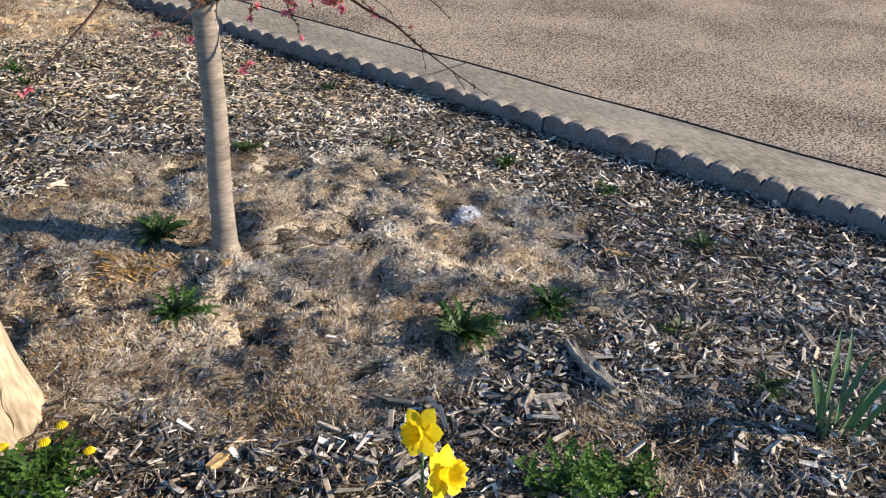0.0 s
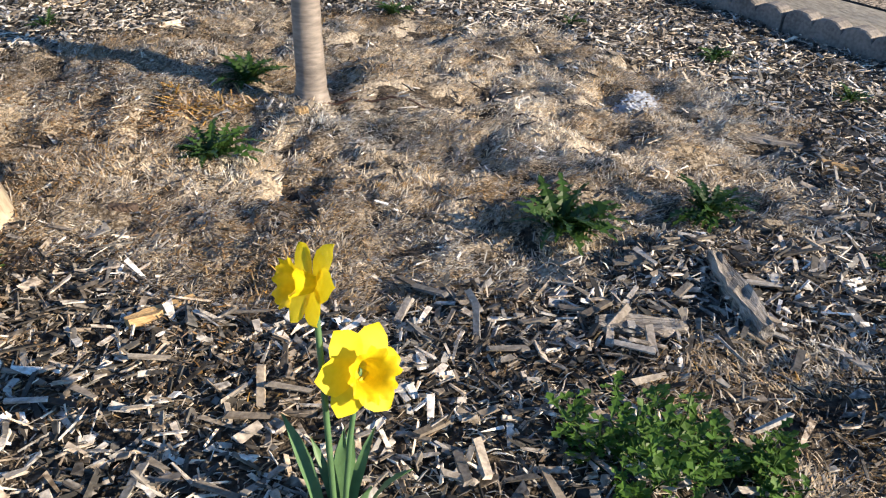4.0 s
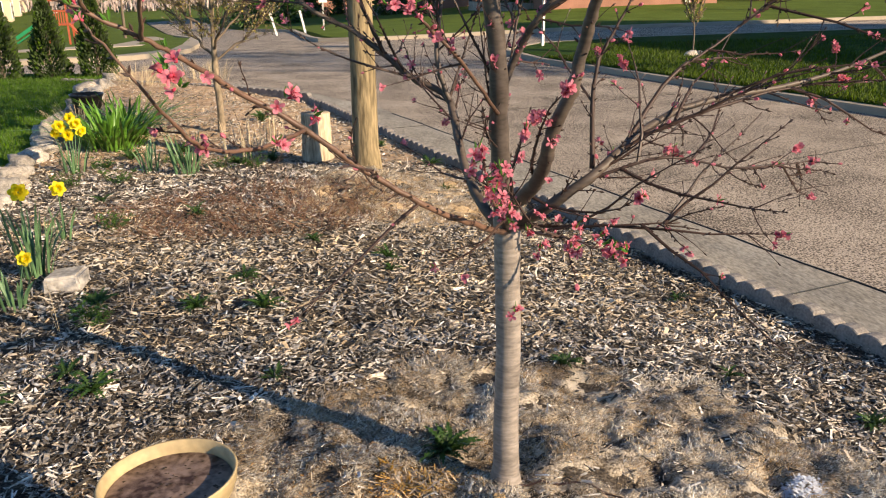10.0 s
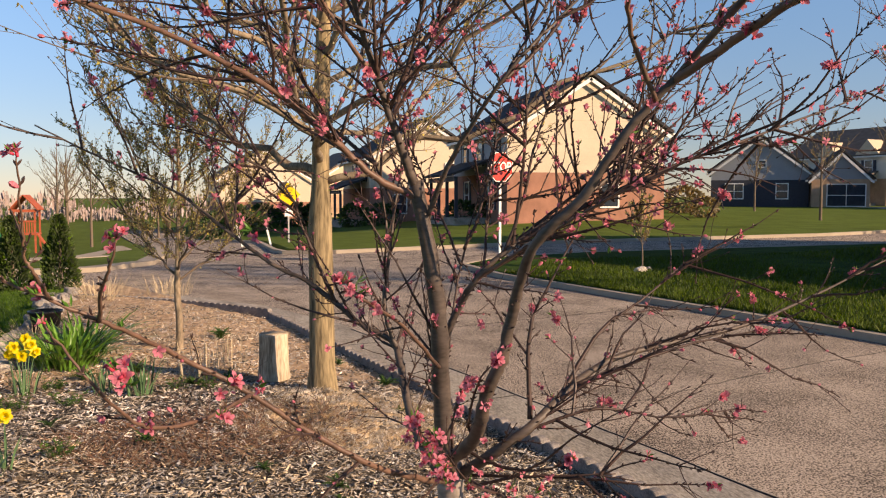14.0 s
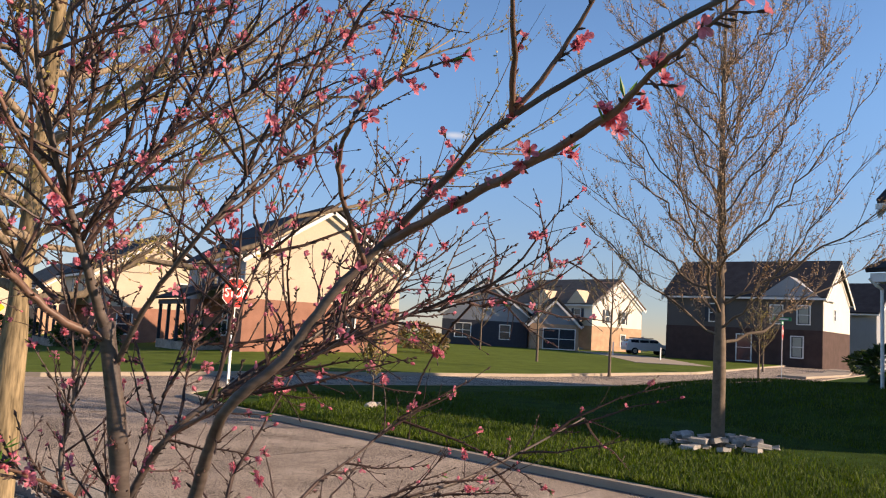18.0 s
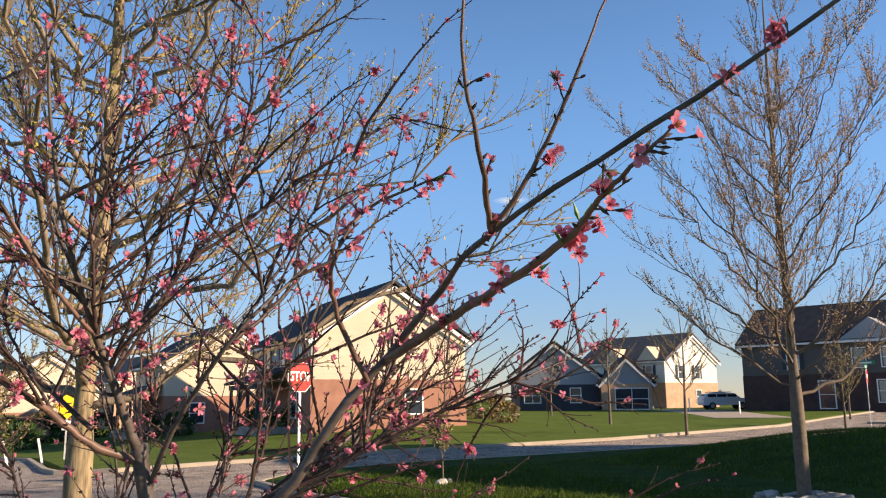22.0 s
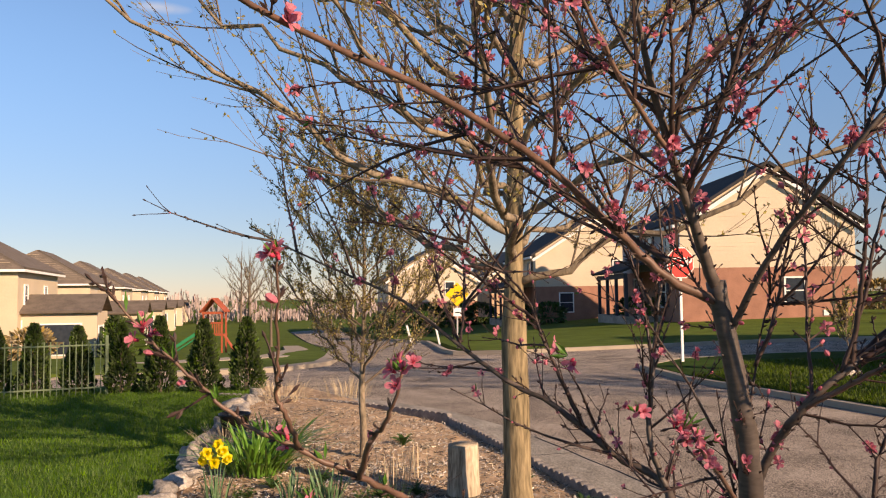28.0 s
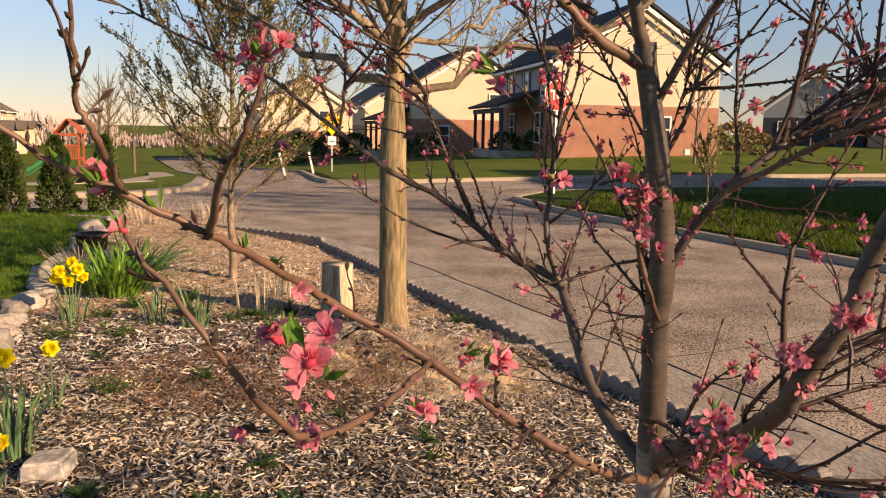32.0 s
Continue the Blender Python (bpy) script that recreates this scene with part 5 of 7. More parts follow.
daffodil(-2.0, 3.0, 7, 0.26, [(.0, .02, .33, (.3, -.8, .2), .045)], 13, "small daffodil with a single yellow bloom near the lawn stones", 0.04)
daffodil(-1.95, 1.82, 14, 0.22, [(-.1, .02, .24, (-.2, -.8, .4), .045), (.06, .05, .25, (.5, -.7, .2), .035)], 6, "low daffodil clump with two yellow blooms", 0.06)
daffodil(-2.36, 4.95, 18, 0.3, [(-.08, 0, .4, (.2, -.9, .2), .05), (.05, -.02, .42, (.4, -.8, .2), .05), (-.02, 0, .33, (0, -.9, .1), .05), (-.12, .04, .34, (-.4, -.8, .1), .045), (.08, 0, .36, (.6, -.7, .1), .045), (0, 0.05, .46, (-.1, -.9, .3), .045)], 7, "daffodil clump crowded with yellow blooms by the lawn stones", 0.09)
daffodil(-1.45, 4.72, 30, 0.36, [], 8, "dense clump of bright green daffodil leaves", 0.1)
for k, (wx, wy) in enumerate(((-2.2, 5.1), (-1.95, 4.5), (-1.2, 4.9), (-.9, 4.75), (-1.6, 5.2), (-2.3, 4.4), (-1.55, 1.55), (-1.75, 3.1))):
    WEEDS_FAR.append((wx, wy, 0.09 + 0.02 * (k % 3), 0.12 + 0.03 * (k % 2), 60 + k))
daffodil(-1.75, 4.85, 18, 0.3, [], 9, "clump of green daffodil leaves in the middle of the bed", 0.08)
daffodil(-1.95, -0.55, 9, 0.28, [], 10, "daffodil leaves at the edge of the bed", 0.06)
daffodil(-2.05, 0.35, 10, 0.26, [], 12, "green daffodil leaves near the lawn", 0.06)


def weed_leaf_mesh(seed, L):
    """A toothed dandelion leaf lying outward along x."""
    rng = random.Random(seed)
    v, f = [], []
    n = 15
    for i in range(n + 1):
        t = i / n
        w = L * 0.085 * math.sin(math.pi * min(0.97, 0.1 + t * 0.86)) ** 0.8 * ((1.5 if i % 2 else 0.34) if t < 0.85 else 1.0) * rng.uniform(0.75, 1.25)
        z = L * (0.6 * t - 0.62 * t * t) + 0.004 + L * rng.uniform(-.012, .012)
        back = -0.045 * L * (i % 2)
        v += [(L * t + back, -w, z + 0.3 * w), (L * t, 0, z), (L * t + back, w, z + 0.3 * w)]
    for i in range(n):
        f += [(3 * i, 3 * i + 1, 3 * i + 4, 3 * i + 3), (3 * i + 1, 3 * i + 2, 3 * i + 5, 3 * i + 4)]
    me = bpy.data.meshes.new("leaf")
    me.from_pydata(v, [], f)
    me.materials.append(M_weed)
    return me


WEED_LEAVES = [weed_leaf_mesh(i, 0.1) for i in range(5)]


def dandelion(x, y, size, count, seed, label, blooms=()):
    rng = random.Random(seed)
    w = thing("dandelion", x, y, bed_z(x, y), label, "weed", "dandelions in the bed")
    for k in range(count):
        ob = new("leaf", WEED_LEAVES[k % 5])
        ob.parent = w
        s = size / 0.1 * rng.uniform(0.55, 1.15)
        ob.matrix_basis = Matrix.Rotation(rng.uniform(0, 6.28), 4, "Z") @ Matrix.Translation((rng.uniform(0, .02), 0, rng.uniform(0, .01))) @ Matrix.Rotation(-rng.uniform(0.05, 0.8), 4, "Y") @ Matrix.Rotation(rng.uniform(-.5, .5), 4, "X") @ Matrix.Scale(s, 4)
    for bx, by, bz in blooms:
        s = Soup()
        s.tube([(bx * .4, by * .4, 0), (bx * .8, by * .8, bz * .6), (bx, by, bz)], [.002, .002, .002], 5)
        s.make("stem", M_weed, w)
        s = Soup()
        ring = [[(bx + r * (1 if j % 2 else q) * math.cos(j * math.pi / 16), by + r * (1 if j % 2 else q) * math.sin(j * math.pi / 16), bz + z) for j in range(32)] for r, z, q in ((.004, .0, 1), (.014, .004, .8), (.011, .009, .8), (.006, .011, .75), (.001, .011, 1))]
        s.add([p for q in ring for p in q], [(i * 32 + j, i * 32 + (j + 1) % 32, i * 32 + 32 + (j + 1) % 32, i * 32 + 32 + j) for i in range(4) for j in range(32)])
        s.make("bloom", M_yellow, w, "small yellow dandelion bloom")
    return w


for i, (x, y, s, n) in enumerate(((-.30, -.32, .095, 15), (.34, -.86, .1, 22), (.68, -.88, .085, 16), (-.15, .2, .1, 16), (1.45, .18, .07, 12), (1.63, -.28, .06, 10), (1.56, -.82, .06, 9), (.45, .76, .07, 10),
                                  (-.72, .82, .06, 7), (.88, -1.52, .06, 9), (1.1, .6, .05, 7), (-.09, 2.25, .08, 9), (-.88, 2.0, .08, 9), (-1.09, 1.64, .09, 12), (-.77, 1.54, .09, 12), (-1.56, 1.78, .09, 9), (-1.53, 1.0, .08, 8), (-1.4, .84, .1, 12),
                                  (-1.78, .78, .1, 14), (1.31, 1.5, .06, 8), (-.5, 2.6, .08, 7), (-1.25, 3.35, .1, 9), (.62, 5.0, .1, 10), (.55, 3.9, .07, 8), (-1.95, 3.9, .07, 8), (-.1, 2.05, .06, 6), (.9, -1.2, .05, 6), (-1.1, -.05, .06, 7), (-.35, 5.5, .08, 8),
                                  (-1.6, 5.6, .12, 12), (-2.0, 5.4, .12, 12), (-1.05, 5.0, .12, 14), (-.75, 5.1, .12, 12), (0.3, 6.0, .1, 9), (-.9, 7.4, .14, 12))):
    dandelion(x, y, s * 1.15, int(n * 2.6), 40 + i, "low rosette of toothed green dandelion leaves")
dandelion(-.8, -.78, .1, 30, 90, "bushy dandelion with small yellow blooms beside the stump", ((.02, -.03, .12), (.07, .03, .1), (-.05, .04, .09), (.1, -.05, .07)))
dandelion(-.85, -1.28, .08, 14, 91, "rosette of green weed leaves in the mulch")

M_fresh = mat("fresh weed leaf", (0.075, 0.155, 0.026), 0.5, 0.4, 25, 90, spec=0.35, thin=0.3)


def bushy_weed(x, y, r, h, stems, seed, label):
    """A low plant of many stems with small cut leaves."""
    rng = random.Random(seed)
    w = thing("leafy_weed", x, y, bed_z(x, y) - 0.01, label, "weed", "leafy weeds in the bed")
    s = Soup()
    for k in range(stems):
        a, d = rng.uniform(0, 6.28), r * math.sqrt(rng.random())
        p = wander(Vector((d * 0.6 * math.cos(a), d * 0.6 * math.sin(a), 0)), Vector((math.cos(a) * d / r * 0.9, math.sin(a) * d / r * 0.9, 1)).normalized(), h * rng.uniform(0.5, 1.1), rng, 5, 0.1, 0.2)
        st = Soup()
        st.tube(p, taper(6, 0.0018, 0.001), 4)
        st.make("stem", M_weed, w)
        for m in range(10):
            t = 0.6 + rng.random() * 4.39
            c = p[int(t)].lerp(p[int(t) + 1], t % 1)
            an = rng.uniform(0, 6.28)
            o = Vector((math.cos(an), math.sin(an), rng.uniform(0.0, 0.7))).normalized()
            e = o.cross(Vector((0, 0, 1))).normalized()
            L = rng.uniform(0.018, 0.038)
            W = L * 0.2
            q = [c, c + o * L * .35 + e * W * .5, c + o * L * .5 + e * W * 1.5, c + o * L * .62 + e * W * .5, c + o * L * .8 + e * W * 1.1, c + o * L, c + o * L * .8 - e * W * 1.1, c + o * L * .62 - e * W * .5, c + o * L * .5 - e * W * 1.5, c + o * L * .35 - e * W * .5]
            z = c + o * L * .55 - Vector((0, 0, L * 0.08))
            s.add([v[:] for v in q] + [z[:]], [(i, (i + 1) % 10, 10) for i in range(10)])
    tagged(s.make("leaf", M_fresh, w, "small cut green leaves"), kind="stuff")
    return w


bushy_weed(.16, -1.47, .12, .1, 34, 5, "bushy bright green weed with small cut leaves in mulch")
bushy_weed(.28, -1.53, .07, .08, 22, 6, "low green weed with small cut leaves in mulch")
for wx, wy, wr, wh, seed in WEEDS_FAR:
    bushy_weed(wx, wy, wr, wh, 18, seed, "olive green leafy weed growing in the bed")
bushy_weed(-.80, -.80, .09, .1, 30, 7, "dark green leafy weed at the foot of the stump")
daffodil(-1.09, -0.74, 7, 0.25, [], 14, "broad blue green daffodil leaves in front of the stump", 0.04, 0.1)

# fresh grass sprigs in the mulch
rng = random.Random(77)
for gx, gy in ((-.95, -1.32), (-.7, -1.38), (-.78, -1.42), (-.86, -1.36), (-.62, -1.46), (-.45, -1.6), (-1.05, -1.15), (-1.3, -.9), (-.2, -1.7)):
    s = Soup()
    for _ in range(60):
        blade(s, (gx + rng.gauss(0, .035), gy + rng.gauss(0, .03), bed_z(gx, gy)), rng.uniform(0, 6.28), rng.uniform(.03, .09), .003, .3, .3)
    tagged(s.make("grass_tuft", M_lush), "small tuft of fresh green grass in mulch", "grass", kind="stuff")


def clump(name, x, y, z, n, L, W, seed, material, label, category, lean=0.4, droop=0.35, spread=0.15):
    rng = random.Random(seed)
    c = thing(name, x, y, z, label, category)
    groups = [Soup() for _ in range(n)]
    for k in range(n):
        a = rng.uniform(0, 6.28)
        d = spread * math.sqrt(rng.random())
        blade(groups[k], (d * math.cos(a), d * math.sin(a), 0), a + rng.uniform(-.5, .5), L * rng.uniform(.6, 1.1), W * rng.uniform(.7, 1.2), rng.uniform(.05, lean), rng.uniform(.1, droop), rng.uniform(-.5, .5))
    for g in groups:
        g.make("leaf", material, c, "", True)
    return c


clump("daylily", -2.25, 6.0, 0.02, 190, 0.5, 0.026, 3, M_lush, "large clump of arching bright green daylily leaves", "plant", .8, .72, .26)
clump("daylily", -2.2, 6.6, 0.02, 110, 0.5, 0.026, 4, M_lush, "clump of green daylily leaves behind another clump", "plant", .8, .72, .2)
clump("dry_grass", -2.75, 6.9, 0.0, 150, 0.4, 0.005, 5, M_dry, "tuft of dry tan ornamental grass by the pot", "grass", .6, .4, .2)
clump("dry_grass", -2.85, 11.4, 0.0, 160, 0.42, 0.006, 6, M_dry, "wide tuft of dry tan ornamental grass", "grass", .5, .3, .4)
clump("dry_grass", -1.9, 11.9, 0.0, 160, 0.4, 0.006, 7, M_dry, "tuft of pale dry grass at the bed's end", "grass", .5, .3, .4)
clump("dry_stalks", -1.0, 5.3, 0.02, 26, 0.36, 0.009, 8, M_dry, "pale upright dry stalks cut short in the bed", "plant", .08, .02, .22)
clump("dry_stalks", -0.75, 5.7, 0.02, 18, 0.3, 0.009, 9, M_dry, "pale dry stalks standing in the bed", "plant", .08, .02, .2)
clump("dry_stalk", -1.6, 1.3, 0.0, 2, 0.3, 0.006, 10, M_dry, "single pale dry stalk standing in mulch", "plant", .1, .02, .02)


def twig_patch(name, x, y, r, n, L, seed, material, label):
    rng = random.Random(seed)
    c = thing(name, x, y, 0, label, "shrub")
    s = Soup()
    for _ in range(n):
        a, d = rng.uniform(0, 6.28), r * math.sqrt(rng.random())
        px, py = d * math.cos(a), d * math.sin(a) * 0.6
        p = Vector((px, py, bed_z(x + px, y + py)))
        line = wander(p, Vector((rng.uniform(-1, 1), rng.uniform(-1, 1), rng.uniform(.1, .6))).normalized(), L * rng.uniform(.5, 1.3), rng, 3, .1, .3)
        if _ < 90:
            mesh_ob("cane", *tube_data(line, taper(4, .0032, .0014), 5), material, c)
        else:
            s.tube(line, taper(4, .0025, .001), 3)
    if s.v:
        tagged(s.make("stem", material, c, "tangled thin brown stems"), kind="stuff")
    return c


twig_patch("creeping_shrub", -0.85, 3.35, 1.05, 1900, .12, 4, mat("red brown stems", (0.16, 0.09, 0.06), 0.85, 0.35, 20), "low tangled reddish brown dormant creeping shrub")
twig_patch("rose_bush", -1.0, 4.3, 0.25, 14, .5, 5, M_twig, "sparse thorny rose canes with few leaves")

# black nursery pot
pot = thing("nursery_pot", -2.88, 8.0, 0.0, "black plastic nursery pot standing in the bed", "plant pot")
part("pot", lathe([(0.13, 0), (0.17, 0.27), (0.185, 0.27), (0.188, 0.3), (0.178, 0.3), (0.165, 0.26), (0.13, 0.1), (0.02, 0.1)], 32), mat("black plastic", (0.018, 0.018, 0.02), 0.4, 0.2, 8), pot, "", True)
part("soil", lathe([(0.15, 0.22), (0.158, 0.225), (0.08, 0.23), (0.01, 0.232)], 24), M_soil, pot, "dark potting soil")
tagged(stone(-3.2, 9.7, 0.05, 0.16, 20, 1, "pale boulder behind the pot"), group="stones along the lawn")


# ---- lawn grass blades ----
def grass(count, area, seed, L, W, off, name, label, material=None):
    rng = random.Random(seed)
    V, F, n = [], [], 0
    while n < count:
        x, y = area(rng)
        if x is None:
            continue
        z = rise(x, y) + off
        a, h, w = rng.uniform(0, 6.28), L * rng.uniform(.5, 1.4), W * rng.uniform(.7, 1.3)
        lx, ly = rng.gauss(0, .35) * h, rng.gauss(0, .35) * h
        c, s = math.cos(a) * w, math.sin(a) * w
        V += [(x - c, y - s, z), (x + c, y + s, z), (x + lx, y + ly, z + h)]
        F.append((3 * n, 3 * n + 1, 3 * n + 2))
        n += 1
    ob = mesh_ob(name, V, F, material or M_blade)
    return tagged(ob, label, "grass", kind="stuff")


M_blade = mat("grass blade", (0.075, 0.13, 0.018), 0.75, 0.4, 0.8, 12, island=0.35, second=(0.105, 0.15, 0.026), thin=0.25, spec=0.1)


def near_left(rng):
    y = rng.uniform(1.5, 13.5)
    x = lawn_edge_x(y) - rng.random() ** 1.5 * 5.0
    return (x, y)


def near_right(rng):
    y = -1 + 19 * rng.random()
    x = edge_x(min(y, 15), 6.32 + rng.random() ** 1.5 * 16)
    return (x, y) if y < 15 or x > 5.4 + (y - 15) * 0.5 else (None, None)


M_blade2 = mat("garden lawn blade", (0.09, 0.185, 0.026), 0.7, 0.4, 0.8, 12, island=0.35, second=(0.13, 0.225, 0.038), thin=0.25, spec=0.12)
grass(90000, near_left, 1, 0.045, 0.0035, 0.0, "lawn_grass", "thick green mown grass of the garden lawn", M_blade2)
grass(110000, near_right, 2, 0.075, 0.011, -0.06, "lawn_grass", "green mown grass of the corner lawn")

# ---- signs ----
M_white = mat("white paint", (0.78, 0.77, 0.74), 0.6, 0.08, 3, 40)
M_steel = mat("galvanised steel post", (0.42, 0.42, 0.41), 0.5, 0.15, 8, 60, metal=0.6)
M_red = mat("red sign sheeting", (0.62, 0.03, 0.025), 0.45, 0.1, 6, 60)
M_sign_y = mat("yellow sign sheeting", (0.85, 0.52, 0.01), 0.45, 0.1, 6, 60)
M_black = mat("black paint", (0.02, 0.02, 0.02), 0.6, 0.2, 6)
M_green = mat("green sign sheeting", (0.02, 0.22, 0.09), 0.5, 0.1, 6)


def plate(n, r, t, turn=0.0):
    """A flat n-sided plate standing in the xz plane, facing -y."""
    bm = bmesh.new()
    a0 = math.pi / n + turn
    f = [bm.verts.new((r * math.cos(a0 + 2 * math.pi * k / n), -t / 2, r * math.sin(a0 + 2 * math.pi * k / n))) for k in range(n)]
    b = [bm.verts.new((v.co.x, t / 2, v.co.z)) for v in f]
    bm.faces.new(f)
    bm.faces.new(b[::-1])
    for k in range(n):
        bm.faces.new((f[k], b[k], b[(k + 1) % n], f[(k + 1) % n]))
    bmesh.ops.recalc_face_normals(bm, faces=bm.faces)
    return bm


def lifted(bm, dx, dy, dz):
    bmesh.ops.translate(bm, verts=bm.verts, vec=(dx, dy, dz))
    return bm


def sign_post(name, x, y, z, turn, h, label, category="street sign"):
    s = thing(name, x, y, z, label, category, turn=turn)
    bm = boxed(-.03, .03, -.004, .004, -.3, h)
    box(bm, -.034, -.026, -.004, .03, -.3, h)
    box(bm, .026, .034, -.004, .03, -.3, h)
    part("post", bm, M_white if name == "stop_sign" else M_steel, s, "slim steel post")
    return s


def stop_sign(x, y, z, turn, label, words=True):
    s = sign_post("stop_sign", x, y, z, turn, 2.85, label)
    part("border", lifted(plate(8, 0.412, 0.004), 0, -.012, 2.5), M_white, s, "white octagon border")
    part("face", lifted(plate(8, 0.388, 0.004), 0, -.017, 2.5), M_red, s, "red octagon face")
    if words:
        cu = bpy.data.curves.new("lettering", "FONT")
        cu.body, cu.size, cu.align_x, cu.align_y, cu.extrude, cu.offset = "STOP", 0.33, "CENTER", "CENTER", 0.002, 0.008
        tmp = new("lettering", cu)
        me = bpy.data.meshes.new_from_object(tmp.evaluated_get(bpy.context.evaluated_depsgraph_get()))
        bpy.data.objects.remove(tmp)
        me.materials.append(M_white)
        ob = new("lettering", me)
        ob.parent = s
        ob.matrix_basis = pose(0, -.022, 2.5, 90, 0, 0) @ Matrix.Diagonal((0.82, 1.0, 1, 1))
        ob["label"] = "white capital letters"
    return s


stop_sign(5.82, 18.32, -0.12, 17, "red octagonal stop sign with white letters on a pale post")
far_stop = stop_sign(38.6, 26.6, rise(38.6, 26.6) - .1, 30, "red stop sign under green street name blades")
for k, tn in enumerate((0, 90)):
    b = boxed(-.45, .45, -.004, .004, -.1, .1)
    ob = part("name_blade", b, M_green, far_stop, "green street name blade")
    ob.matrix_basis = pose(0, 0, 3.02 + .2 * k, 0, 0, tn)
    bar = part("bar", boxed(-.3, .3, -.008, .008, -.045, .045), M_white, ob, "white bar for lettering")

warn = sign_post("warning_sign", 1.14, 35.0, rise(1.14, 35) - .08, 8, 2.2, "yellow diamond warning sign with a small plate below")
part("diamond", lifted(plate(4, 0.54, 0.004, math.pi / 4), 0, -.012, 2.15), M_sign_y, warn, "yellow diamond face")
for zz, ww in ((2.24, .13), (2.1, .22)):
    part("bar", boxed(-ww, ww, -.02, -.015, zz - .02, zz + .02), M_black, warn, "black bar for lettering")
part("plate", boxed(-.18, .18, -.016, -.012, 1.18, 1.55), M_white, warn, "small white plate")
part("bar", boxed(-.12, .12, -.021, -.017, 1.32, 1.37), M_black, warn, "dark bar for lettering")


def marker(x, y, z, h, label, lean=0):
    m = thing("marker_post", x, y, z, label, "post")
    m.rotation_euler = (0, radians(lean), 0)
    part("stake", boxed(-.045, .045, -.03, .03, -.2, h, 0.006), M_white, m)
    return m


marker(-0.9, 36.0, rise(-.9, 36) - .1, .95, "white leaning marker post on the verge", -14)
marker(0.35, 35.6, rise(.35, 35.6) - .1, .95, "white leaning marker post on the verge", -12)
marker(50, 52, rise(50, 52) - .1, 1.2, "white marker post by the driveway")
marker(47.5, 44, rise(47.5, 44) - .1, 1.0, "short white marker post by the driveway")

# ---- car ----
def car(x, y, z, turn):
    c = thing("car", x, y, z, "white estate car parked on a driveway", "car", turn=turn)
    paint = mat("white car paint", (0.72, 0.74, 0.76), 0.25, 0.05, 3, spec=0.6)
    glass = mat("dark car glass", (0.02, 0.024, 0.03), 0.08, 0.1, 3, spec=0.6)
    rubber = mat("tyre rubber", (0.02, 0.02, 0.02), 0.8, 0.2, 8)
    prof = [(-2.35, .45), (-2.4, .75), (-2.3, 1.0), (-1.35, 1.08), (-.75, 1.55), (.9, 1.62), (2.0, 1.5), (2.3, 1.05), (2.36, .7), (2.3, .4)]
    bm = bmesh.new()
    rings = []
    for w, k in ((-.9, .97), (-.86, 1.0), (.86, 1.0), (.9, .97)):
        rings.append([bm.verts.new((px * k, w * (0.84 if pz > 1.2 else 1), pz)) for px, pz in prof])
    for a, b in zip(rings, rings[1:]):
        for i in range(len(prof)):
            j = (i + 1) % len(prof)
            bm.faces.new((a[i], a[j], b[j], b[i]))
    bm.faces.new(rings[0][::-1])
    bm.faces.new(rings[-1])
    bmesh.ops.recalc_face_normals(bm, faces=bm.faces)
    part("body", bm, paint, c)
    for sgn in (-1, 1):
        for x0, x1 in ((-.95, -.05), (.03, .95), (1.03, 1.85)):
            part("window", boxed(x0, x1, sgn * .78 - .09, sgn * .78 + .09, 1.12, 1.45, .02), glass, c, "dark side window")
        for wx in (-1.45, 1.45):
            s = Soup()
            s.tube([(wx, sgn * .66, .34), (wx, sgn * .92, .34)], [.34, .34], 20)
            t = s.make("tyre", rubber, c)
            s = Soup()
            s.tube([(wx, sgn * .9, .34), (wx, sgn * .935, .34)], [.22, .2], 14)
            s.make("rim", M_steel, t)
        part("tail_light", boxed(2.2, 2.34, sgn * .62, sgn * .84, .85, 1.05, .02), M_red, c)
    part("rear_window", boxed(2.0, 2.16, -.6, .6, 1.15, 1.45, .02), glass, c)
    for sgn in (-1, 1):
        part("roof_rail", boxed(-.5, 1.6, sgn * .6 - .03, sgn * .6 + .03, 1.62, 1.68), M_black, c)


car(60.5, 58.5, rise(60.5, 58.5) - .03, 155)

# ---- houses ----
M_brick = mat("red brick", (0.33, 0.165, 0.115), 0.9, 0.25, 1.4, 26, 0.004)
# Dark brick, made darker still to carry shadow on the lower walls
M_shadebrick = mat("dark brown brick deepened for shade", (0.075, 0.046, 0.04), 0.9, 0.3, 1.4, 26, 0.004)
M_tanbrick = mat("tan brick", (0.44, 0.29, 0.19), 0.9, 0.25, 1.4, 26, 0.004)
M_cream = mat("cream vinyl siding", (0.60, 0.50, 0.375), 0.7, 0.1, 0.6, 20, 0.002)
M_beige = mat("beige vinyl siding", (0.58, 0.47, 0.335), 0.7, 0.1, 0.6, 20, 0.002)
M_grey = mat("grey blue siding", (0.30, 0.32, 0.35), 0.7, 0.1, 0.6, 20, 0.002)
M_pale = mat("pale siding", (0.66, 0.63, 0.56), 0.7, 0.08, 0.6, 20, 0.002)
M_roof = mat("dark asphalt shingles", (0.035, 0.035, 0.04), 0.9, 0.35, 1.5, 12, 0.01)
M_brownroof = mat("brown asphalt shingles", (0.15, 0.122, 0.10), 0.9, 0.3, 1.5, 12, 0.01)
M_glass = mat("window glass", (0.035, 0.045, 0.06), 0.06, 0.3, 0.5, spec=0.6)
M_shut = mat("dark shutter", (0.04, 0.045, 0.06), 0.7, 0.2, 5)
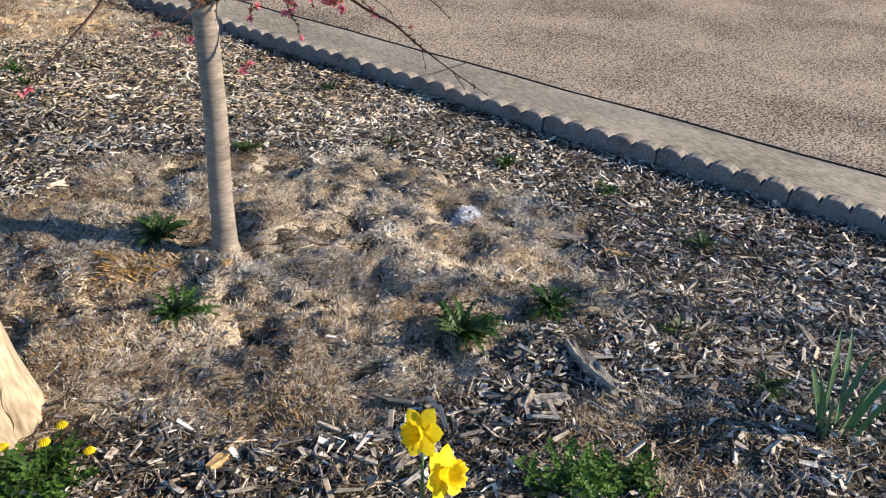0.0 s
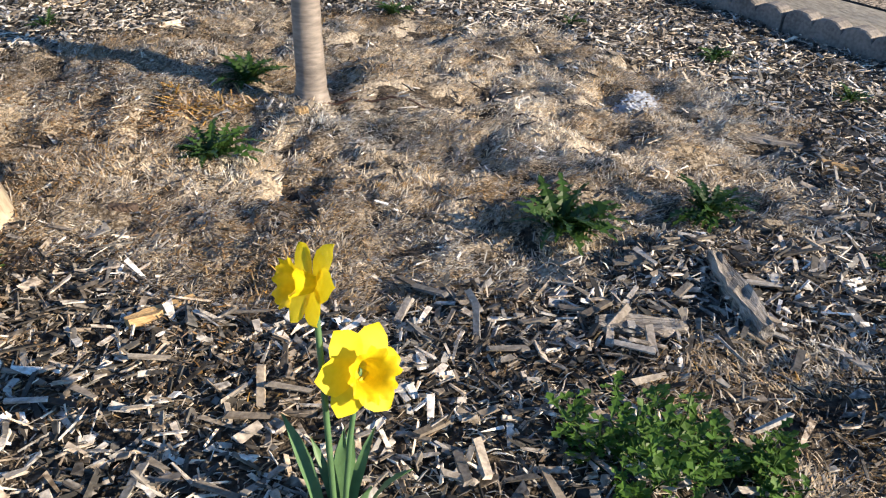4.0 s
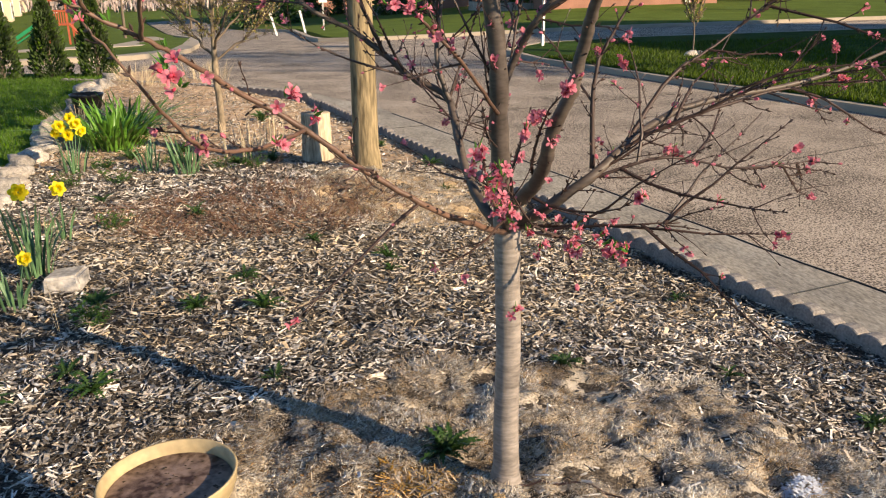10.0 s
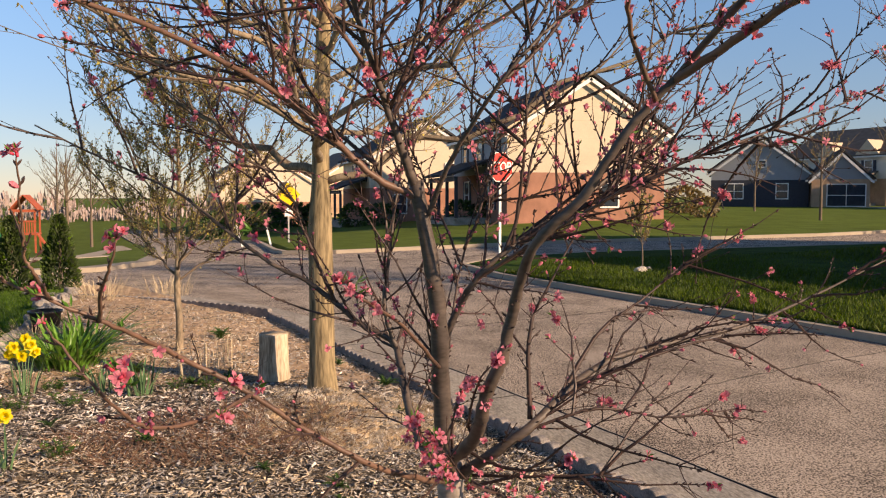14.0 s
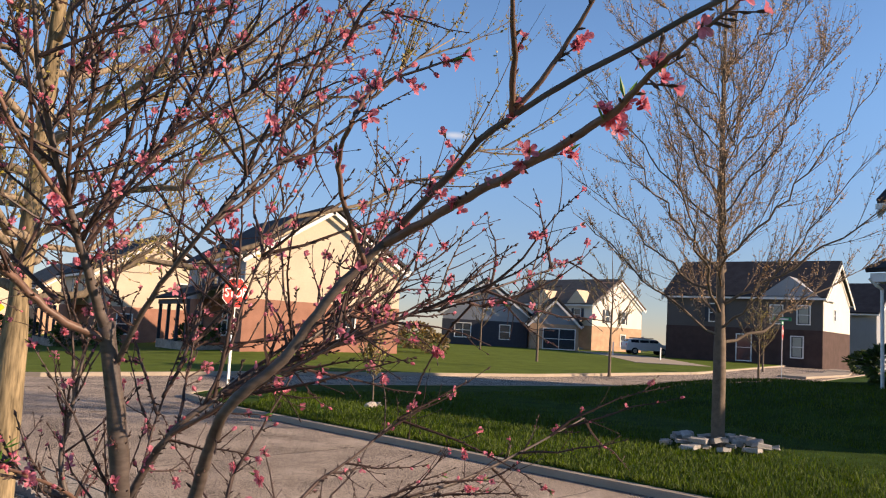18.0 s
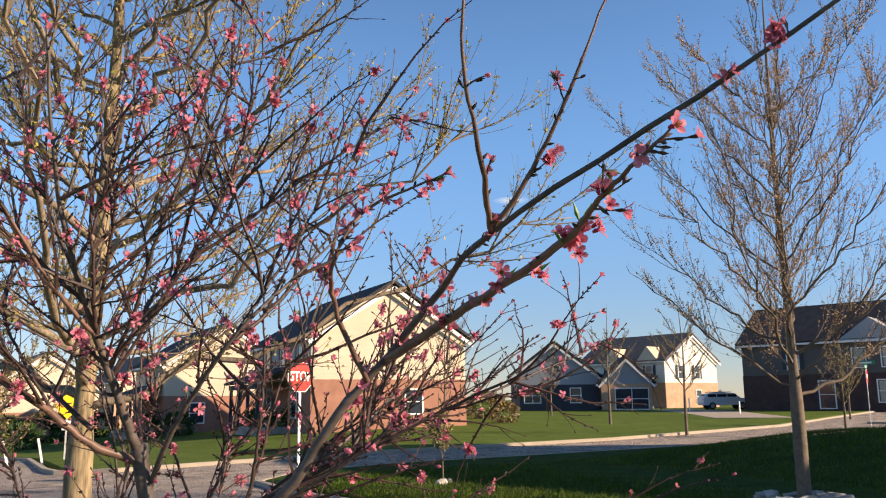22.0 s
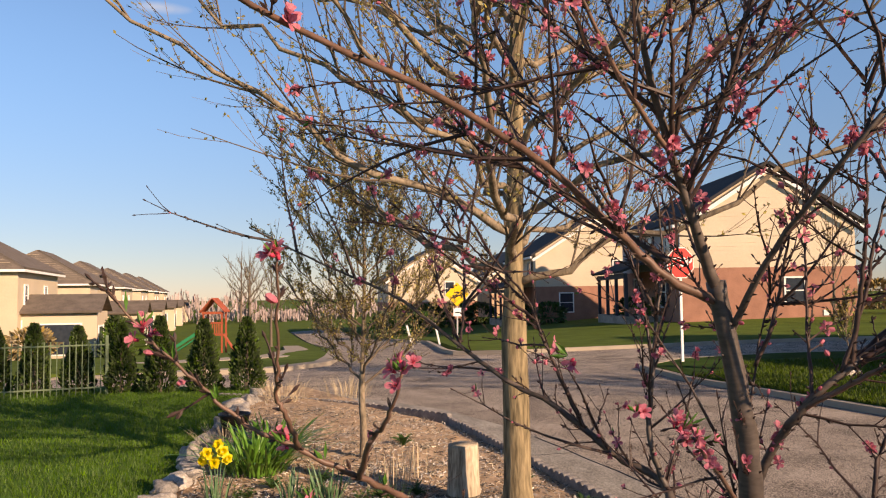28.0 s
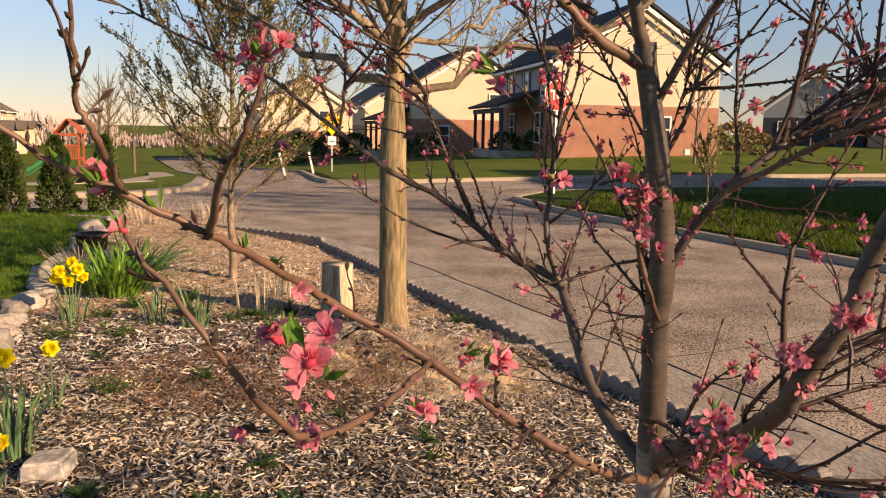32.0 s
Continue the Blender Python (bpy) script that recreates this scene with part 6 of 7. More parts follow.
M_blind = mat("pale curtain", (0.36, 0.36, 0.31), 0.8, 0.15, 2)


def slab(bm, a, b, c, d, t):
    """A sloping slab over four corners, t thick."""
    n = (Vector(b) - Vector(a)).cross(Vector(d) - Vector(a)).normalized() * t
    v = [bm.verts.new(p) for p in (a, b, c, d)] + [bm.verts.new(Vector(p) + n) for p in (a, b, c, d)]
    for q in ((3, 2, 1, 0), (4, 5, 6, 7), (0, 1, 5, 4), (1, 2, 6, 5), (2, 3, 7, 6), (3, 0, 4, 7)):
        bm.faces.new([v[i] for i in q])


def house(x, y, z, turn, W, L, split, eave, top, label, lower, upper, roof_mat, windows=(), hip=0.0, name="house", over=0.35, group="houses round the crossing"):
    """Walls of two materials and a gabled or hipped roof; the ridge runs along y, the gable faces -y. windows: wall, place along it, sill, width, height, shutters."""
    h = thing(name, x, y, rise(x, y) - 0.04, label, "house", group, turn)
    part("lower_wall", boxed(0, W, 0, L, -0.4, split), lower, h, "")
    bm = boxed(0.03, W - 0.03, 0.03, L - 0.03, split, eave)
    if not hip:
        xm = W / 2
        a = [bm.verts.new(p) for p in ((0.03, 0.03, eave), (W - 0.03, 0.03, eave), (xm, 0.03, top - 0.08))]
        b = [bm.verts.new(p) for p in ((0.03, L - 0.03, eave), (W - 0.03, L - 0.03, eave), (xm, L - 0.03, top - 0.08))]
        bm.faces.new(a)
        bm.faces.new(b[::-1])
        bm.faces.new((a[0], a[2], b[2], b[0]))
        bm.faces.new((a[2], a[1], b[1], b[2]))
    part("upper_wall", bm, upper, h, "")
    # courses of siding as thin proud boards on the gable side
    bm = bmesh.new()
    zz = split + 0.12
    while zz < top - 0.4:
        half = W / 2 if zz < eave else W / 2 * (top - zz) / (top - eave)
        box(bm, W / 2 - half + 0.08, W / 2 + half - 0.08, 0.018, 0.03, zz, zz + 0.012)
        zz += 0.2
    if zz > split + 0.2:
        part("siding", bm, upper, h, "")
    bm = bmesh.new()
    k = (top - eave) / (W / 2)
    o = over
    if hip:
        e = eave - o * k
        y0, y1 = hip, L - hip
        slab(bm, (-o, -o, e), (-o, L + o, e), (W / 2, y1, top), (W / 2, y0, top), -0.16)
        slab(bm, (W + o, L + o, e), (W + o, -o, e), (W / 2, y0, top), (W / 2, y1, top), -0.16)
        v = [bm.verts.new(p) for p in ((-o, -o, e), (W + o, -o, e), (W / 2, y0, top), (-o, L + o, e), (W + o, L + o, e), (W / 2, y1, top))]
        bm.faces.new((v[0], v[1], v[2]))
        bm.faces.new((v[4], v[3], v[5]))
        bm.faces.new((v[3], v[4], v[1], v[0]))
    else:
        e = eave - o * k
        slab(bm, (-o, -o, e), (-o, L + o, e), (W / 2, L + o, top), (W / 2, -o, top), -0.16)
        slab(bm, (W + o, L + o, e), (W + o, -o, e), (W / 2, -o, top), (W / 2, L + o, top), -0.16)
    bmesh.ops.recalc_face_normals(bm, faces=bm.faces)
    part("roof", bm, roof_mat, h, "")
    bm = bmesh.new()
    e = eave - o * k
    if not hip:
        for yy in (-o - 0.03, L + o + 0.03):
            for sx, ex in ((-o, W / 2), (W + o, W / 2)):
                slab(bm, (sx, yy - 0.03, e - 0.22), (sx, yy + 0.03, e - 0.22), (ex, yy + 0.03, top - 0.2), (ex, yy - 0.03, top - 0.2), 0.2 if sx < ex else -0.2)
    box(bm, -o - 0.12, -o, -o, L + o, e - 0.16, e + 0.0)
    box(bm, W + o, W + o + 0.12, -o, L + o, e - 0.16, e + 0.0)
    if hip:
        box(bm, -o, W + o, -o - 0.1, -o, e - 0.16, e)
    bmesh.ops.recalc_face_normals(bm, faces=bm.faces)
    part("trim", bm, M_white, h, "white rake boards and gutters")
    for wall, u, sill, w, hh, sh in windows:
        put_window(h, wall, u, sill, w, hh, sh, W, L)
    return h


def put_window(h, wall, u, sill, w, hh, sh, W, L):
    bm = bmesh.new()
    f = 0.09
    for a in ((-w / 2 - f, -w / 2, 0, hh), (w / 2, w / 2 + f, 0, hh), (-w / 2 - f, w / 2 + f, hh, hh + f), (-w / 2 - f, w / 2 + f, -f, 0)):
        box(bm, a[0], a[1], -.07, .02, a[2], a[3])
    ob = part("window", bm, M_white, h, "white framed window")
    part("mullion", boxed(-w / 2, w / 2, -.06, .02, hh / 2 - .03, hh / 2 + .03), M_white, ob)
    if w > 1.2:
        part("mullion", boxed(-.03, .03, -.065, .02, 0, hh), M_white, ob)
    place = {"S": pose(u, 0, sill), "W": pose(0, u, sill, 0, 0, -90), "E": pose(W, u, sill, 0, 0, 90), "N": pose(u, L, sill, 0, 0, 180)}[wall]
    ob.matrix_basis = place
    part("pane", boxed(-w / 2, w / 2, -.025, -.012, 0, hh), M_glass, ob, "dark glass pane")
    if sh == 2:
        part("curtain", boxed(-w / 2 + .1, w / 2 - .1, -.035, -.028, .05, hh - .05), M_blind, ob, "pale curtain")
    if sh == 1:
        for sx in (-1, 1):
            part("shutter", boxed(sx * (w / 2 + .28) - .17, sx * (w / 2 + .28) + .17, -.05, .02, -.05, hh + .05), M_shut, ob, "dark shutter")


def porch(h, x0, x1, y0, y1, z, roof_mat, posts, label="covered porch"):
    """A lean-to porch on the west wall."""
    bm = bmesh.new()
    slab(bm, (x0 - .3, y0 - .2, z), (x0 - .3, y1 + .2, z), (x1, y1 + .2, z + .9), (x1, y0 - .2, z + .9), -0.14)
    bmesh.ops.recalc_face_normals(bm, faces=bm.faces)
    part("porch_roof", bm, roof_mat, h, "shallow porch roof")
    part("porch_floor", boxed(x0, x1, y0, y1, -.3, .25), M_conc, h)
    part("porch_beam", boxed(x0 - .05, x0 + .15, y0, y1, z - .3, z - .02), M_shut, h)
    for k in range(posts):
        yy = y0 + .15 + (y1 - y0 - .3) * k / (posts - 1)
        part("porch_post", boxed(x0, x0 + .18, yy - .09, yy + .09, .25, z - .3, .01), M_shut, h)


# row of houses beyond the crossing, gables to the viewer
H1 = house(13.3, 41.2, 0.38, 0, 9.5, 12, 2.85, 5.35, 8.35, "two storey house with brick base and cream gable", M_brick, M_cream, M_roof,
           [("S", 6.1, .95, 1.0, 1.3, 0), ("W", 2.0, 3.4, .9, 1.4, 1), ("W", 5.5, 3.4, .9, 1.4, 1), ("W", 9, 3.4, .9, 1.4, 1), ("W", 3, .8, 1.0, 1.6, 1), ("W", 8.5, .8, 1.0, 1.6, 1)])
porch(H1, -2.2, 0, 3, 10, 2.7, M_roof, 4)
# Grey sheet over the cream west wall, with that side's shade in its colour
part("side_siding", boxed(-.012, .028, .03, 11.97, 2.86, 5.3), M_grey, H1, "grey siding over the cream side wall, toned for its shade")
part("vent", boxed(7.6, 7.9, -.05, .02, .25, .55), M_white, H1, "small white wall vent")
H2 = house(8.6, 61.5, 0.42, 4, 9.2, 11.5, 2.85, 5.4, 8.3, "two storey house with pale yellow gable and dark porch", M_brick, M_cream, M_roof,
           [("S", 6.6, 3.6, .8, 1.2, 0), ("S", 2.4, .9, 1, 1.4, 0), ("W", 2, 3.4, .9, 1.4, 1), ("W", 6, 3.4, .9, 1.4, 1)])
porch(H2, -2.2, 0, 1, 9, 2.7, M_roof, 4)
H3 = house(-3.5, 84, 0.42, 8, 9.5, 12, 2.85, 5.4, 8.4, "two storey house with sunlit yellow gable", M_brick, M_cream, M_brownroof, [("S", 6.5, 3.6, .9, 1.3, 0), ("S", 3, .8, .9, 1.3, 0)])
house(8.5, 100, 0.42, 10, 9.5, 12, 2.85, 5.4, 8.4, "far two storey house with brown roof", M_tanbrick, M_beige, M_brownroof, [("S", 4.5, 3.6, .9, 1.3, 0)])

# houses at the next corner
H4 = house(44.5, 72.0, 0.42, -33, 9.0, 11, 2.6, 3.6, 7.0, "low grey sided house with dark brick front", M_shut, M_grey, M_roof, [("S", 2.2, .8, 1.6, 1.4, 0), ("S", 6.6, .8, 1.0, 1.4, 0), ("S", 4.75, 3.9, .6, .6, 0)])
house(51.5, 66.0, 0.42, -33, 5.0, 6, 2.6, 2.9, 5.3, "gabled garage wing with brick front", M_tanbrick, M_grey, M_roof, [("S", 3.0, .1, 3.2, 2.0, 0)], name="garage")
H5 = house(65.8, 72.7, 0.40, 12, 10.5, 13, 2.9, 5.6, 8.8, "two storey house with tan brick and white gable", M_tanbrick, M_pale, M_brownroof,
           [("S", 3.0, 3.4, .9, 1.5, 1), ("S", 6.3, 3.4, .9, 1.5, 1), ("S", 6.4, .6, 1, 1.4, 0), ("W", 2.2, 3.4, .9, 1.5, 1), ("W", 5.0, 3.4, 1.0, 1.5, 1), ("W", 8.2, 3.4, .9, 1.5, 1), ("W", 8.5, .6, 1.0, 1.6, 0), ("W", 5.4, .1, 1.1, 2.1, 0)])
porch(H5, -2.2, 0, 1.2, 9.5, 2.75, M_brownroof, 4)
dorm = bmesh.new()
for gy in (2.2, 7.4):
    xg = -.35
    v = [dorm.verts.new(p) for p in ((xg, gy - 1.7, 5.3), (xg, gy + 1.7, 5.3), (xg, gy, 7.2), (3.2, gy - 1.7, 5.3), (3.2, gy + 1.7, 5.3), (3.2, gy, 7.2))]
    for q in ((0, 2, 1), (0, 3, 5, 2), (1, 2, 5, 4)):
        dorm.faces.new([v[i] for i in q])
part("front_gable", dorm, M_beige, H5, "small front gable")
# The upper siding's dark taupe stands in for shade on the west wall
H6 = house(61.7, 39.8, 0.30, 21, 10.0, 13.5, 3.0, 5.9, 9.2, "two storey dark brick house with shade-darkened walls and a white gable side", M_shadebrick, mat("taupe siding darkened for shade", (0.10, 0.09, 0.085), 0.7, 0.12, 0.6, 20, 0.002), M_roof,
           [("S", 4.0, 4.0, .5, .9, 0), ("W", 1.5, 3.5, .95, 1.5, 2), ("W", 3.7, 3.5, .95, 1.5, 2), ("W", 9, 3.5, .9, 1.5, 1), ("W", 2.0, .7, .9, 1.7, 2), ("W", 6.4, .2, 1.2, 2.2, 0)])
# Pale sheet keeps the sunlit gable light over the shade-dark siding
bm = bmesh.new()
gable = ((.1, 3.0), (9.9, 3.0), (9.9, 5.85), (5.0, 9.0), (.1, 5.85))
near, back = [bm.verts.new((gx, -.02, gz)) for gx, gz in gable], [bm.verts.new((gx, .015, gz)) for gx, gz in gable]
bm.faces.new(near)
bm.faces.new(back[::-1])
for k in range(5):
    bm.faces.new((near[k], back[k], back[(k + 1) % 5], near[(k + 1) % 5]))
bmesh.ops.recalc_face_normals(bm, faces=bm.faces)
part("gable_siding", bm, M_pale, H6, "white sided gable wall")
bm = bmesh.new()
v = [bm.verts.new(p) for p in ((-.42, -.2, 5.5), (-.42, 5.4, 5.5), (-.42, 2.6, 7.5), (3.4, -.2, 5.5), (3.4, 5.4, 5.5), (3.4, 2.6, 7.5))]
for q in ((0, 2, 1), (0, 3, 5, 2), (1, 2, 5, 4)):
    bm.faces.new([v[i] for i in q])
part("front_gable", bm, M_grey, H6, "grey front gable over two windows")
house(78, 45, 0.35, 15, 10, 12, 2.8, 5.5, 8.6, "grey house in the distance with pale trim", M_grey, M_grey, M_roof, [("S", 5, 1.2, 1.0, 1.3, 0), ("S", 5, 3.8, 1.0, 1.3, 0)])

# corner house with a projecting brick bay, close by
H7 = house(22.6, -2.1, 0.0, 0, 13, 13.2, 2.5, 5.5, 10.6, "large house with dark brick base and white upper storey", M_shadebrick, M_pale, M_roof,
           [("W", 11.6, 3.65, 1.0, 1.4, 2), ("W", 9.0, 3.65, 1.0, 1.4, 2), ("W", 5.5, 3.65, 1.0, 1.4, 0), ("N", 3.0, 3.65, 1, 1.4, 0)])
part("bay_wall", boxed(-1.1, 0, 7.4, 12.85, -.3, 3.1), M_shadebrick, H7, "brick bay wall")
bm = bmesh.new()
slab(bm, (-1.5, 7.0, 3.14), (-1.5, 13.2, 3.14), (0, 13.2, 3.72), (0, 7.0, 3.72), -.12)
bmesh.ops.recalc_face_normals(bm, faces=bm.faces)
part("bay_roof", bm, M_roof, H7, "dark shed roof over the bay")
part("bay_trim", boxed(-1.45, 0, 7.2, 13.1, 2.88, 3.12), M_white, H7, "white trim band under the bay roof")
w = part("bay_window", boxed(-1.16, -1.1, 9.9, 12.05, .92, 2.45), M_white, H7, "wide white framed window")
part("pane", boxed(-1.175, -1.161, 10.0, 11.95, 1.02, 2.35), M_blind, w, "window with pale curtains")
s = Soup()
s.tube([(-1.48, 13.1, 2.98), (-1.32, 12.98, 2.78), (-1.18, 12.92, 2.68), (-1.16, 12.92, 0.0)], [.05, .05, .05, .05], 8)
s.make("downspout", M_white, H7, "white downspout")
part("utility_box", boxed(-1.9, -1.3, 9.6, 12.1, -.3, .75, .04), M_shut, H7, "dark low box by the wall")

# long row of beige houses to the left of the play tower
for k, (hx, hy) in enumerate(((-35.3, 48.3), (-39.6, 70.9), (-44.8, 93.5), (-49.9, 116), (-55.2, 139), (-60.5, 162))):
    hh = house(hx, hy, 0.42, 13.4, 10.0, 13.5, 2.9, 6.0, 8.9, "beige two storey house with brown hipped roof", M_beige, M_beige, M_brownroof,
               [("E", 2.2, 3.5, .9, 1.3, 0), ("E", 8.6, 3.5, .9, 1.3, 0), ("E", 2.0, .5, 1.9, 2.0, 0), ("S", 3, 3.5, .9, 1.3, 0), ("S", 7, 3.5, .9, 1.3, 0), ("S", 8, .6, 1, 1.4, 0)], hip=3.2, group="row of beige houses")
    part("sunroom_wall", boxed(10, 14.5, 1.0, 6.2, -.3, 3.05), M_beige, hh, "single storey sunroom walls")
    bm = bmesh.new()
    slab(bm, (9.8, .6, 3.0), (14.8, .6, 3.0), (14.8, 3.6, 4.1), (9.8, 3.6, 4.1), .15)
    slab(bm, (14.8, 6.6, 3.0), (9.8, 6.6, 3.0), (9.8, 3.6, 4.1), (14.8, 3.6, 4.1), .15)
    bmesh.ops.recalc_face_normals(bm, faces=bm.faces)
    part("sunroom_roof", bm, M_brownroof, hh, "low brown gabled roof")
    for u0 in (1.5, 3.9):
        ob = part("patio_door", boxed(14.5, 14.56, u0, u0 + 1.9, .05, 2.15), M_white, hh, "white framed patio door")
        part("pane", boxed(14.565, 14.575, u0 + .12, u0 + .9, .15, 2.05), M_glass, ob)
        part("pane", boxed(14.565, 14.575, u0 + 1.0, u0 + 1.78, .15, 2.05), M_glass, ob)
    ob = part("window", boxed(11.0, 13.6, .94, 1.0, .25, 2.35), M_white, hh, "white framed window")
    part("pane", boxed(11.12, 13.48, .925, .939, .35, 2.25), M_glass, ob)

# ---- play tower ----
M_cedar = mat("red cedar", (0.36, 0.085, 0.04), 0.7, 0.25, 3, 30, 0.002)
play = thing("play_tower", -13.2, 50.0, rise(-13.2, 50) - .06, "red cedar play tower with a roof and green slide", "playset")
play.scale = (0.66, 0.66, 1.06)
for sx in (-1, 1):
    for sy in (-1, 1):
        part("post", boxed(sx * .85 - .07, sx * .85 + .07, sy * .85 - .07, sy * .85 + .07, -.3, 2.45), M_cedar, play)
part("deck", boxed(-.95, .95, -.95, .95, 1.05, 1.15), M_cedar, play)
for k in range(9):
    u = -.8 + k * .2
    part("rail_slat", boxed(u - .05, u + .05, -.95, -.9, 1.15, 1.75), M_cedar, play)
    part("rail_slat", boxed(-.95, -.9, u - .05, u + .05, 1.15, 1.75), M_cedar, play)
part("top_rail", boxed(-.98, .98, -.97, -.89, 1.75, 1.85), M_cedar, play)
part("beam", boxed(-1.0, 1.0, -.97, -.85, 2.3, 2.45), M_cedar, play)
bm = bmesh.new()
slab(bm, (-1.15, -1.15, 2.4), (-1.15, 1.15, 2.4), (0, 1.15, 3.2), (0, -1.15, 3.2), -.06)
slab(bm, (1.15, 1.15, 2.4), (1.15, -1.15, 2.4), (0, -1.15, 3.2), (0, 1.15, 3.2), -.06)
bmesh.ops.recalc_face_normals(bm, faces=bm.faces)
part("roof", bm, M_cedar, play, "cedar plank roof")
bm = bmesh.new()
slab(bm, (.95, -.5, 1.1), (.95, .2, 1.1), (2.2, .2, -.1), (2.2, -.5, -.1), .08)
part("ladder", bm, M_cedar, play, "sloping cedar ladder")
bm = bmesh.new()
slab(bm, (-.95, -.3, 1.15), (-.95, .3, 1.15), (-3.6, .3, .1), (-3.6, -.3, .1), .08)
slab(bm, (-.95, -.34, 1.35), (-.95, -.28, 1.35), (-3.6, -.28, .3), (-3.6, -.34, .3), .2)
part("slide", bm, M_green, play, "green plastic slide")


# ---- hedges and shrubs ----
M_arb = mat("dark arborvitae foliage", (0.05, 0.082, 0.02), 0.8, 0.4, 6, 40, island=0.5)
M_shrub = mat("green shrub foliage", (0.05, 0.10, 0.028), 0.8, 0.4, 6, 40, island=0.5)
M_bushtan = mat("budding shrub twigs", (0.26, 0.2, 0.10), 0.85, 0.35, 6, 40, island=0.5)


def foliage_mesh(seed, n, r, h, shape, size, material, name="foliage"):
    rng = random.Random(seed)
    V, F = [], []
    for i in range(n):
        t = rng.random() ** 0.85
        prof = {"cone": (1 - t) ** 0.62 * min(1, 0.72 + t * 2.2), "ball": math.sqrt(max(0, 1 - (2 * t - 1) ** 2))}[shape]
        a = rng.uniform(0, 6.28)
        lump = 1 + 0.16 * math.sin(a * 3 + t * 9 + seed) + 0.1 * math.sin(a * 7 + t * 21)
        d = r * prof * lump * rng.uniform(0.72, 1.05)
        c = Vector((d * math.cos(a), d * math.sin(a), h * t))
        out = Vector((math.cos(a), math.sin(a), 0.9 if shape == "cone" else (2 * t - 1) * 1.5)).normalized()
        s = out.cross(Vector((rng.uniform(-1, 1), rng.uniform(-1, 1), rng.uniform(-1, 1)))).normalized()
        L, w = size * rng.uniform(.6, 1.4), size * rng.uniform(.25, .5)
        o = len(V)
        V += [(c - s * w)[:], (c + s * w)[:], (c + s * w * .7 + out * L)[:], (c + out * L * 1.35)[:], (c - s * w * .7 + out * L)[:]]
        F.append((o, o + 1, o + 2, o + 3, o + 4))
    me = bpy.data.meshes.new(name)
    me.from_pydata(V, [], F)
    me.materials.append(material)
    return me


def shrub(name, x, y, z, me, stem_h, label, category, group="", s=1.0, tall=1.0):
    b = thing(name, x, y, z, label, category, group)
    b.scale = (s, s, s * tall)
    ob = new("crown", me)
    ob.parent = b
    so = Soup()
    so.tube([(0, 0, -.1), (0, 0, stem_h)], [.04, .02], 6)
    so.make("stem", M_limb, b)
    return b


ARB = [foliage_mesh(i, 4200, .31, 1.3, "cone", .045, M_arb) for i in range(3)]
for k, (ax, ay, s, tl) in enumerate(((-3.79, 13.2, 1.0, 1.0), (-4.54, 13.15, 1.0, .98), (-5.3, 13.1, 1.0, 1.03), (-6.0, 13.15, .95, 1.0), (-6.9, 13.5, .95, .95), (-7.6, 13.3, .95, 1.0), (-8.4, 13.5, .95, .97))):
    shrub("arborvitae", ax, ay, -.02, ARB[k % 3], .9, "narrow conical dark green arborvitae", "shrub", "arborvitae beside the lawn", s, tl)
ROW = foliage_mesh(9, 800, .75, 2.3, "cone", .2, M_arb)
for k in range(9):
    shrub("arborvitae", -18.3 - k * .35, 47 + k * 1.5, rise(-18.3 - k * .35, 47 + k * 1.5) - .08, ROW, 1.2, "dark green hedge arborvitae by the houses", "shrub", "hedge by the beige houses")
BUSH = [foliage_mesh(20 + i, 600, 1.0, 1.5, "ball", .18, (M_shrub, M_arb, M_bushtan)[i]) for i in range(3)]
for bx, by, k, s in ((-1.8, 79, 1, 1.6), (0.8, 78, 1, 1.5), (3.4, 78, 0, 1.5), (5.6, 77.5, 1, 1.3), (13.6, 45, 1, .95), (12.4, 48, 0, .9), (26.5, 43, 2, 0.8), (29, 50, 2, 1.2), (-.5, 66, 0, 1.2), (7.2, 60, 1, 1.1), (25.0, 12.6, 1, .8), (-3.4, 72, 0, 1.3), (56.5, 33, 1, 1.0), (9.0, 57.5, 0, 1.0), (-23.5, 48, 2, 1.2), (-25, 46, 2, 1.0)):
    shrub("bush", bx, by, rise(bx, by) - .1, BUSH[k], .6, ("rounded green garden bush", "dense dark green evergreen bush", "tan budding twiggy bush")[k], "bush", "garden bushes", s)

# fence of pickets by the lawn
M_fence = mat("green coated wire", (0.13, 0.175, 0.10), 0.6, 0.2, 6)
fence = thing("picket_fence", -11.0, 11.0, 0, "low green wire picket fence beside the lawn", "fence", turn=22.5)
for k in range(53):
    part("picket", boxed(k * .1 - .008, k * .1 + .008, -.008, .008, -.05, .93), M_fence, fence)
for zz in (.12, .86):
    part("rail", boxed(0, 5.24, -.012, .012, zz - .012, zz + .012), M_fence, fence)
for k in range(3):
    part("post", boxed(k * 2.6 - .025, k * 2.6 + .025, -.025, .025, -.3, 1.02), M_fence, fence)

# loose stones round the corner tree
rng = random.Random(12)
M_slab = mat("grey stone slab", (0.36, 0.34, 0.31), 0.85, 0.25, 4, 40, 0.004, each=0.2)
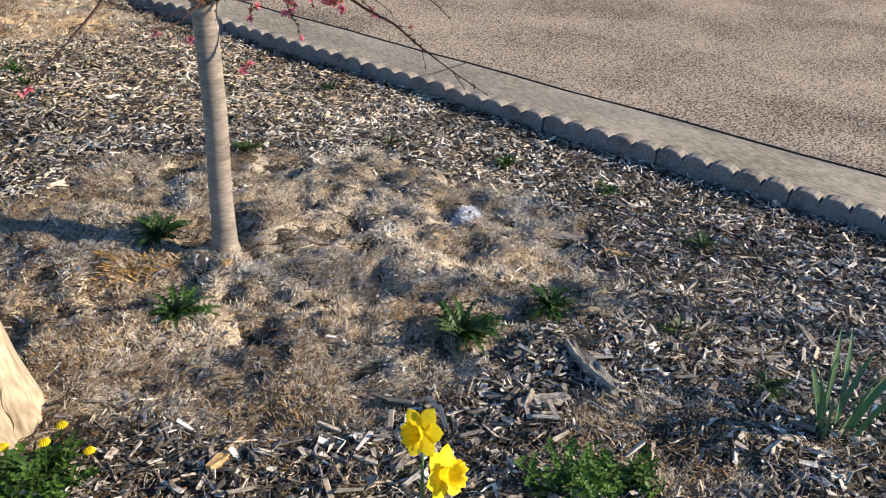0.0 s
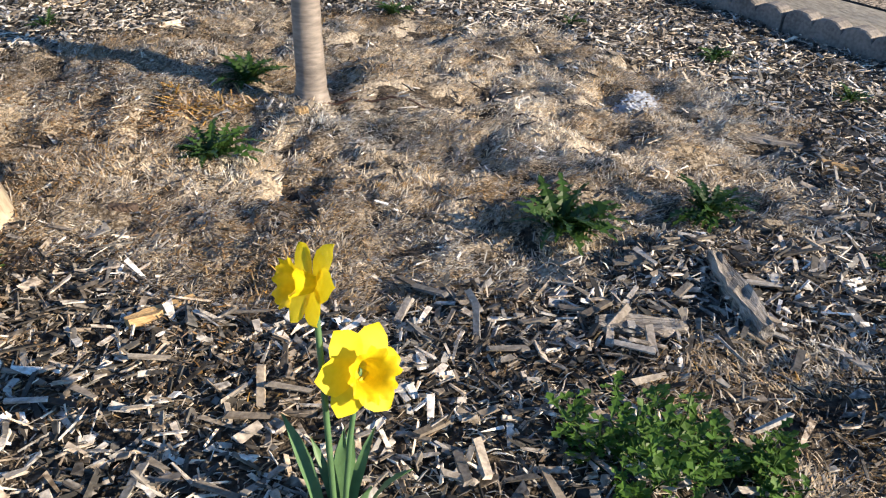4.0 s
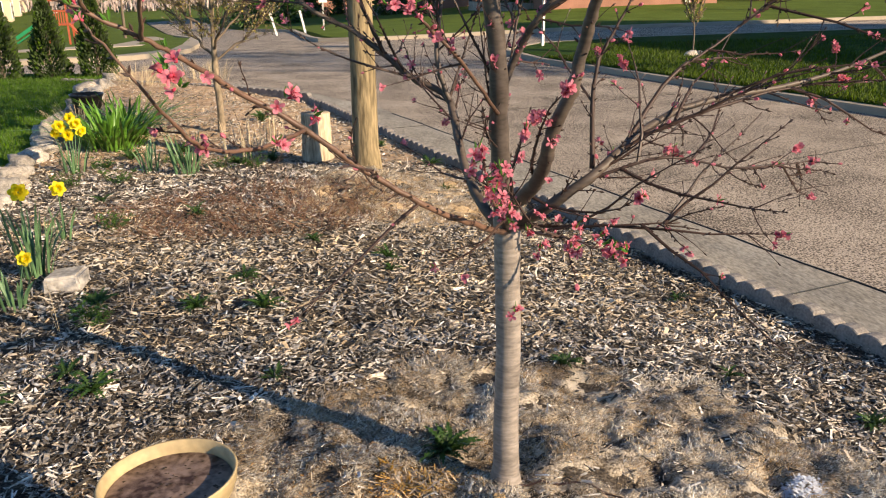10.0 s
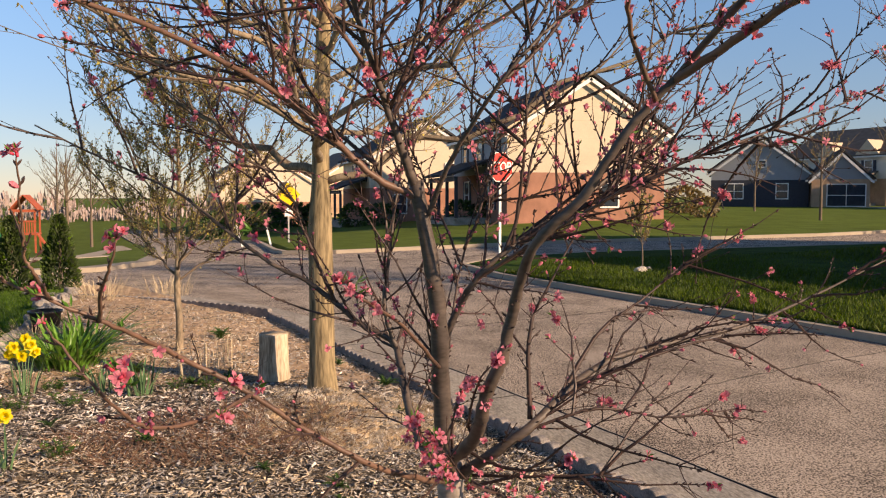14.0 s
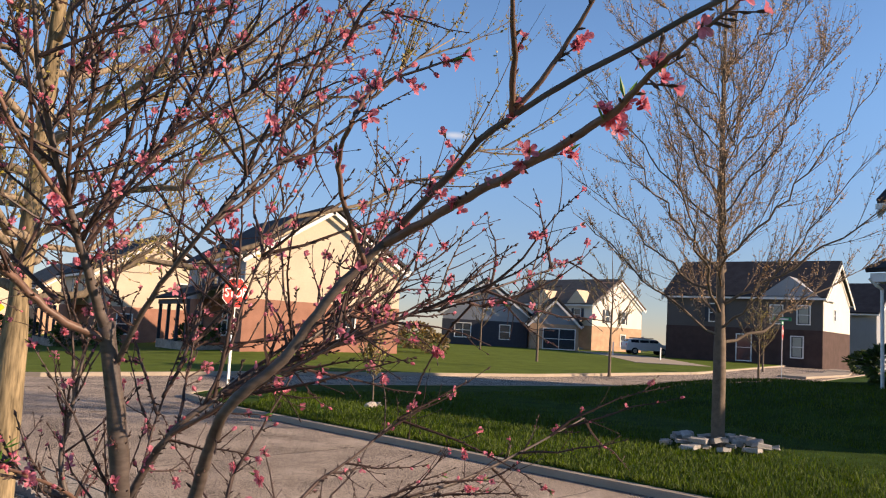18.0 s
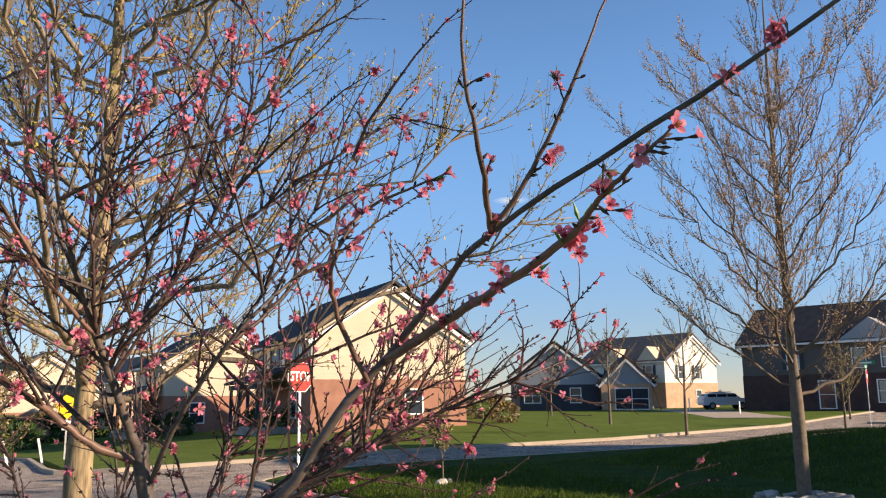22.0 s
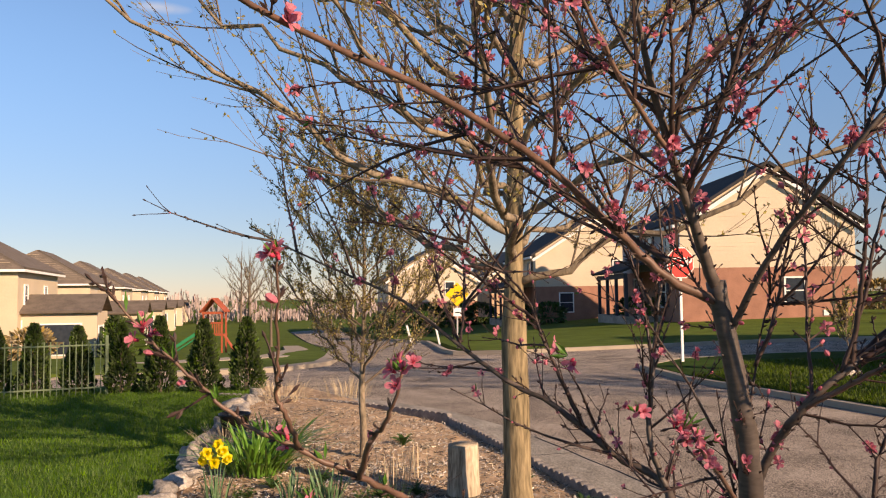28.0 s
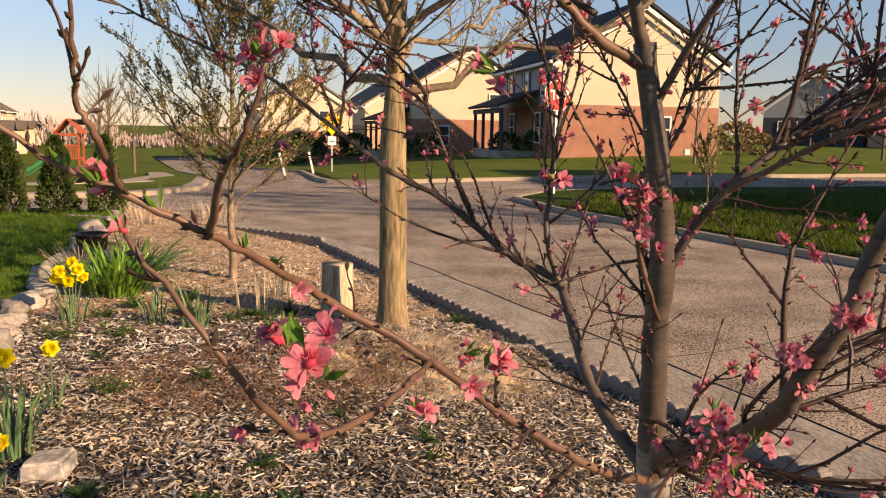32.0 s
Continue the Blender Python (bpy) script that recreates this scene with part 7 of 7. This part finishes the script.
for k in range(46):
    a, d = rng.uniform(0, 6.28), rng.uniform(.3, 1.0)
    L, w, t = rng.uniform(.14, .3), rng.uniform(.1, .18), rng.uniform(.05, .09)
    bm = boxed(-L / 2, L / 2, -w / 2, w / 2, -t / 2, t / 2, .012)
    for v in bm.verts:
        v.co += Vector((rng.uniform(-1, 1), rng.uniform(-1, 1), rng.uniform(-1, 1))) * .012
    ob = part("loose_stone", bm, M_slab)
    ob.matrix_world = pose(11.44 + d * math.cos(a), 7.86 + d * math.sin(a) * .9, -.04 + t / 2 + .2 * max(0, 1 - abs(d - .5) * 2.2) * rng.random(), rng.uniform(-14, 14), rng.uniform(-14, 14), rng.uniform(0, 360))
    tagged(ob, "grey loose stone slab ringing the corner tree", "stone", "stones round the corner tree")

# saplings and farther trees
far = dict(leafy=0.5, sides=5, fine=0.7, twig_r=0.012, bud_size=0.05, bark=M_limb)
for i, (tx, ty, th, sp, tr) in enumerate(((27.0, 27.5, 6.5, 1.7, .07), (8.0, 14.6, 2.0, .35, .018), (17.5, 33.5, 6.0, 1.5, .06), (30, 37, 7, 2, .08), (25.5, 49, 9.5, 2.2, .11), (27.5, 54, 9, 2.2, .11), (31, 22.2, 4.2, .9, .05), (-16, 75, 9, 2.8, .13), (-12.5, 66, 8, 2.2, .11), (-21, 95, 11, 3.5, .16), (-9, 80, 7, 2, .1), (36, 52, 6, 1.5, .07), (46, 33.5, 5.0, 1.4, .06), (-25, 120, 12, 4, .2))):
    bare_tree("young_street_tree", tx, ty, rise(tx, ty) - .08, "bare young tree with thin ascending branches", th * .28, tr, 11, th, sp, 50 + i, group="young street trees", **far)
stone(7.9, 14.45, -.05, .16, 10, 1, "pale stone at the foot of a sapling")
stone(8.2, 14.7, -.05, .13, 50, 3, "pale stone at the foot of a sapling")
# far woods
# Brown lightened so that the colour itself holds the haze of distance
WOODS = mat("bare woods lightened for haze", (0.36, 0.29, 0.27), 0.95, 0.3, 0.4, 4, island=0.3)
rng = random.Random(6)
V, F = [], []
for _ in range(11000):
    a = rng.uniform(-1.0, 0.9)
    d = rng.uniform(150, 230)
    x, y = math.sin(a) * d, math.cos(a) * d
    z = -2.5 + 6.4 * rng.random() ** 1.8 * max(0.15, 0.45 + 0.45 * math.sin(a * 31) * math.sin(a * 13 + 1) + 0.25 * math.sin(a * 83))
    w = rng.uniform(.05, .16)
    o = len(V)
    for b in (0, 1.3, 2.5, 3.9, 5.1):
        V.append((x + math.cos(b + a) * w, y + rng.uniform(-1, 1), z + math.sin(b + a) * w * 9.0))
    F.append((o, o + 1, o + 2, o + 3, o + 4))
tagged(mesh_ob("woods", V, F, WOODS), "distant line of bare brown woods", "woods", kind="stuff")

# ---- kerbs, pavements and drives ----
M_kerb = mat("pale concrete kerb", (0.37, 0.315, 0.25), 0.88, 0.15, 2, 60, 0.002, spec=0.1)
strip("kerb_across", [(edge_x(y, 6.15), y) for y in (-30, -10, 0, 5, 10, 15)] + [(4.6, 17.8), (6.0, 19.6), (9.0, 20.6), (24, 21.6), (38, 24.5), (64, 36)], .16, -.3, -.07, M_kerb, "pale concrete kerb of the corner lawn", "kerb")
strip("kerb_far", [(60, 42), (36, 30), (22, 26.6), (10, 25.6), (2.2, 24.8), (.5, 25.8), (.2, 28), (-.2, 42), (-3.5, 64)], .2, -.3, -.05, M_kerb, "pale concrete kerb before the far houses", "kerb")
strip("kerb_play", [(-60, 20.3), (-6.5, 19.0), (-4.3, 19.6), (-3.2, 22.2), (-3.3, 26), (-4.5, 40), (-8, 62)], .5, -.3, -.05, M_kerb, "pale concrete kerb by the play lawn", "kerb", -1)
strip("pavement_play", [(-60, 25.5), (-8, 24.5), (-5.2, 27)], 1.2, -.3, -.045, M_kerb, "pale concrete pavement by the play lawn", "pavement", -1)
strip("pavement_play", [(-5.2, 27), (-6.4, 42), (-10, 64)], 1.2, -.3, -.045, M_kerb, "pale concrete pavement along the street", "pavement", -1)
strip("drive", [(44, 36), (52, 48), (60, 62)], 5.0, -.3, -.04, M_kerb, "concrete driveway of the corner house", "driveway", -1)
strip("drive", [(42, 27.5), (50, 30), (60, 36)], 1.6, -.3, -.04, M_kerb, "concrete pavement by the dark brick house", "pavement", -1)
# joints in the gutter
for k in range(8):
    y0 = 1.55 + 2.95 * (k - 3)
    if y0 > 9:
        break
    x0 = edge_x(y0, .07)
    d = Vector((1, .25, 0)).normalized()
    s = Soup()
    s.tube([(x0, y0, ROAD_Z + .004), (x0 + d.x * .7, y0 + d.y * .7, ROAD_Z + .004)], [.007, .007], 6)
    tagged(s.make("gutter_joint", M_black), "dark joint across the concrete gutter", "joint", kind="structure")
s = Soup()
s.tube([(edge_x(y, .775) + .01 * math.sin(y * 5), y, ROAD_Z + .002) for y in [-6 + .35 * k for k in range(43)]], [.012] * 43, 6)
tagged(s.make("gutter_seam", M_black), "dark seam between the gutter and the asphalt", "joint", kind="structure")
rng = random.Random(2)
for pts in (((2.05, 4.08), (2.8, 4.27), (3.65, 4.65), (4.9, 5.15), (6.35, 5.65), (6.9, 5.9)), ((1.9, 8.5), (3.4, 9.0), (5.2, 9.6)), ((-1, 20.6), (3, 20.9), (7, 21.5)), ((1.5, 14.5), (3, 14.9), (4.5, 15.6))):
    s = Soup()
    cp = [Vector((p[0], p[1], ROAD_Z + .0 + rise(p[0], p[1]))) for p in pts]
    cp = [p + Vector((rng.uniform(-.02, .02), rng.uniform(-.02, .02), 0)) for p in curve_points(cp, 8)]
    s.tube(cp, [.0045] * len(cp), 5)
    tagged(s.make("road_crack", M_black), "dark filled crack in the asphalt", "crack", kind="structure")
